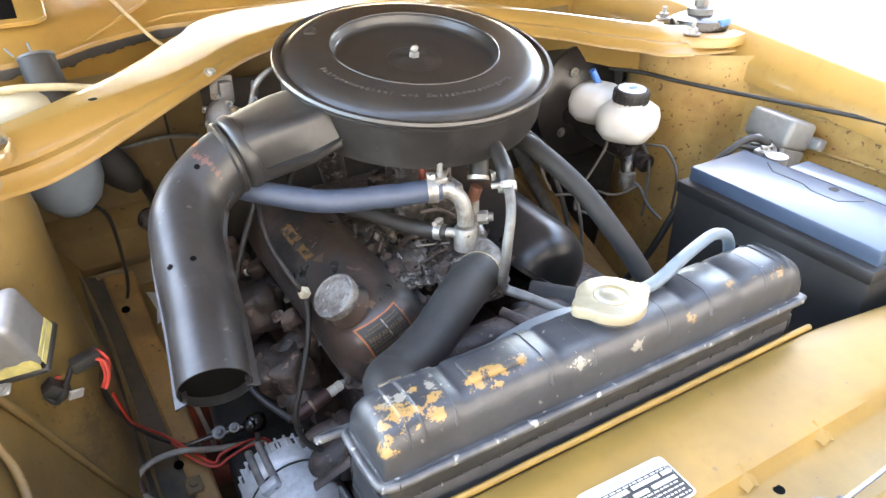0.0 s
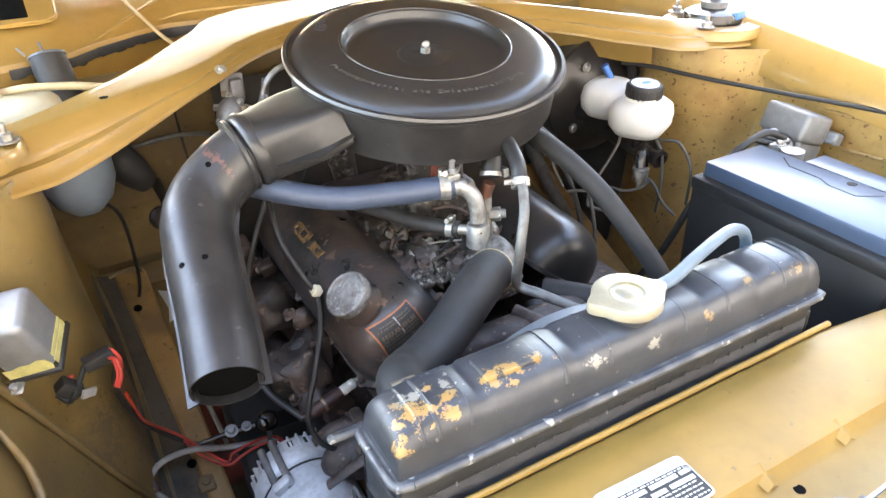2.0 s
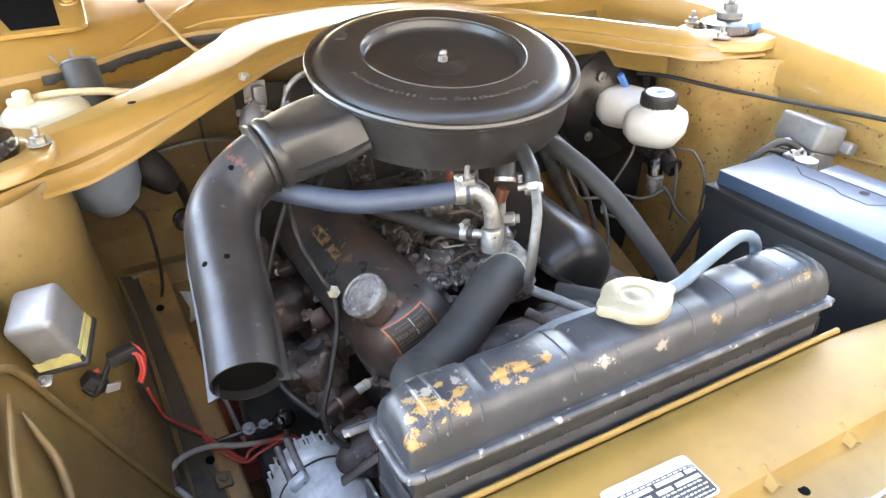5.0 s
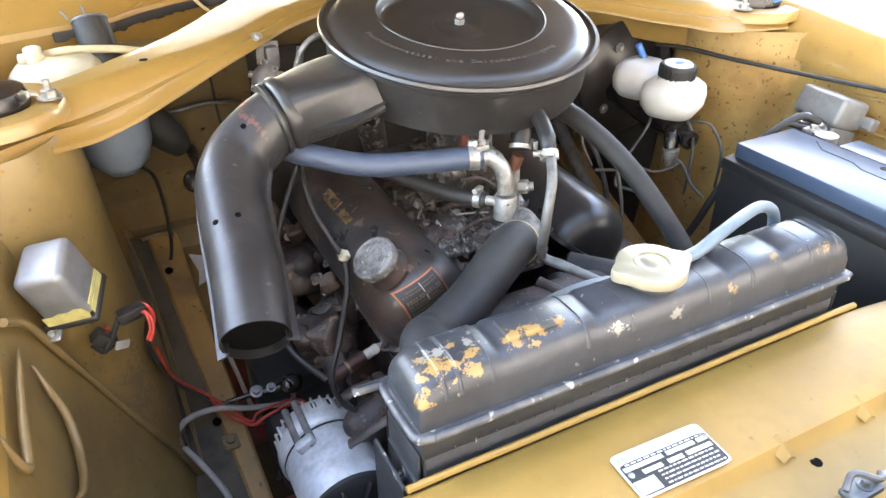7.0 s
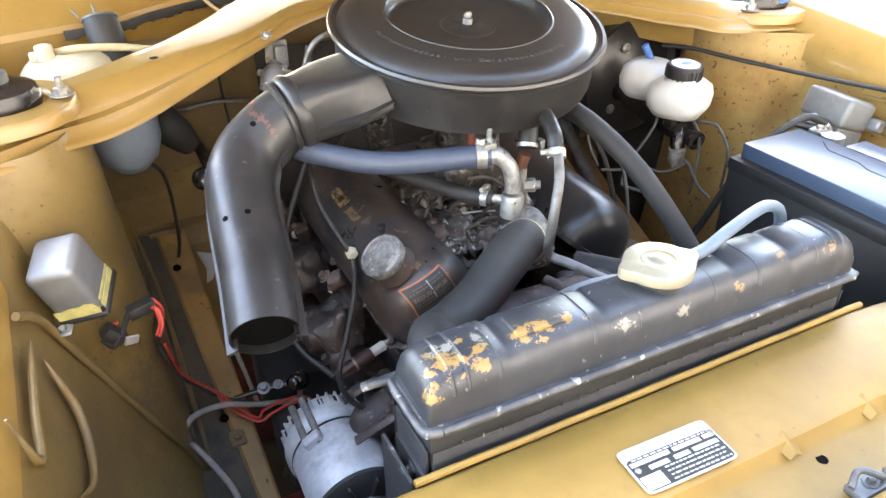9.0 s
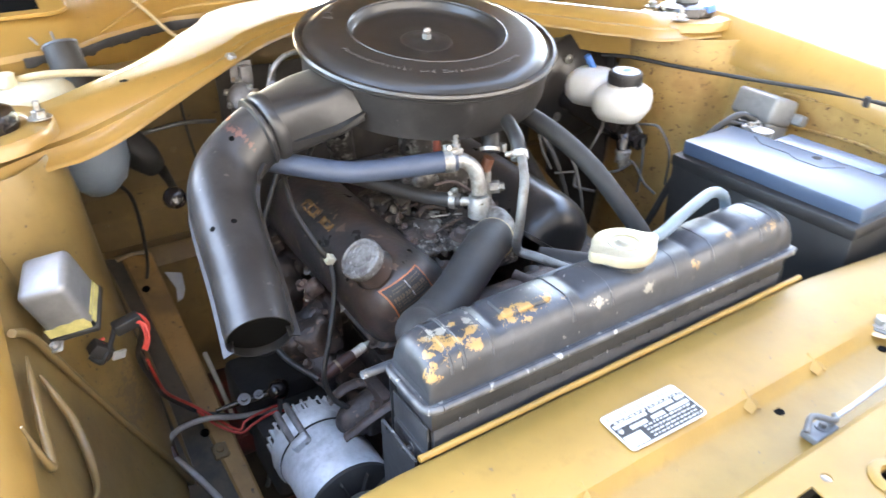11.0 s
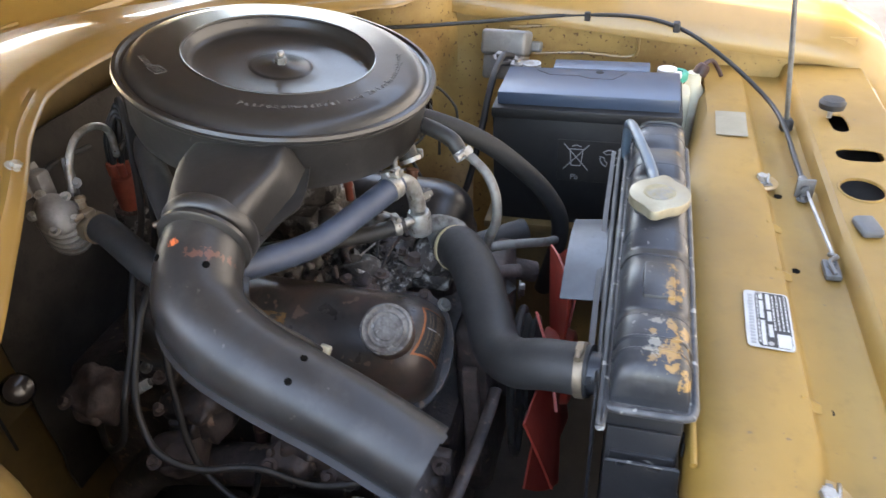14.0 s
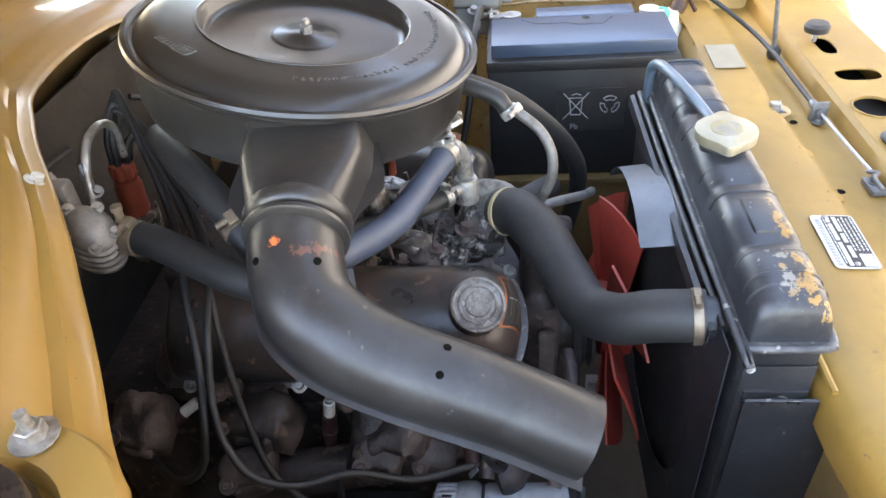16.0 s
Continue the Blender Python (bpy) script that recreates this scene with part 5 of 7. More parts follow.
# bleeder screw on the blue hose clip
part("bleed_screw", join(lathe([(0.006, 0), (0.006, 0.012), (0.0035, 0.014), (0.0035, 0.022), (0.005, 0.024), (0.0055, 0.028), (0.003, 0.031), (0, 0.031)], 12, pose(0.354, 0.751, 1.0)), box((0.344, 0.743, 0.998), (0.362, 0.760, 1.008), 0.002)), ZINC, th)

# intake manifold and carburettor under the air cleaner
im = thing("intake_manifold", "grimy cast intake manifold with bolts and linkages", "intake manifold", (0.385, 0.92, 0.80))
part("manifold_base", box((0.30, 0.76, 0.80), (0.47, 1.12, 0.862), 0.012, 3), RUST, im)
part("manifold_casting", join(blob((0.33, 0.80, 0.862), (0.030, 0.04, 0.02), 5, 0.4, 3), blob((0.32, 0.92, 0.865), (0.030, 0.05, 0.022), 6, 0.4, 3), blob((0.45, 0.86, 0.868), (0.025, 0.06, 0.02), 7, 0.4, 3)), ALU_DIRTY, im)
part("carburettor", join(box((0.355, 0.85, 0.862), (0.455, 0.975, 0.935), 0.01, 3), lathe([(0.05, 0), (0.048, 0.05), (0.055, 0.055), (0.055, 0.12)], 28, pose(0.405, 0.905, 0.93)), blob((0.36, 0.85, 0.92), (0.025, 0.022, 0.028), 9, 0.3, 2), box((0.33, 0.86, 0.90), (0.36, 0.93, 0.945), 0.006, 2)), ALU_DIRTY, im)
rnd = random.Random(11)
for k in range(12):
    x, y = rnd.uniform(0.285, 0.47), rnd.uniform(0.755, 0.90)
    z = 0.864 + rnd.uniform(0, 0.012)
    part("manifold_bolt", hexbolt((x, y, z), (rnd.uniform(-0.4, 0.4), rnd.uniform(-0.6, 0.2), 1), rnd.uniform(0.004, 0.007), rnd.uniform(0.004, 0.010)), rnd.choice((RUST_LIGHT, RUST, RUST, ZINC)), im)
for k in range(12):
    p = Vector((rnd.uniform(0.28, 0.46), rnd.uniform(0.77, 0.86), rnd.uniform(0.87, 0.91)))
    q = p + Vector((rnd.uniform(-0.06, 0.06), rnd.uniform(-0.02, 0.05), rnd.uniform(-0.02, 0.03)))
    part("linkage_rod", tube([p, (p + q) / 2 + Vector((0, 0, rnd.uniform(-0.012, 0.012))), q], rnd.uniform(0.0016, 0.0032), 8, 4), rnd.choice((RUST, RUST_LIGHT, RUBBER, RUBBER)), im)
for k in range(10):
    part("casting_lug", blob((rnd.uniform(0.27, 0.36), rnd.uniform(0.77, 0.90), rnd.uniform(0.85, 0.885)), [rnd.uniform(0.008, 0.018) for _ in range(3)], k, 0.5, 2), rnd.choice((ALU_STAINED, RUST, CRUST)), im)
rows = []
for k in range(45):
    row = []
    for j in range(51):
        x, y = 0.285 + 0.110 * k / 44, 0.735 + 0.125 * j / 50
        q = Vector((x * 70, y * 70, 1.7))
        row.append((x, y, 0.866 + 0.007 * noise.noise(q) + 0.007 * noise.noise(q * 2.3) + 0.006 * noise.noise(q * 4.7)))
    rows.append(row)
part("corroded_deck", sheet(rows, 0.004), CRUST, im, "dark corroded casting with white crust", smooth=30)
part("deck_boss", join(lathe([(0.009, -0.02), (0.009, 0.004), (0.016, 0.020), (0.0175, 0.021), (0.0165, 0.023), (0.011, 0.010), (0, 0.008)], 22, pose(0.338, 0.872, 0.872, -14, 0, 0)), blob((0.316, 0.868, 0.876), (0.007, 0.007, 0.009), 4, 0.3, 2)), ALU_STAINED, im, "pale stained casting boss")
part("deck_rod", tube([(0.346, 0.812, 0.8785), (0.370, 0.803, 0.8795), (0.394, 0.796, 0.8780)], 0.0014, 8, 2), ZINC, im)
part("deck_tube", tube([(0.330, 0.822, 0.878), (0.352, 0.832, 0.884), (0.380, 0.822, 0.882)], 0.0055, 10, 4), RUST, im)
for x, y, r_, h_ in ((0.351, 0.737, 0.0085, 0.020), (0.322, 0.772, 0.0060, 0.010), (0.304, 0.812, 0.0060, 0.010), (0.372, 0.760, 0.0050, 0.012)):
    part("deck_stud", lathe([(r_ * 1.2, -0.01), (r_ * 1.2, h_ * 0.45), (r_ * 0.9, h_ * 0.5)], 14, pose(x, y, 0.868)), ALU_STAINED, im)
    part("deck_bolt", hexbolt((x, y, 0.868 + h_ * 0.5), (0.05, -0.15, 1), r_, h_ * 0.5), RUST_LIGHT, im)
part("red_cap", join(lathe([(0.006, 0), (0.006, 0.016), (0.004, 0.020), (0, 0.020)], 12, pose(0.368, 0.822, 0.973)), lathe([(0.005, -0.02), (0.005, 0)], 12, pose(0.368, 0.822, 0.973))), ORANGE_CAP, im, "small orange cap")
part("copper_pipe", tube([(0.408, 0.748, 0.982), (0.404, 0.750, 0.968), (0.402, 0.750, 0.958)], 0.0082, 14, 4), COPPER, im)
part("pipe_fitting", join(tube([(0.403, 0.751, 0.962), (0.402, 0.748, 0.945), (0.402, 0.744, 0.905)], [0.0092, 0.0085, 0.0085], 14, 4), lathe([(0.0095, -0.008), (0.0095, 0.006), (0.006, 0.007), (0.006, 0.013), (0, 0.013)], 6, frame_at((0.412, 0.738, 0.940), (0.75, -0.55, 0.1)))), ALU_STAINED, im, "stained brass fitting")
part("vacuum_boot", tube([(0.425, 0.775, 1.03), (0.418, 0.760, 1.008), (0.411, 0.750, 0.990)], 0.0135, 16, 4), CABLE, im)
part("boot_clamp", join(lathe([(0.0130, -0.003), (0.0146, -0.0025), (0.0146, 0.0025), (0.0130, 0.003)], 24, frame_at((0.412, 0.751, 0.992), (-0.3, -0.4, -0.85)), False), box((-0.002, -0.006, -0.004), (0.005, 0.006, 0.008), 0.001, 1, pose(0.427, 0.745, 0.992))), ZINC, im)

# front of the engine below the hoses
fe = thing("water_pump", "rusty water pump with bolts and stubs", "water pump", (0.40, 0.66, 0.72))
part("pump_body", join(blob((0.36, 0.64, 0.74), (0.065, 0.03, 0.06), 2, 0.25, 3), blob((0.44, 0.655, 0.80), (0.04, 0.03, 0.035), 4, 0.35, 3)), RUST, fe)
for p, q, r, mt in (((0.43, 0.67, 0.83), (0.40, 0.62, 0.80), 0.014, RUBBER), ((0.47, 0.68, 0.80), (0.50, 0.60, 0.77), 0.016, RUST_LIGHT), ((0.39, 0.66, 0.84), (0.42, 0.61, 0.83), 0.009, RUST_LIGHT), ((0.46, 0.69, 0.83), (0.52, 0.62, 0.83), 0.018, RUBBER)):
    part("stub", tube([p, q], r, 14, 1), mt, fe)
for k in range(12):
    part("pump_bolt", hexbolt((rnd.uniform(0.29, 0.50), 0.622, rnd.uniform(0.64, 0.83)), (0, -1, 0.1), 0.006, 0.007), rnd.choice((RUST_LIGHT, ZINC)), fe)
part("drive_belt", tube([(0.30, 0.60, 0.62), (0.295, 0.60, 0.72), (0.33, 0.60, 0.785), (0.40, 0.60, 0.78), (0.43, 0.60, 0.70), (0.40, 0.60, 0.60), (0.34, 0.60, 0.55), (0.30, 0.60, 0.62)], 0.006, 8, 5), RUBBER, fe)
for x, y0_, z0, z1 in ((0.245, 0.632, 0.60, 0.80), (0.268, 0.626, 0.62, 0.82)):
    part("bracket_bar", box((x, y0_, z0), (x + 0.012, y0_ + 0.02, z1), 0.003), RUST_LIGHT, fe)

# label, rubbed patches, wire clip on the brown cover
lab = thing("caution_label", "black label with orange border on the valve cover", "label", (0.215, 0.65, 0.86))
LB = frame_at((0.229, 0.6760, 0.855), (0.14, -0.90, 0.36), (0.92, 0.16, 0.32))
from mathutils.bvhtree import BVHTree

bpy.context.view_layer.update()
cover_tree = BVHTree.FromPolygons([covL.matrix_world @ v.co for v in covL.data.vertices], [tuple(p.vertices) for p in covL.data.polygons])


def stuck(u0, v0, u1, v1, lift):
    """A thin sheet pressed onto the cover's curved end."""
    rows = []
    for i in range(9):
        row = []
        for j in range(9):
            p = LB @ Vector((u0 + (u1 - u0) * i / 8, v0 + (v1 - v0) * j / 8, 0.03))
            d = -(LB.to_3x3() @ Vector((0, 0, 1)))
            h = cover_tree.ray_cast(p, d, 0.09)[0] or p + d * 0.03
            row.append(h - d * lift)
        rows.append(row)
    return sheet(rows, 0.0004)


def pressed(bm, fr, lift):
    """Lays a flat shape, drawn in the plane of fr, onto the cover."""
    d = -(fr.to_3x3() @ Vector((0, 0, 1)))
    for v in bm.verts:
        p = fr @ Vector((v.co.x, v.co.y, 0.03))
        v.co = (cover_tree.ray_cast(p, d, 0.09)[0] or p + d * 0.03) - d * (lift + v.co.z)
    return bm


part("label_border", stuck(-0.021, -0.021, 0.038, 0.024, 0.0006), ORANGE, lab)
part("label_field", stuck(-0.0192, -0.0192, 0.0362, 0.0222, 0.0011), LABEL_BLACK, lab)
rnd = random.Random(21)
for k, (v0, hgt) in enumerate(((0.0180, 0.0018), (0.0140, 0.0018), (0.0075, 0.0042), (0.0035, 0.0018), (-0.0005, 0.0018), (-0.0045, 0.0018), (-0.0105, 0.0018), (-0.0150, 0.0018))):
    u = -0.016 + (0.006 if k in (0, 7) else 0.0)
    while u < 0.031:
        w = rnd.uniform(0.0012, 0.0024) if hgt < 0.003 else rnd.uniform(0.0022, 0.0032)
        part("print_bar", stuck(u, v0 - hgt, u + w, v0, 0.0016), LABEL_PRINT, lab)
        u += w + (0.0012 if rnd.random() < 0.8 else 0.0026)
part("scratch", stuck(0.0090, -0.004, 0.0104, 0.0200, 0.0020), PRINT, lab, "pale scratch")
ov = thing("oval_sticker", "worn yellow and black sticker on the valve cover", "sticker", (0.16, 0.83, 0.93))
OV = frame_at((0.205, 0.905, 0.885), (-0.63, -0.04, 0.77), (0, 1, 0))
jag = random.Random(4)


def torn(u0, v0, u1, v1, n=7):
    """A four-sided patch with torn edges."""
    cs = [(u0, v0), (u1, v0), (u1, v1), (u0, v1)]
    return [(a[0] + (b[0] - a[0]) * k / n + jag.uniform(-0.0011, 0.0011), a[1] + (b[1] - a[1]) * k / n + jag.uniform(-0.0011, 0.0011)) for a, b in zip(cs, cs[1:] + cs[:1]) for k in range(n)]


part("sticker", pressed(plate(torn(-0.005, -0.009, 0.044, 0.008), [torn(0.006, -0.006, 0.022, 0.003, 4), torn(0.026, -0.003, 0.038, 0.005, 4)], 0.001), OV, 0.001), YELLOW_WORN, ov)
part("sticker_strip", pressed(plate(torn(-0.054, -0.006, -0.020, 0.006), [torn(-0.043, -0.002, -0.034, 0.003, 3)], 0.001), OV, 0.0014), YELLOW_WORN, ov)
cl = thing("sensor_cable", "thin black cable held by a pale clip beside the valve cover", "cable", (0.15, 0.79, 0.72))
part("cable", tube([(0.165, 0.93, 0.985), (0.152, 0.87, 0.965), (0.150, 0.835, 0.93), (0.162, 0.80, 0.893), (0.172, 0.788, 0.868), (0.165, 0.765, 0.835), (0.140, 0.735, 0.79), (0.118, 0.715, 0.745), (0.125, 0.70, 0.71), (0.15, 0.69, 0.69)], 0.0038, 10, 6), CABLE, cl)
part("clip", box((-0.006, -0.0065, -0.006), (0.006, 0.0065, 0.006), 0.002, 2, pose(0.173, 0.789, 0.874, 20, 30, 10)), IVORY, cl)

# left bank: exhaust manifold, plugs, leads
ex = thing("exhaust_manifold", "rusty cast exhaust manifold below the valve cover", "exhaust manifold", (0.12, 0.89, 0.58))
part("log", tube([(0.172, 0.745, 0.705), (0.156, 0.82, 0.690), (0.148, 0.92, 0.672), (0.142, 1.05, 0.645), (0.14, 1.13, 0.56)], [0.022, 0.026, 0.028, 0.030, 0.03], 18, 6), RUST, ex)
for y, dz in ((0.735, -0.060), (0.89, 0), (1.03, 0)):
    part("port", tube([(0.20, y - 0.045, 0.755 + dz), (0.150, y - 0.045, 0.735 + dz), (0.140, y - 0.03, 0.690 + dz * 0.3)], [0.028, 0.026, 0.022], 14, 4), RUST, ex)
    part("port_flange", box((0.172, y - 0.085, 0.725 + dz), (0.19, y - 0.010, 0.785 + dz), 0.006, 2), RUST, ex)
    for dy in (-0.035, 0.035):
        part("port_nut", hexbolt((0.170, y - 0.045 + dy * 0.8, 0.770 + dz), (-1, 0, 0.3), 0.007, 0.009), RUST_LIGHT, ex)
rnd = random.Random(31)


def lump(sx, sy, sz, m, seed):
    """A rough cast block: a boss with softened corners and pitted, uneven faces."""
    b = join(box((-sx / 2, -sy / 2, -sz / 2), (sx / 2, sy / 2, sz / 2), min(sx, sy, sz) * 0.22, 3), box((-sx * 0.62, -sy * 0.30, -sz * 0.36), (0, sy * 0.30, sz * 0.22), 0.005, 2))
    bmesh.ops.subdivide_edges(b, edges=[e for e in b.edges if e.calc_length() > 0.012], cuts=4, use_grid_fill=True)
    for v in b.verts:
        q = v.co * 45 + Vector((seed * 3.1, seed, 0))
        v.co += Vector((noise.noise(q), noise.noise(q + Vector((7, 0, 0))), noise.noise(q + Vector((0, 9, 0))))) * 0.16 * min(sx, sy, sz)
    b.transform(m)
    return b


for k, (x, y, z, sx, sy, sz) in enumerate(((0.152, 0.822, 0.738, 0.058, 0.075, 0.060), (0.165, 0.845, 0.800, 0.024, 0.022, 0.022), (0.158, 0.972, 0.755, 0.060, 0.082, 0.060), (0.165, 1.000, 0.800, 0.024, 0.022, 0.022), (0.145, 1.105, 0.765, 0.060, 0.060, 0.06),
                                           (0.150, 0.775, 0.700, 0.040, 0.045, 0.045), (0.128, 0.836, 0.725, 0.042, 0.052, 0.052), (0.118, 0.985, 0.718, 0.045, 0.060, 0.055))):
    m = pose(x, y, z, rnd.uniform(-14, 14), -20 + rnd.uniform(-12, 12), rnd.uniform(-16, 16))
    part("port_block", lump(sx, sy, sz, m, k), (RUST, RUST_LIGHT, RUST)[k % 3], ex, smooth=75)
    part("port_nut", hexbolt(m @ Vector((-sx * 0.45, sy * 0.3, sz * 0.5)), m.to_3x3() @ Vector((-0.2, 0, 1)), 0.006, 0.008), RUST_LIGHT, ex)
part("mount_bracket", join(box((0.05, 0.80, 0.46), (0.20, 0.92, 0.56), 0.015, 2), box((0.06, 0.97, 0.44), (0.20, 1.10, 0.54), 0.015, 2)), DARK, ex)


def plug(tip, foot):
    """Spark plug: white ceramic and a brown boot, from tip on the head outward to foot."""
    tip, foot = Vector(tip), Vector(foot)
    d = (foot - tip).normalized()
    t = thing("spark_plug", "spark plug with white ceramic and a dark boot", "spark plug", tip, "spark plugs")
    part("ceramic", lathe([(0.0060, -0.004), (0.0070, -0.003), (0.0070, 0.004), (0.0064, 0.0046), (0.0064, 0.0058), (0.0070, 0.0064), (0.0068, 0.018), (0.005, 0.019)], 18, frame_at(tip, d)), WHITE_CERAMIC, t)
    part("terminal", lathe([(0.0030, -0.014), (0.0042, -0.013), (0.0042, -0.010), (0.0034, -0.009), (0.0050, -0.008), (0.0050, -0.004)], 14, frame_at(tip, d)), ZINC, t)
    part("boot_band", lathe([(0.0092, -0.002), (0.0100, -0.001), (0.0100, 0.001), (0.0092, 0.002)], 18, frame_at(tip + d * 0.044, d), False), CLAMP_DARK, t)
    part("boot", tube([tip + d * 0.017, tip + d * 0.04, tip + d * 0.075], [0.0085, 0.0095, 0.0075], 14, 3), BOOT, t)
    return tip + d * 0.075


ends = [plug((0.188, 0.740, 0.748), (0.113, 0.728, 0.731)), plug((0.174, 0.896, 0.764), (0.170, 0.906, 0.69)), plug((0.174, 1.057, 0.764), (0.136, 1.117, 0.735))]

di = thing("distributor", "orange distributor cap with black leads", "distributor", (0.33, 1.14, 0.90))
dcap = part("cap", lathe([(0.0165, -0.03), (0.0165, 0.012), (0.013, 0.024), (0, 0.027)], 28, pose(0.346, 1.142, 0.952, 10, -12, 0)), ORANGE_CAP, di)
for k in range(6):
    part("cap_tower", lathe([(0.0055, 0), (0.0055, 0.018), (0.004, 0.020), (0, 0.020)], 12, pose(0.340 + 0.0095 * math.cos(k * 1.05), 1.137 + 0.0095 * math.sin(k * 1.05), 0.979, 10, -12, 0)), ORANGE_CAP, dcap)
part("distributor_body", lathe([(0.022, -0.12), (0.026, -0.05), (0.025, -0.03)], 24, pose(0.346, 1.142, 0.952, 10, -12, 0)), ALU_DIRTY, di)
lead_ways = ([(0.250, 1.045, 0.975), (0.190, 1.020, 0.955), (0.152, 1.007, 0.930), (0.114, 0.994, 0.894), (0.070, 0.984, 0.858), (0.060, 1.000, 0.800), (0.078, 1.050, 0.755), ends[2]],
             [(0.260, 1.035, 0.975), (0.205, 1.005, 0.948), (0.182, 0.996, 0.920), (0.150, 0.985, 0.860), (0.125, 0.972, 0.80), (0.100, 0.950, 0.735), (0.085, 0.905, 0.695), (0.090, 0.878, 0.690), ends[1]],
             [(0.268, 1.028, 0.975), (0.200, 0.995, 0.956), (0.142, 0.982, 0.937), (0.117, 0.979, 0.916), (0.097, 0.978, 0.889), (0.079, 0.974, 0.868), (0.062, 0.965, 0.838), (0.045, 0.940, 0.812), (0.050, 0.900, 0.790), (0.075, 0.850, 0.775), (0.090, 0.790, 0.742), ends[0]],
             [(0.280, 1.040, 0.960), (0.245, 1.01, 0.94), (0.225, 0.99, 0.915)])
for k in range(6):
    a = k * 1.05
    s0 = Vector((0.340 + 0.0095 * math.cos(a), 1.135 + 0.0095 * math.sin(a), 0.994))
    if k < 4:
        pts = [s0, s0 + Vector((0.004, -0.006, 0.040)), (0.366 - 0.004 * k, 1.124, 1.074 - 0.006 * k), (0.312 + 0.006 * k, 1.085 - 0.004 * k, 1.018)] + lead_ways[k]
    else:
        pts = [s0, s0 + Vector((0.01, -0.01, 0.03)), (0.42, 1.11, 0.99), (0.50, 1.06, 0.93), (0.56, 1.0, 0.86)]
    part("plug_lead", tube(pts, 0.0042, 10, 6), CABLE, di, "black plug lead")

# heater valve on the left rear
hv = thing("heater_valve", "grey cast heater valve with a clamped hose", "heater valve", (0.19, 1.10, 0.97))
HV = frame_at((0.180, 1.090, 1.006), (-0.45, -0.35, 0.82), (0, 0.4, 1)) @ Matrix.Diagonal((1.0, 0.78, 1.0, 1))
ribs = [(0.014, -0.030)]
for k in range(5):
    z0 = -0.026 + 0.0115 * k
    ribs += [(0.0245, z0), (0.0315 - 0.0012 * k, z0 + 0.001), (0.0325 - 0.0012 * k, z0 + 0.004), (0.0315 - 0.0012 * k, z0 + 0.0065), (0.0245, z0 + 0.0080)]
part("valve_body", join(lathe(ribs + [(0.020, 0.034), (0.012, 0.037), (0, 0.038)], 30, HV), blob((0.200, 1.105, 0.992), (0.022, 0.022, 0.030), 3, 0.3, 3), box((0.180, 1.098, 1.030), (0.200, 1.116, 1.066), 0.005, 2, None)), ALU_WORN, hv, smooth=35)
part("nozzle", join(tube([(0.184, 1.085, 1.000), (0.186, 1.060, 1.004)], 0.0125, 16, 1), lathe([(0.015, -0.004), (0.0155, 0.0), (0.015, 0.004)], 20, frame_at((0.185, 1.074, 1.002), (0.1, -1, 0.1)))), ZINC, hv)
part("bleed_fitting", join(lathe([(0.006, 0), (0.006, 0.010), (0.0042, 0.011), (0.0042, 0.020), (0.0058, 0.021), (0.0058, 0.026), (0, 0.027)], 8, pose(0.186, 1.058, 1.014)), box((0.176, 1.046, 1.004), (0.194, 1.066, 1.018), 0.003, 2)), CLAMP_DARK, hv, "tarnished fitting on the valve nozzle")
for k in range(5):
    part("valve_screw", hexbolt(HV @ Vector((0.0255 * math.cos(k * 1.26), 0.0255 * math.sin(k * 1.26), 0.030)), (-0.45, -0.35, 0.82), 0.0036), ZINC, hv)
part("valve_bracket", plate([(-0.018, -0.016), (0.017, -0.016), (0.019, 0.015), (-0.014, 0.018)], (), 0.0025, frame_at((0.186, 1.118, 1.054), (-0.25, -0.85, 0.45), (1, -0.2, 0.05))), ALU_WORN, hv, "worn sheet bracket")
for p in ((0.172, 1.113, 1.044), (0.198, 1.108, 1.046)):
    part("rivet", lathe([(0.0042, 0), (0.0038, 0.002), (0, 0.0032)], 12, frame_at(p, (-0.25, -0.85, 0.45))), CLAMP_DARK, hv)
part("lever", join(box((-0.006, -0.003, -0.004), (0.006, 0.003, 0.042), 0.002, 2, pose(0.226, 1.104, 1.018, -8, 16, 0)), hexbolt((0.228, 1.100, 1.030), (-0.5, -0.6, 0.5), 0.004)), STEEL_DARK, hv)
part("valve_pipe", tube([(0.222, 1.104, 1.020), (0.236, 1.106, 1.052), (0.262, 1.110, 1.070), (0.295, 1.111, 1.070), (0.318, 1.112, 1.052), (0.324, 1.118, 1.015)], 0.0045, 10, 6), ZINC, hv)
hose("rear_hose", [(0.335, 1.075, 1.030), (0.295, 1.045, 1.034), (0.239, 0.994, 1.030), (0.205, 0.962, 1.022), (0.178, 0.935, 1.008), (0.165, 0.915, 0.985)], 0.0165, RUBBER, "short black vacuum hose below the air cleaner", 16, (((0.186, 0.944, 1.013), (-0.6, -0.6, -0.4), 0.0170, 0.016),))

# alternator
al = thing("alternator", "pale cast aluminium alternator with ribs and through bolts", "alternator", (0.07, 0.62, 0.63))
AM = pose(0.102, 0.775, 0.606, 90, 0, 0)
part("housing", lathe([(0.02, -0.01), (0.052, -0.006), (0.059, 0.004), (0.060, 0.020), (0.057, 0.023), (0.057, 0.040), (0.060, 0.043), (0.060, 0.062), (0.058, 0.066), (0.056, 0.150)], 40, AM), ALU_BRIGHT, al)
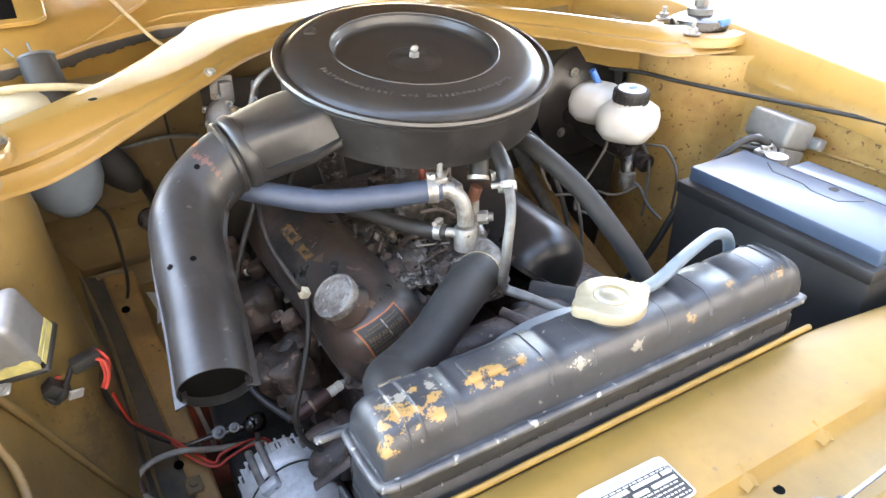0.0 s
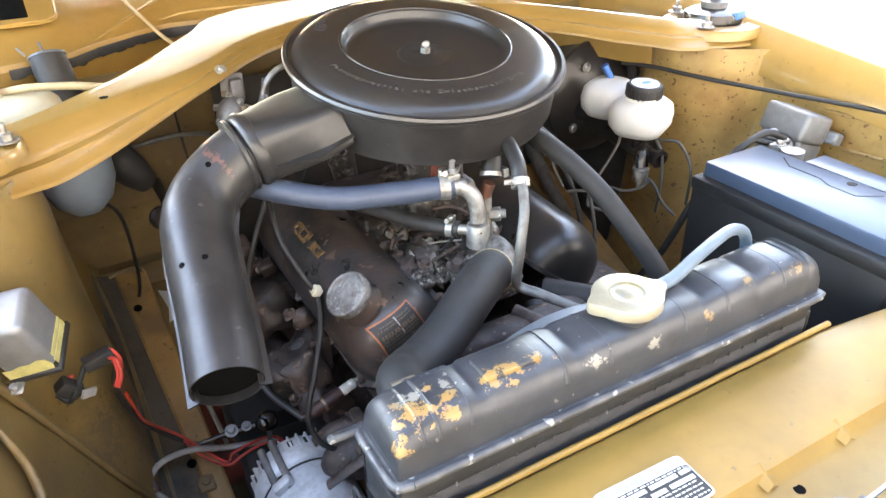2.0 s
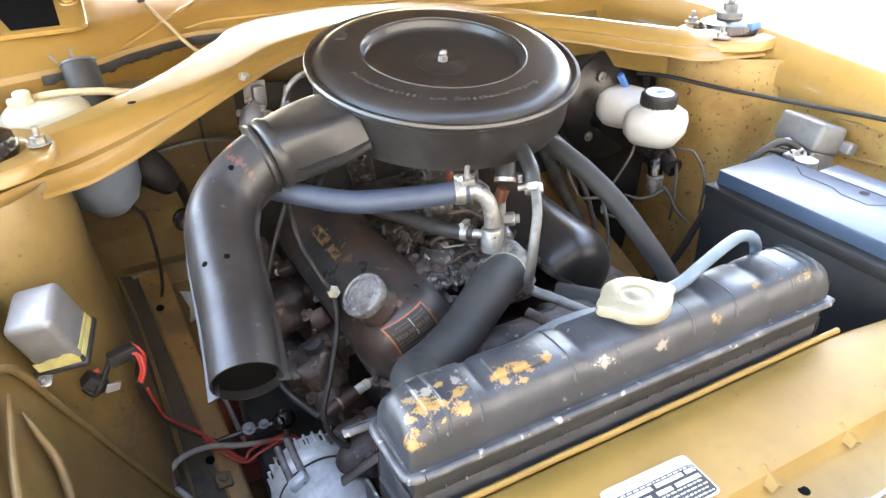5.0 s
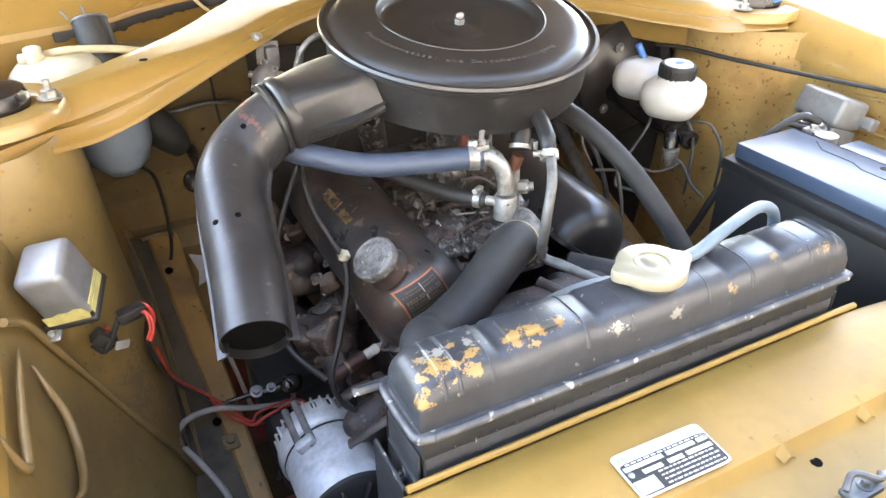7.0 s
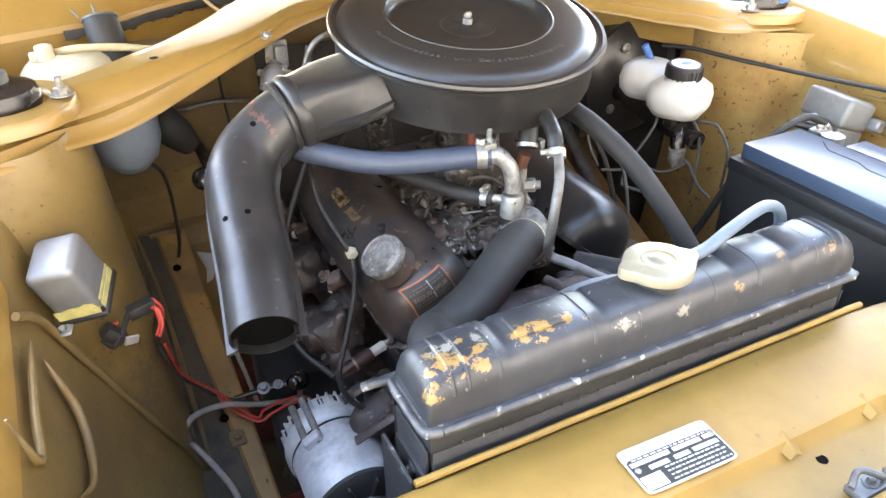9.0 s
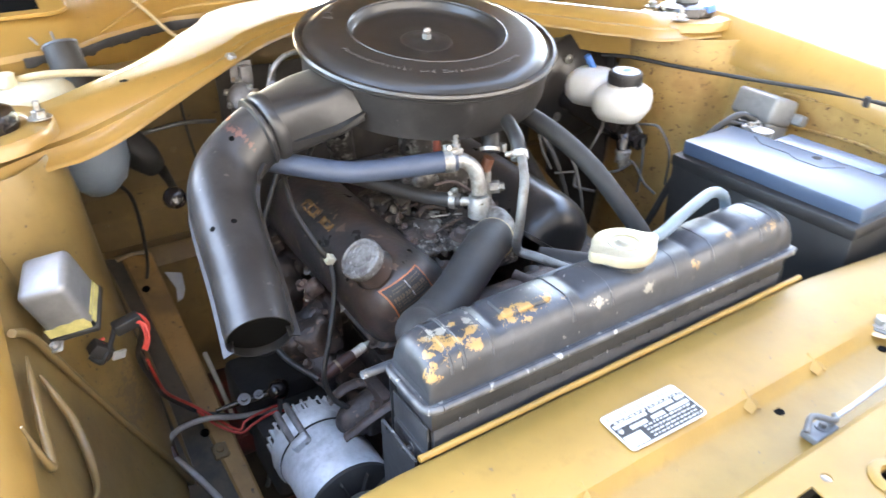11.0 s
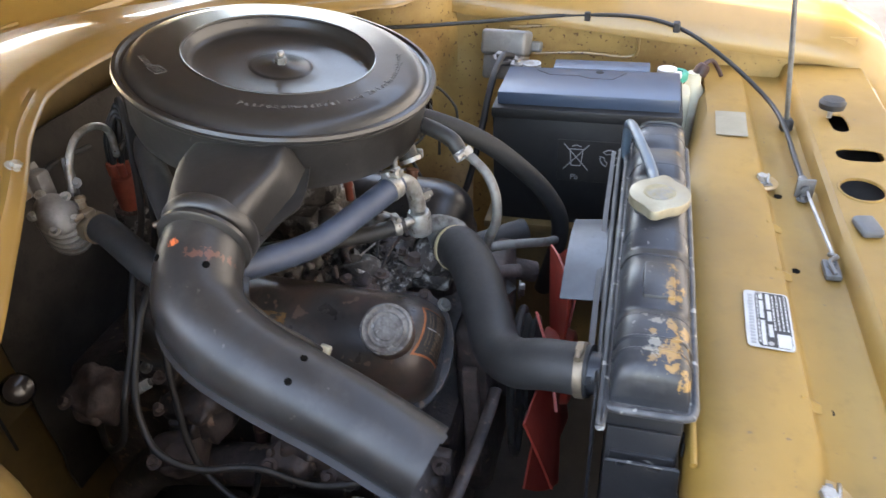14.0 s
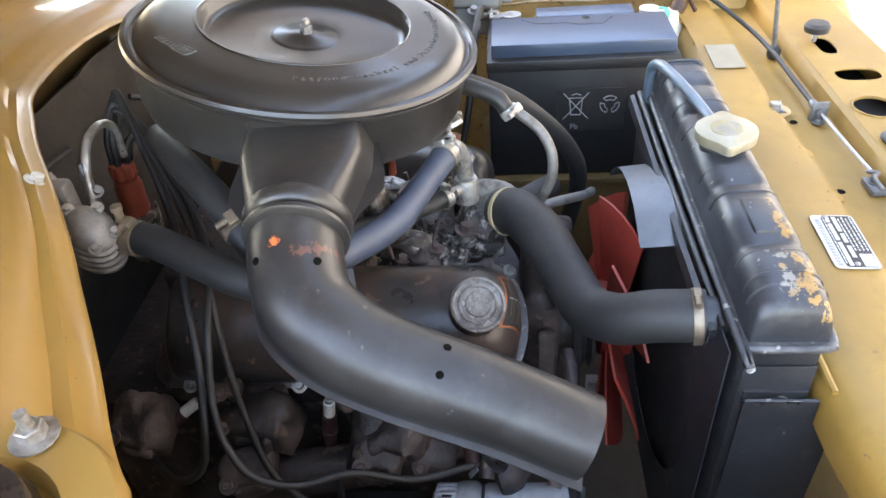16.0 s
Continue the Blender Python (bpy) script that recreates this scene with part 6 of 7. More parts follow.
for k in range(9):
    part("cooling_slot", box((0.0560, -0.0035, 0.006), (0.0604, 0.0035, 0.018), 0.001, 1, AM @ Matrix.Rotation(radians(70 + 22 * k), 4, "Z")), DARK, al)
rows = [[AM @ Vector((r_ * math.cos(radians(a)), r_ * math.sin(radians(a)), z)) for a in range(20, 171, 10)] for z, r_ in ((0.056, 0.0605), (0.060, 0.0630), (0.150, 0.0640), (0.154, 0.062))]
part("stator_band", sheet(rows, 0.0015), ALU_BRIGHT, al, "smooth pale metal band")
for a in (112, 128):
    part("through_bolt", tube([AM @ Vector((0.064 * math.cos(radians(a)), 0.064 * math.sin(radians(a)), -0.004)), AM @ Vector((0.066 * math.cos(radians(a)), 0.066 * math.sin(radians(a)), 0.075))], 0.0052, 10, 1), ALU_WORN, al)
part("end_frame", lathe([(0.050, 0.020), (0.0635, 0.024), (0.0650, 0.030), (0.0650, 0.046), (0.0620, 0.050), (0.058, 0.052)], 40, AM, False), ALU_BRIGHT, al)
for k in range(14):
    part("casting_rib", box((0.055, -0.0016, -0.002), (0.0622, 0.0016, 0.024), 0.0008, 1, AM @ Matrix.Rotation(radians(20 + 12 * k), 4, "Z")), ALU_BRIGHT, al)
part("seam_gap", lathe([(0.0615, 0.0525), (0.0618, 0.0545), (0.0615, 0.0565)], 40, AM, False), DARK, al)
part("bolt_lug", box((0.058, -0.014, 0.066), (0.074, 0.014, 0.082), 0.005, 2, AM @ Matrix.Rotation(radians(120), 4, "Z")), ALU_BRIGHT, al)
part("front_shield", lathe([(0.012, 0.150), (0.060, 0.152), (0.065, 0.156), (0.065, 0.162), (0.058, 0.168), (0.020, 0.170), (0, 0.170)], 40, AM), RUBBER, al, "black front fan disc")
for k in range(10):
    part("fan_vane", box((0.030, -0.0015, 0.168), (0.060, 0.0015, 0.176), 0.0006, 1, AM @ Matrix.Rotation(radians(36 * k), 4, "Z")), RUBBER, al)
part("pulley", lathe([(0.02, 0.172), (0.034, 0.174), (0.036, 0.178), (0.026, 0.184), (0.036, 0.190), (0.034, 0.194), (0.01, 0.196), (0, 0.196)], 28, AM), STEEL_DARK, al)
part("pivot_bracket", join(box((0.150, 0.660, 0.655), (0.188, 0.730, 0.700), 0.010, 3), tube([(0.120, 0.715, 0.700), (0.150, 0.712, 0.716), (0.185, 0.708, 0.712)], 0.009, 10, 4, squash=0.5)), RUST, al, "dark brown pivot bracket")
part("adjusting_strap", tube([(0.11, 0.640, 0.700), (0.16, 0.625, 0.735), (0.22, 0.615, 0.755), (0.27, 0.615, 0.75)], 0.008, 8, 5, squash=0.5), RUST, al)
part("earth_tag", box((-0.003, -0.001, 0.0), (0.003, 0.001, 0.022), 0.0006, 1, pose(0.128, 0.735, 0.692, 20, -20, 30)), ZINC, al)
sr = thing("steady_rod", "thin pale steel rod standing below the engine", "rod", (0.050, 1.039, 0.44))
part("rod", tube([(0.024, 1.029, 0.618), (0.037, 1.034, 0.54), (0.050, 1.039, 0.45)], 0.0040, 8, 3), WHITE_CERAMIC, sr)

rl_ = thing("shift_linkage", "oily steel linkage rod with a ball joint", "linkage", (0.05, 0.87, 0.63))
part("link_rod", tube([(0.000, 0.892, 0.606), (0.030, 0.889, 0.608), (0.055, 0.884, 0.610), (0.088, 0.878, 0.613)], [0.0035, 0.0045, 0.0055, 0.0065], 12, 4), GLOSS_BLACK, rl_)
part("ball_joint", join(blob((0.098, 0.877, 0.615), (0.017, 0.016, 0.017), 2, 0.08, 3), lathe([(0.009, 0), (0.009, 0.008), (0.006, 0.010), (0, 0.010)], 14, frame_at((0.088, 0.866, 0.622), (-0.6, -0.5, 0.6)))), GLOSS_BLACK, rl_, "glossy black ball joint boot")
part("link_bolt", join(hexbolt((0.044, 0.884, 0.615), (-0.1, -0.5, 0.8), 0.0058, 0.007), hexbolt((0.066, 0.880, 0.617), (-0.1, -0.5, 0.8), 0.0045, 0.005)), STEEL_DARK, rl_)
part("grey_bracket", sheet([[(0.016, 1.21, 0.690), (0.043, 1.199, 0.685)], [(0.024, 1.175, 0.672), (0.038, 1.170, 0.668)], [(0.017, 1.146, 0.661), (0.029, 1.15, 0.663)]], 0.003), FOIL, rl_)
part("drop_rod", tube([(0.098, 0.877, 0.605), (0.09, 0.88, 0.54), (0.05, 0.87, 0.43)], 0.004, 8, 3), STEEL_DARK, rl_)

# ---- left apron: regulator and loom ----
rg = thing("voltage_regulator", "dull grey regulator box with a yellow label on the apron", "regulator", (-0.15, 0.81, 0.87))
RG = frame_at((-0.1386, 0.8064, 0.8956), (-0.267, -0.222, 0.938), (0.927, -0.327, 0.186))
part("cover", box((-0.0262, -0.031, 0.003), (0.0262, 0.031, 0.076), 0.009, 4, RG), ALU_COVER, rg, smooth=50)
part("yellow_band", join(box((0.0255, -0.027, 0.004), (0.0268, 0.027, 0.013), 0.0005, 1, RG), box((0.0255, -0.025, 0.0145), (0.0268, 0.026, 0.020), 0.0005, 1, RG)), YELLOW, rg, "yellowed paper band")
lab_ = [(-0.0255, 0.0), (0.022, 0.0), (0.024, 0.008), (0.020, 0.017), (0.012, 0.019), (0.004, 0.0155), (-0.006, 0.017), (-0.016, 0.014), (-0.0255, 0.015)]
part("paper_label", plate(lab_, (), 0.0008, RG @ Matrix(((1, 0, 0, 0), (0, 0, -1, -0.0312), (0, 1, 0, 0.003), (0, 0, 0, 1)))), YELLOW, rg, "torn yellow paper label")
part("base_plate", box((-0.028, -0.033, -0.006), (0.028, 0.033, 0.003), 0.002, 1, RG), RUBBER, rg)
part("mounting_lug", join(box((-0.030, -0.047, -0.006), (-0.014, -0.030, -0.002), 0.002, 1, RG), hexbolt(RG @ Vector((-0.022, -0.040, -0.002)), (-0.267, -0.222, 0.938), 0.0045)), ZINC, rg)
part("mounting_bracket", box((-0.075, -0.024, -0.016), (0.020, 0.024, -0.006), 0.003, 1, RG), GOLD_DULL_DARK, rg)
wl = thing("wiring_loom", "black loom with bright red wires and connectors", "wiring", (-0.11, 0.80, 0.6))
part("connector", box((-0.017, -0.009, -0.008), (0.017, 0.009, 0.008), 0.003, 2, pose(-0.089, 0.831, 0.846, 0, -8, 8)), RUBBER, wl)
part("connector", box((-0.014, -0.009, -0.009), (0.014, 0.009, 0.009), 0.003, 2, pose(-0.126, 0.815, 0.830, 10, 50, 10)), RUBBER, wl)
part("connector_tab", box((-0.009, -0.002, -0.006), (0.009, 0.002, 0.006), 0.001, 1, pose(-0.108, 0.808, 0.820, 10, 20, 30)), GREY_WIRE, wl)
part("loose_lead", tube([(-0.104, 0.828, 0.846), (-0.112, 0.818, 0.836), (-0.122, 0.806, 0.826), (-0.130, 0.806, 0.818), (-0.140, 0.815, 0.826)], 0.0034, 8, 5), CABLE, wl)
part("loom", tube([(-0.075, 0.831, 0.846), (-0.072, 0.832, 0.836), (-0.079, 0.850, 0.800), (-0.083, 0.887, 0.755), (-0.079, 0.890, 0.722), (-0.071, 0.905, 0.686), (-0.060, 0.935, 0.634), (-0.017, 0.94, 0.576), (0.05, 0.906, 0.561), (0.092, 0.896, 0.555), (0.13, 0.87, 0.54)], [0.0035, 0.0035, 0.0038, 0.0038, 0.0036, 0.0034, 0.003, 0.0028, 0.0025, 0.0025], 12, 6), RUBBER, wl)
for pts in ([(-0.080, 0.831, 0.852), (-0.073, 0.832, 0.853), (-0.066, 0.828, 0.840), (-0.068, 0.826, 0.826)], [(-0.080, 0.828, 0.850), (-0.074, 0.824, 0.846), (-0.073, 0.815, 0.828), (-0.080, 0.812, 0.814)], [(-0.078, 0.825, 0.848), (-0.070, 0.822, 0.842), (-0.070, 0.814, 0.826), (-0.077, 0.810, 0.812)],
            [(-0.118, 0.823, 0.840), (-0.126, 0.822, 0.838), (-0.134, 0.820, 0.833)], [(-0.120, 0.818, 0.836), (-0.128, 0.815, 0.834), (-0.135, 0.815, 0.828)],
            [(-0.074, 0.885, 0.745), (-0.066, 0.900, 0.686), (-0.054, 0.935, 0.634), (-0.020, 0.943, 0.585), (0.024, 0.887, 0.560), (0.039, 0.890, 0.566), (0.066, 0.890, 0.571), (0.097, 0.886, 0.574), (0.114, 0.874, 0.564), (0.092, 0.855, 0.551)],
            [(-0.020, 0.940, 0.580), (0.000, 0.905, 0.566), (0.028, 0.880, 0.556), (0.052, 0.882, 0.562), (0.090, 0.880, 0.570), (0.125, 0.868, 0.560)]):
    part("red_wire", tube(pts, 0.0022, 8, 6), RED_WIRE, wl, "red wire")
part("grey_sleeve", tube([(0.11, 0.89, 0.56), (0.033, 0.905, 0.568), (-0.012, 0.916, 0.578), (-0.053, 0.909, 0.585), (-0.076, 0.885, 0.589), (-0.079, 0.867, 0.581), (-0.062, 0.849, 0.555), (-0.045, 0.820, 0.532), (-0.034, 0.788, 0.517), (-0.03, 0.72, 0.49)], 0.0046, 10, 6), GREY_WIRE, wl)
part("sleeve_joint", tube([(-0.0775, 0.876, 0.586), (-0.075, 0.862, 0.575)], 0.0058, 10, 1), BOOT, wl)

# ---- bulkhead pipes and clutter ----
bk = thing("bulkhead_lines", "thin pipes and wires clipped along the firewall", "pipes", (0.05, 1.29, 0.70))
part("pipe", tube([(-0.02, 1.320, 0.905), (0.05, 1.322, 0.915), (0.12, 1.318, 0.922), (0.17, 1.270, 0.93)], 0.0042, 8, 5), STEEL_DARK, bk)
part("pipe", tube([(0.128, 1.335, 0.99), (0.130, 1.333, 0.90), (0.134, 1.300, 0.80), (0.134, 1.296, 0.62)], 0.0024, 8, 5), RUBBER, bk)
part("wire", tube([(0.20, 1.28, 0.98), (0.26, 1.25, 0.96), (0.33, 1.24, 0.985), (0.42, 1.25, 0.97)], 0.0045, 8, 5), RUBBER, bk)
part("wire", tube([(0.55, 1.22, 0.98), (0.64, 1.18, 0.93), (0.70, 1.12, 0.90), (0.76, 1.10, 0.86)], 0.0045, 8, 5), RUBBER, bk)
part("wire", tube([(0.60, 1.10, 0.96), (0.66, 1.02, 0.93), (0.69, 0.95, 0.87), (0.70, 0.90, 0.78), (0.68, 0.86, 0.70)], 0.0050, 8, 5), RUBBER, bk)
part("wire", tube([(0.58, 1.0, 0.99), (0.62, 0.93, 0.96), (0.655, 0.86, 0.90), (0.66, 0.82, 0.82), (0.65, 0.80, 0.74)], 0.0032, 8, 5), PIPE_DARK, bk)
for p in ((0.02, 1.3435, 0.955), (0.10, 1.3435, 0.865), (-0.05, 1.308, 0.76), (0.09, 1.308, 0.62)):
    part("screw", hexbolt(p, (0, -1, 0), 0.0035, 0.003), GOLD_DULL_DARK, bk)
sg = thing("steering_column", "dark steering shaft and box below the brake servo", "steering shaft", (0.80, 0.90, 0.50))
part("shaft", tube([(0.86, 1.28, 0.76), (0.82, 1.05, 0.64), (0.79, 0.86, 0.54)], 0.014, 14, 3), STEEL_DARK, sg)
part("steering_box", box((0.75, 0.76, 0.44), (0.84, 0.88, 0.55), 0.018, 3), RUST, sg)


# ---- right side: brake servo, reservoir, solenoid, cable ----
sv = thing("brake_servo", "black round brake servo on the bulkhead", "brake servo", (0.925, 1.15, 0.78))
part("drum", lathe([(0.112, 0.10), (0.114, 0.04), (0.119, 0.032), (0.119, 0.024), (0.112, 0.018), (0.085, 0.0), (0.05, -0.012), (0, -0.014)], 48, pose(0.925, 1.115, 0.895, -90, 0, 0)), COVER_BLACK, sv)
for k in range(4):
    part("servo_bolt", hexbolt((0.925 + 0.09 * math.cos(k * 1.5 + 2.2), 1.112, 0.895 + 0.09 * math.sin(k * 1.5 + 2.2)), (0, -1, 0), 0.006), ZINC, sv)
mc = thing("brake_master_cylinder", "black brake master cylinder with two milky white reservoirs", "master cylinder", (0.83, 0.95, 0.86))
part("cylinder", join(tube([(0.865, 1.10, 0.885), (0.840, 0.98, 0.885), (0.826, 0.875, 0.885)], 0.022, 18, 3), box((0.80, 0.89, 0.885), (0.85, 0.94, 0.915), 0.006), box((0.82, 0.97, 0.885), (0.865, 1.01, 0.915), 0.006), tube([(0.826, 0.885, 0.885), (0.822, 0.850, 0.881)], 0.0135, 16, 1), lathe([(0.0165, -0.004), (0.0165, 0.003), (0.010, 0.005), (0.010, 0.0), (0, 0.0)], 18, frame_at((0.822, 0.850, 0.881), (-0.1, -1, -0.1)))), GLOSS_BLACK, mc)
def tank(cx, cy, cz, rows, pw, turn):
    """A blown plastic tank: rounded square rings, each half-width and height."""
    return loft([[(cx + x, cy + y, cz + z) for x, y in ring2(0, 0, w, w * 0.94, 32, radians(turn), pw)] for w, z in rows])


part("reservoir", tank(0.823, 0.905, 0.918, ((0.020, -0.012), (0.042, -0.004), (0.0535, 0.012), (0.0555, 0.030), (0.052, 0.044), (0.040, 0.053), (0.030, 0.055), (0.030, 0.060)), 2.9, 30), WHITE_PLASTIC, mc, "milky plastic reservoir", smooth=60)
part("reservoir", tank(0.826, 0.992, 0.926, ((0.018, -0.012), (0.036, -0.006), (0.047, 0.008), (0.049, 0.026), (0.045, 0.044), (0.034, 0.054), (0.015, 0.057)), 2.7, 20), WHITE_PLASTIC, mc, "milky plastic reservoir", smooth=60)
CP = pose(0.823, 0.905, 0.975, 4, 0, 0)
cp = part("reservoir_cap", lathe([(0.0285, 0), (0.0300, 0.002), (0.0300, 0.021), (0.0275, 0.0245), (0.0245, 0.025), (0.0240, 0.0240), (0, 0.0240)], 36, CP), RUBBER, mc, "black ribbed cap with a pale disc")
part("cap_disc", lathe([(0.0235, 0.0240), (0.0235, 0.0252), (0, 0.0252)], 28, CP), CAP_DISC, cp)
part("cap_mark", plate(ring2(0.002, 0, 0.010, 0.006), (), 0.0006, CP @ pose(0, 0, 0.0260)), BLUE_MARK, cp)
for k in range(24):
    part("cap_rib", box((0.0295, -0.0015, 0.003), (0.0312, 0.0015, 0.020), 0, 1, CP @ Matrix.Rotation(2 * math.pi * k / 24, 4, "Z")), RUBBER, cp)
part("blue_plug", tube([(0.838, 1.000, 0.975), (0.822, 1.006, 1.006)], 0.0065, 10, 1), BLUE_MARK, mc)
for pts in ([(0.835, 0.875, 0.905), (0.843, 0.852, 0.909), (0.853, 0.837, 0.906), (0.857, 0.815, 0.881), (0.853, 0.803, 0.856), (0.86, 0.81, 0.80)], [(0.832, 0.880, 0.915), (0.829, 0.850, 0.885), (0.814, 0.831, 0.833), (0.81, 0.83, 0.79)], [(0.790, 0.915, 0.908), (0.776, 0.907, 0.893), (0.747, 0.910, 0.850), (0.73, 0.92, 0.82)],
            [(0.800, 0.860, 0.850), (0.808, 0.843, 0.842), (0.812, 0.819, 0.813), (0.822, 0.798, 0.795)], [(0.755, 0.890, 0.829), (0.770, 0.870, 0.826), (0.788, 0.857, 0.831), (0.808, 0.848, 0.845)], [(0.674, 0.960, 0.893), (0.672, 0.944, 0.865), (0.678, 0.925, 0.835)]):
    part("brake_pipe", tube(pts, 0.0026, 8, 6), PIPE_DARK, mc)
part("hooked_pipe", tube([(0.680, 0.917, 0.829), (0.706, 0.897, 0.832), (0.709, 0.892, 0.829), (0.703, 0.887, 0.811), (0.706, 0.880, 0.807), (0.727, 0.858, 0.802)], 0.0028, 8, 3), PIPE_DARK, mc)
part("switch", join(lathe([(0.0135, 0), (0.0135, 0.016), (0.0145, 0.017), (0.0145, 0.024), (0.009, 0.026)], 20, pose(0.797, 0.864, 0.842)), lathe([(0.007, -0.012), (0.007, 0.0)], 10, pose(0.797, 0.864, 0.842))), ZINC, mc)
part("switch_body", tube([(0.797, 0.864, 0.866), (0.800, 0.872, 0.885), (0.812, 0.885, 0.890)], 0.012, 14, 3), GLOSS_BLACK, mc)

so = thing("solenoid_box", "grey metal cut-out box mounted above the battery", "relay box", (1.0, 0.735, 0.90))
SO = pose(1.0, 0.735, 0.946, 0, 18, -6)
part("cover", box((-0.028, -0.045, -0.024), (0.034, 0.045, 0.024), 0.008, 3, SO), GREY_BOX, so)
part("bracket", join(box((-0.02, -0.040, -0.070), (0.04, 0.040, -0.022), 0.004, 1, SO), box((0.03, -0.062, -0.015), (0.05, -0.040, 0.005), 0.003, 1, SO)), GREY_BOX, so)
for p in ((0.955, 0.712, 0.925), (0.962, 0.742, 0.930)):
    part("stud_nut", hexbolt(p, (-0.3, -0.1, 1), 0.007, 0.009), ZINC, so)
bc = thing("battery_cable", "thick black battery cable beside the battery", "cable", (0.80, 0.76, 0.72))
part("cable", tube([(0.955, 0.715, 0.935), (0.92, 0.73, 0.945), (0.85, 0.738, 0.91), (0.80, 0.745, 0.85), (0.77, 0.765, 0.76), (0.75, 0.79, 0.70)], 0.0062, 12, 6), CABLE, bc)
part("cable", tube([(0.93, 0.715, 0.93), (0.89, 0.735, 0.935), (0.83, 0.742, 0.89), (0.785, 0.755, 0.80)], 0.0045, 10, 6), CABLE, bc)

ca = thing("hood_release_cable", "long black sheathed cable clipped along the apron", "cable", (1.03, 0.55, 0.88))
part("sheath", tube([(0.905, 1.05, 0.985), (0.925, 0.99, 0.990), (0.962, 0.90, 0.985), (1.015, 0.77, 0.982), (1.045, 0.66, 0.985), (1.052, 0.596, 0.987), (1.045, 0.52, 0.990), (1.020, 0.455, 0.990), (0.985, 0.395, 0.978), (0.935, 0.325, 0.945), (0.875, 0.262, 0.905), (0.80, 0.243, 0.893), (0.70, 0.240, 0.891), (0.62, 0.238, 0.890)], 0.0038, 12, 6), CABLE, ca)
part("wire", tube([(0.62, 0.238, 0.890), (0.52, 0.232, 0.888), (0.43, 0.228, 0.890)], 0.0022, 8, 4), STEEL, ca)
part("end_bracket", join(box((0.600, 0.226, 0.877), (0.604, 0.250, 0.905), 0.001), hexbolt((0.592, 0.240, 0.878), (0, 0, 1), 0.005), tube([(0.63, 0.238, 0.890), (0.595, 0.238, 0.890)], 0.0062, 10, 1)), STEEL_DARK, ca)
part("latch_clip", join(box((0.405, 0.222, 0.876), (0.44, 0.240, 0.884), 0.002), tube([(0.40, 0.232, 0.890), (0.415, 0.238, 0.897), (0.432, 0.226, 0.893), (0.445, 0.232, 0.888)], 0.003, 8, 4), hexbolt((0.425, 0.231, 0.884), (0, 0, 1), 0.004)), STEEL_DARK, ca)
for p in ((1.054, 0.585, 0.985), (1.0, 0.42, 0.985)):
    part("cable_clip", box((-0.008, -0.006, -0.009), (0.010, 0.006, 0.009), 0.002, 1, pose(*p)), RUBBER, ca)

# green-capped filler in the front corner
gr = thing("washer_filler", "white filler neck with a bright green cap", "filler", (0.922, 0.405, 0.88))
part("neck", join(lathe([(0.022, -0.20), (0.022, -0.02), (0.014, -0.01), (0.012, 0.012)], 20, pose(0.958, 0.380, 0.905)), tube([(0.922, 0.413, 0.895), (0.922, 0.413, 0.918)], 0.013, 16, 1), box((0.90, 0.385, 0.70), (0.955, 0.44, 0.897), 0.008)), IVORY, gr)
part("cap", lathe([(0.019, 0), (0.0205, 0.002), (0.0205, 0.012), (0.018, 0.015), (0.011, 0.015), (0.010, 0.011), (0, 0.011)], 28, pose(0.922, 0.413, 0.916)), GREEN, gr, "bright green screw cap")
part("brown_plug", join(lathe([(0.013, 0), (0.013, 0.012), (0.009, 0.02), (0, 0.021)], 16, pose(0.962, 0.372, 0.912, 25, 10, 0)), tube([(0.965, 0.37, 0.925), (0.985, 0.35, 0.93), (0.99, 0.33, 0.90)], 0.004, 8, 4)), BOOT, gr)

# strut tops
for s, cx, cz in ((1, 1.045, 1.066), (-1, -0.185, 1.084)):
    st = thing("strut_mount", "black rubber strut top with a blue paint mark", "strut mount", (cx, 0.975, cz), "strut mounts")
    part("rubber_ring", lathe([(0.052, -0.012), (0.054, 0.0), (0.050, 0.012), (0.036, 0.018), (0.022, 0.020)], 36, pose(cx, 0.975, cz)), GLOSS_BLACK, st)
    part("centre_nut", join(lathe([(0.024, 0.018), (0.024, 0.030), (0.018, 0.032)], 24, pose(cx, 0.975, cz)), lathe([(0.013, 0.030), (0.013, 0.045), (0.008, 0.046), (0.008, 0.058), (0, 0.058)], 6, pose(cx, 0.975, cz))), STEEL_DARK, st)
    if s > 0:
        part("paint_mark", box((-0.014, -0.0545, -0.006), (0.022, -0.040, 0.009), 0.004, 2, pose(cx, 0.975, cz, -10, 0, 15)), BLUE_MARK, st)
    for a in (-20, 100, 215) if s > 0 else (-12, 110, 230):
        p = (cx + 0.076 * math.cos(radians(a)), 0.975 + 0.076 * math.sin(radians(a)), cz)
        part("stud", join(hexbolt((p[0], p[1], cz - 0.001), (0, 0, 1), 0.0085, 0.009), tube([p, (p[0], p[1], cz + 0.020)], 0.004, 10, 1)), ZINC, st)

# ---- behind the cowl ----
wb = thing("washer_bottle", "yellowed white plastic washer bottle behind the cowl", "washer bottle", (-0.10, 1.33, 0.986))
part("bottle", blob((-0.102, 1.295, 1.018), (0.070, 0.058, 0.034), 2, 0.12, 3), IVORY, wb)
part("spout", join(lathe([(0.014, 0), (0.013, 0.02), (0.010, 0.022)], 16, pose(-0.132, 1.280, 1.044)), box((-0.155, 1.272, 1.044), (-0.118, 1.29, 1.056), 0.003)), IVORY, wb)
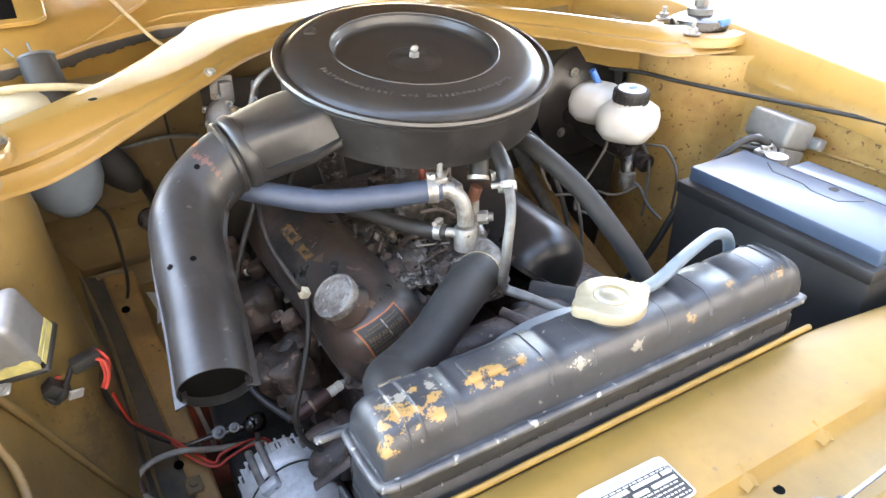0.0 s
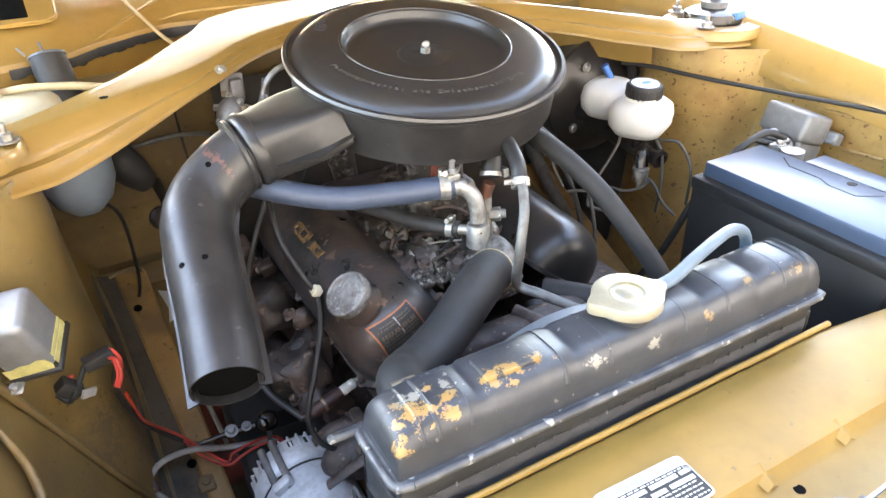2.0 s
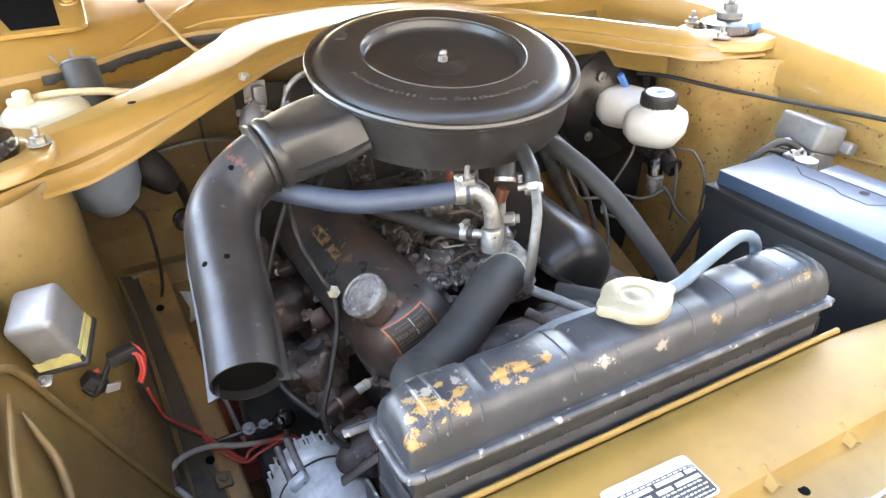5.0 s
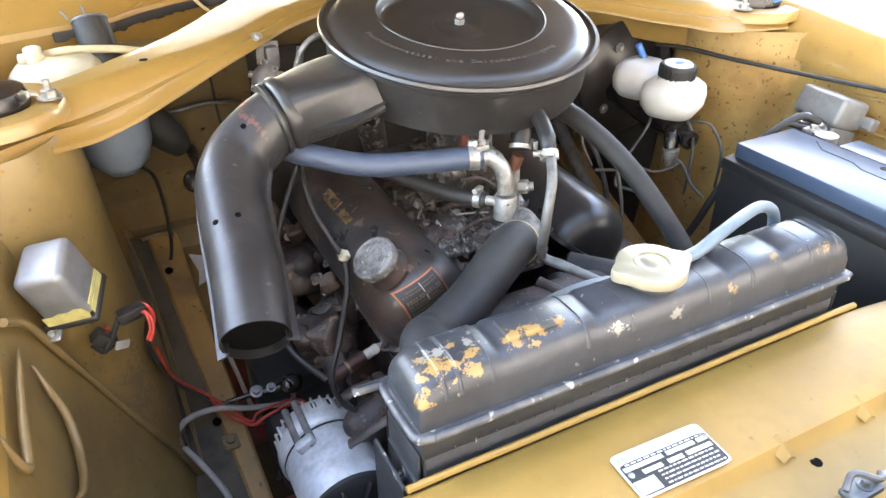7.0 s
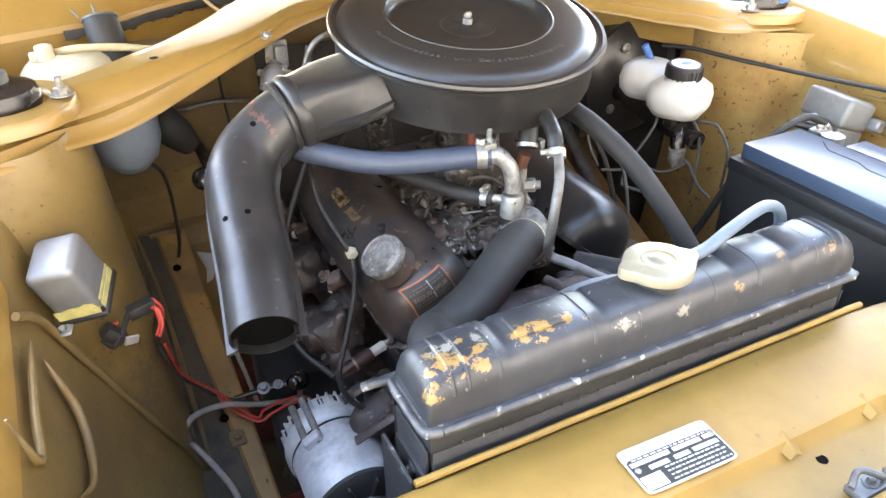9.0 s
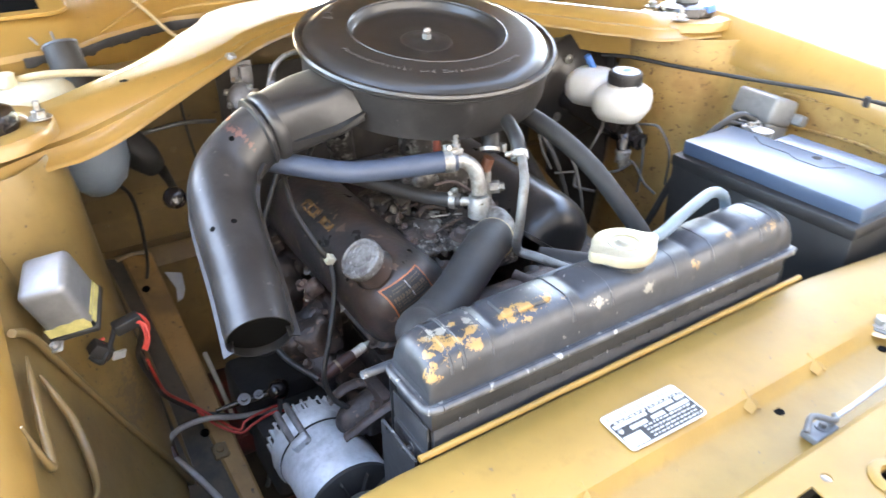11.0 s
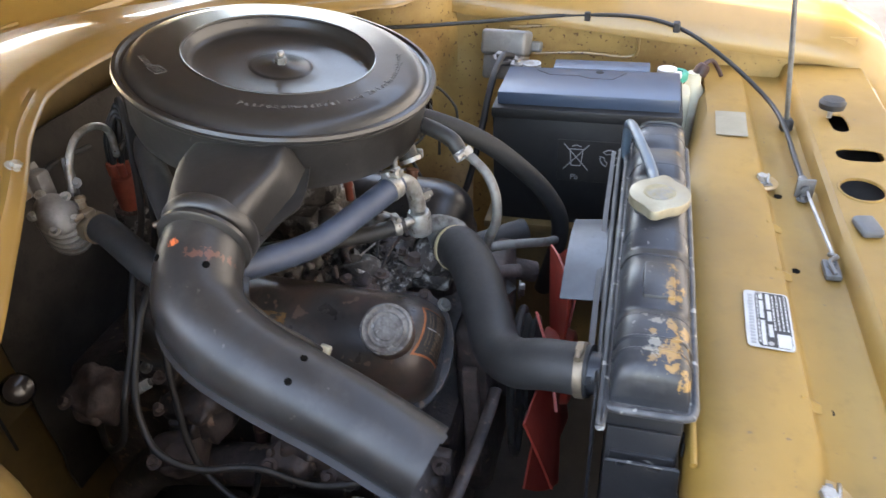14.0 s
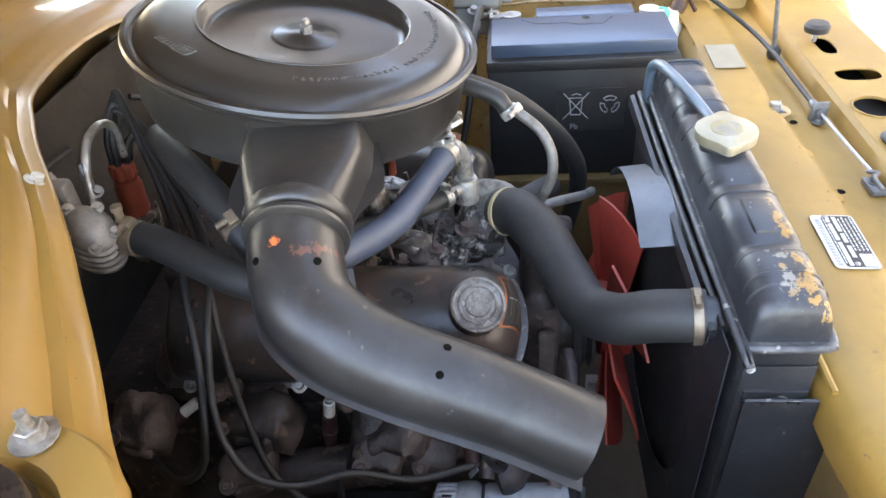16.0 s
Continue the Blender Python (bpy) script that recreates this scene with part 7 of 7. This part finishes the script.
part("washer_tube", tube([(-0.12, 1.29, 1.05), (-0.08, 1.265, 1.058), (-0.02, 1.245, 1.056), (0.04, 1.235, 1.046), (0.10, 1.255, 1.04)], 0.006, 10, 6), PALE_BEIGE, wb)
bo = thing("rubber_drain_boot", "black rubber boot under the scuttle", "rubber boot", (-0.04, 1.42, 0.986))
part("boot", tube([(-0.042, 1.330, 1.084), (-0.040, 1.318, 1.062), (-0.034, 1.300, 1.02), (-0.03, 1.290, 0.987)], [0.0265, 0.028, 0.028, 0.026], 22, 5), RUBBER, bo)
part("boot_ring", lathe([(0.0262, -0.002), (0.0282, -0.001), (0.0282, 0.002), (0.0262, 0.0025)], 28, frame_at((-0.042, 1.330, 1.084), (-0.05, 0.5, 0.86)), False), SHEATH, bo, "thin grey clamp ring")
for dx, lean in ((-0.030, -35), (-0.004, -8)):
    part("boot_tab", box((-0.0018, -0.001, 0.0), (0.0018, 0.001, 0.017), 0.0006, 1, pose(-0.042 + dx, 1.338 + 0.010 * (dx > -0.02), 1.088, -20, lean, 0)), SHEATH, bo)
sw = thing("scuttle_wire", "beige wire running over the scuttle", "wire", (0.12, 1.49, 1.04))
part("wire", tube([(0.100, 1.582, 1.124), (0.108, 1.545, 1.122), (0.118, 1.505, 1.108), (0.134, 1.472, 1.088), (0.150, 1.455, 1.066), (0.172, 1.440, 1.045), (0.200, 1.425, 1.025)], 0.0034, 8, 6), PALE_BEIGE, sw)
part("grommet", lathe([(0.004, 0), (0.0075, 0.001), (0.0075, 0.003), (0.004, 0.004)], 18, frame_at((0.100, 1.582, 1.1255), (0, -0.25, 1)), False), RUBBER, sw)
fc = thing("fluid_container", "blue-grey translucent container below the cowl", "container", (-0.045, 1.15, 0.88))
part("container", lathe([(0.0, -0.055), (0.022, -0.05), (0.042, -0.030), (0.052, 0.0), (0.052, 0.05), (0.045, 0.06), (0, 0.06)], 30, pose(-0.052, 1.15, 0.945)), BLUE_PLASTIC, fc)
part("drain_tube", tube([(-0.03, 1.16, 0.90), (-0.01, 1.18, 0.86), (-0.005, 1.20, 0.78), (-0.01, 1.22, 0.70), (-0.03, 1.23, 0.64)], 0.0032, 8, 6), CABLE, fc)
el = thing("rubber_elbow", "black rubber elbow on the bulkhead", "rubber elbow", (0.03, 1.25, 0.87))
part("elbow", tube([(0.0, 1.28, 0.95), (0.012, 1.24, 0.93), (0.03, 1.235, 0.905), (0.045, 1.245, 0.88)], [0.026, 0.03, 0.028, 0.02], 18, 5), RUBBER, el)
gk = thing("bulkhead_plug", "glossy black rubber plug on a stalk before the firewall", "plug", (0.041, 1.09, 0.868))
part("plug", lathe([(0.012, -0.012), (0.0165, -0.008), (0.0180, 0.0), (0.0180, 0.007), (0.0150, 0.014), (0.008, 0.0175), (0, 0.018)], 28, frame_at((0.043, 1.092, 0.880), (-0.35, -0.75, 0.55))), GLOSS_BLACK, gk)
part("stalk", tube([(0.047, 1.100, 0.874), (0.058, 1.16, 0.850), (0.066, 1.24, 0.842), (0.068, 1.318, 0.842)], [0.008, 0.007, 0.007, 0.010], 14, 5), RUBBER, gk)

# ---- on the front panel ----
vp = thing("type_plate", "white and black riveted type plate on the front panel", "plate", (0.293, 0.319, 0.896))
VP = frame_at((0.2925, 0.3185, 0.8968), (0, -0.02, 1), (1, -0.03, 0))
part("plate", plate(ring2(0, 0, 0.0475, 0.0235, 64, 0.0, 14.0), (), 0.0008, VP @ pose(0, 0, 0.0008)), LABEL_WHITE, vp)
part("black_field", plate([(x, y * 0.78 - 0.0047) for x, y in ring2(0, 0, 0.0455, 0.0215, 64, 0.0, 14.0)], (), 0.0004, VP @ pose(0, 0, 0.0013)), LABEL_BLACK, vp)
rnd = random.Random(5)
for k in range(16):
    x = -0.043 + 0.0053 * k
    part("heading_bar", box((x, 0.0145, 0.0008), (x + 0.0034, 0.0195, 0.0014), 0, 1, VP), PRINT, vp)
for j, (y0_, y1_) in enumerate(((0.004, 0.0082), (-0.0035, 0.0008))):
    for x0_, x1_ in (((-0.044, -0.004), (0.0, 0.030), (0.033, 0.044)) if j == 0 else ((-0.030, -0.010), (-0.004, 0.012), (0.016, 0.043))):
        part("white_field", box((x0_, y0_, 0.001), (x1_, y1_, 0.0017), 0, 1, VP), LABEL_WHITE, vp)
for j in range(5):
    y0_ = 0.0095 if j == 0 else -0.0068 - 0.0042 * (j - 1)
    x = -0.040 if j == 0 else -0.018
    while x < 0.041:
        w = rnd.uniform(0.002, 0.006)
        part("print_bar", box((x, y0_, 0.001), (min(x + w, 0.043), y0_ + 0.0014, 0.0016), 0, 1, VP), LABEL_WHITE, vp)
        x += w + 0.0016
part("white_field", box((-0.045, -0.0205, 0.001), (-0.024, -0.007, 0.0017), 0, 1, VP), LABEL_WHITE, vp)
for x, y in ((-0.041, 0.0), (0.043, 0.008)):
    part("rivet", lathe([(0.003, 0), (0.0028, 0.001), (0.0015, 0.0018), (0, 0.002)], 12, VP @ pose(x, y, 0.0012)), ZINC, vp)
pl = thing("blank_plate", "plain grey foil plate on the front panel", "plate", (0.772, 0.314, 0.896))
part("foil", plate([(-0.046, -0.024), (0.046, -0.024), (0.046, 0.024), (-0.046, 0.024)], (), 0.0008, pose(0.790, 0.325, 0.8978, 0, 0, -2)), FOIL_DULL, pl)
for x in (0.077, 0.628):
    ct = thing("panel_fastener", "zinc bolt and clip in a recess of the front panel", "fastener", (x, 0.292, 0.882), "panel fasteners")
    part("clip_plate", box((-0.016, -0.012, 0.0), (0.016, 0.012, 0.002), 0.001, 1, pose(x, 0.292, 0.883, 4, 0, 15)), STEEL_DARK, ct)
    part("bolt", hexbolt((x, 0.292, 0.885), (0, -0.1, 1), 0.0075, 0.008), ZINC, ct)
    part("recess", lathe([(0.024, 0.0), (0.020, 0.0012), (0.0, 0.0014)], 24, pose(x, 0.292, 0.8815)), GOLD_RUSTY, ct)
    part("spring_tongue", tube([(x - 0.012, 0.285, 0.886), (x + 0.004, 0.283, 0.892), (x + 0.018, 0.279, 0.884)], 0.0018, 6, 4), ZINC, ct)
# rubber stops and rings on the latch strip
rr = thing("pressed_ring", "pressed gold ring round a hole in the latch strip", "ring", (0.398, 0.152, 0.904))
part("ring", lathe([(0.0125, 0), (0.021, 0), (0.022, 0.0015), (0.019, 0.004), (0.0135, 0.004), (0.0125, 0.0)], 30, pose(0.398, 0.152, 0.9036), False), GOLD_FRONT, rr)
for x, y, w in ((0.455, 0.150, 0.014),):
    rb = thing("rubber_button", "grey rubber button on the latch strip", "rubber stop", (x, y, 0.904))
    part("button", lathe([(w, 0), (w, 0.005), (w * 0.6, 0.008), (0, 0.008)], 24, pose(x, y, 0.9035)), RUBBER_PALE, rb)
rk = thing("rubber_block", "grey rubber block on the latch strip", "rubber stop", (0.482, 0.185, 0.904))
part("block", box((-0.02, -0.013, 0), (0.02, 0.013, 0.012), 0.005, 3, pose(0.482, 0.187, 0.9035, 0, 0, 10)), RUBBER_PALE, rk)
hs = thing("hood_stop", "black rubber hood stop on a threaded stud", "hood stop", (0.82, 0.176, 0.904))
part("stud", tube([(0.82, 0.176, 0.9035), (0.82, 0.176, 0.92)], 0.004, 10, 1), STEEL, hs)
part("buffer", lathe([(0.012, 0), (0.019, 0.003), (0.020, 0.012), (0.016, 0.017), (0, 0.018)], 26, pose(0.82, 0.176, 0.918)), RUBBER, hs)

# ---- far surroundings ----
# unseen building added at the right to shape reflections in lid and paint
fw = thing("reflection_wall", "unseen white wall with windows and dark roof, added for reflections", "wall", (9.0, -4.0, 0), kind="structure")
part("wall_face", box((9.0, -14, 0), (9.3, 3.4, 4.9), 0.01), WALL, fw)
part("upper_cladding", box((8.96, -14, 3.1), (9.0, 2.4, 4.9), 0.005), ROOF, fw, "dark upper band added to dim the lid's reflection")
part("roof", sheet([[(8.5, y, 4.75), (11.0, y, 6.9), (13.5, y, 9.2)] for y in (-14.4, -5, 3.6)], 0.1), ROOF, fw, "dark brown roof sheet added to block sky reflections")
for k in range(7):
    w_ = part("window", box((8.97, -11.4 + 1.9 * k, 0.9), (9.0, -10.4 + 1.9 * k, 2.8), 0.005), WINDOW, fw)
    part("window_frame", box((8.95, -10.94 + 1.9 * k, 0.9), (8.972, -10.86 + 1.9 * k, 2.8), 0.003), WALL, w_)
# unseen wall and overhang added to hold low sky light off the bay
gw = thing("sky_block_wall", "unseen grey wall before the car, added to block low sky light", "wall", (0, -3.0, 0), kind="structure")
part("front_wall", box((-6.4, -3.3, 0), (9.3, -3.0, 4.4), 0.01), PLASTER, gw)
part("eave", box((-6.4, -3.0, 4.25), (9.3, -1.7, 4.4), 0.01), ROOF, gw, "dark overhang added to block more sky")
hp = thing("hinge_plate", "pale painted hood hinge plate on the scuttle with a dark slot", "hinge plate", (-0.08, 1.49, 1.12))
HP = pose(-0.080, 1.490, 1.1475, 13.5, 0, 0)
edge = [(-0.085, -0.100), (0.046, -0.100), (0.060, -0.096), (0.069, -0.086), (0.072, -0.070), (0.080, 0.09), (-0.085, 0.09)]
part("plate", plate(edge, [[(-0.062, -0.075), (0.029, -0.075), (0.029, 0.080), (-0.062, 0.080)]], 0.003, HP), GOLD, hp)
part("plate_bead", tube([HP @ Vector((x - 0.003, y + 0.004, 0.001)) for x, y in edge[:6]], 0.0022, 8, 3), GOLD, hp)
part("washer", lathe([(0.004, 0), (0.0155, 0), (0.0150, 0.0016), (0.004, 0.002)], 26, HP @ pose(0.052, 0.013, 0.001)), GOLD, hp)
part("hinge_bolt", hexbolt(HP @ Vector((0.052, 0.013, 0.003)), (0, -0.23, 1), 0.0095, 0.006), GOLD, hp)
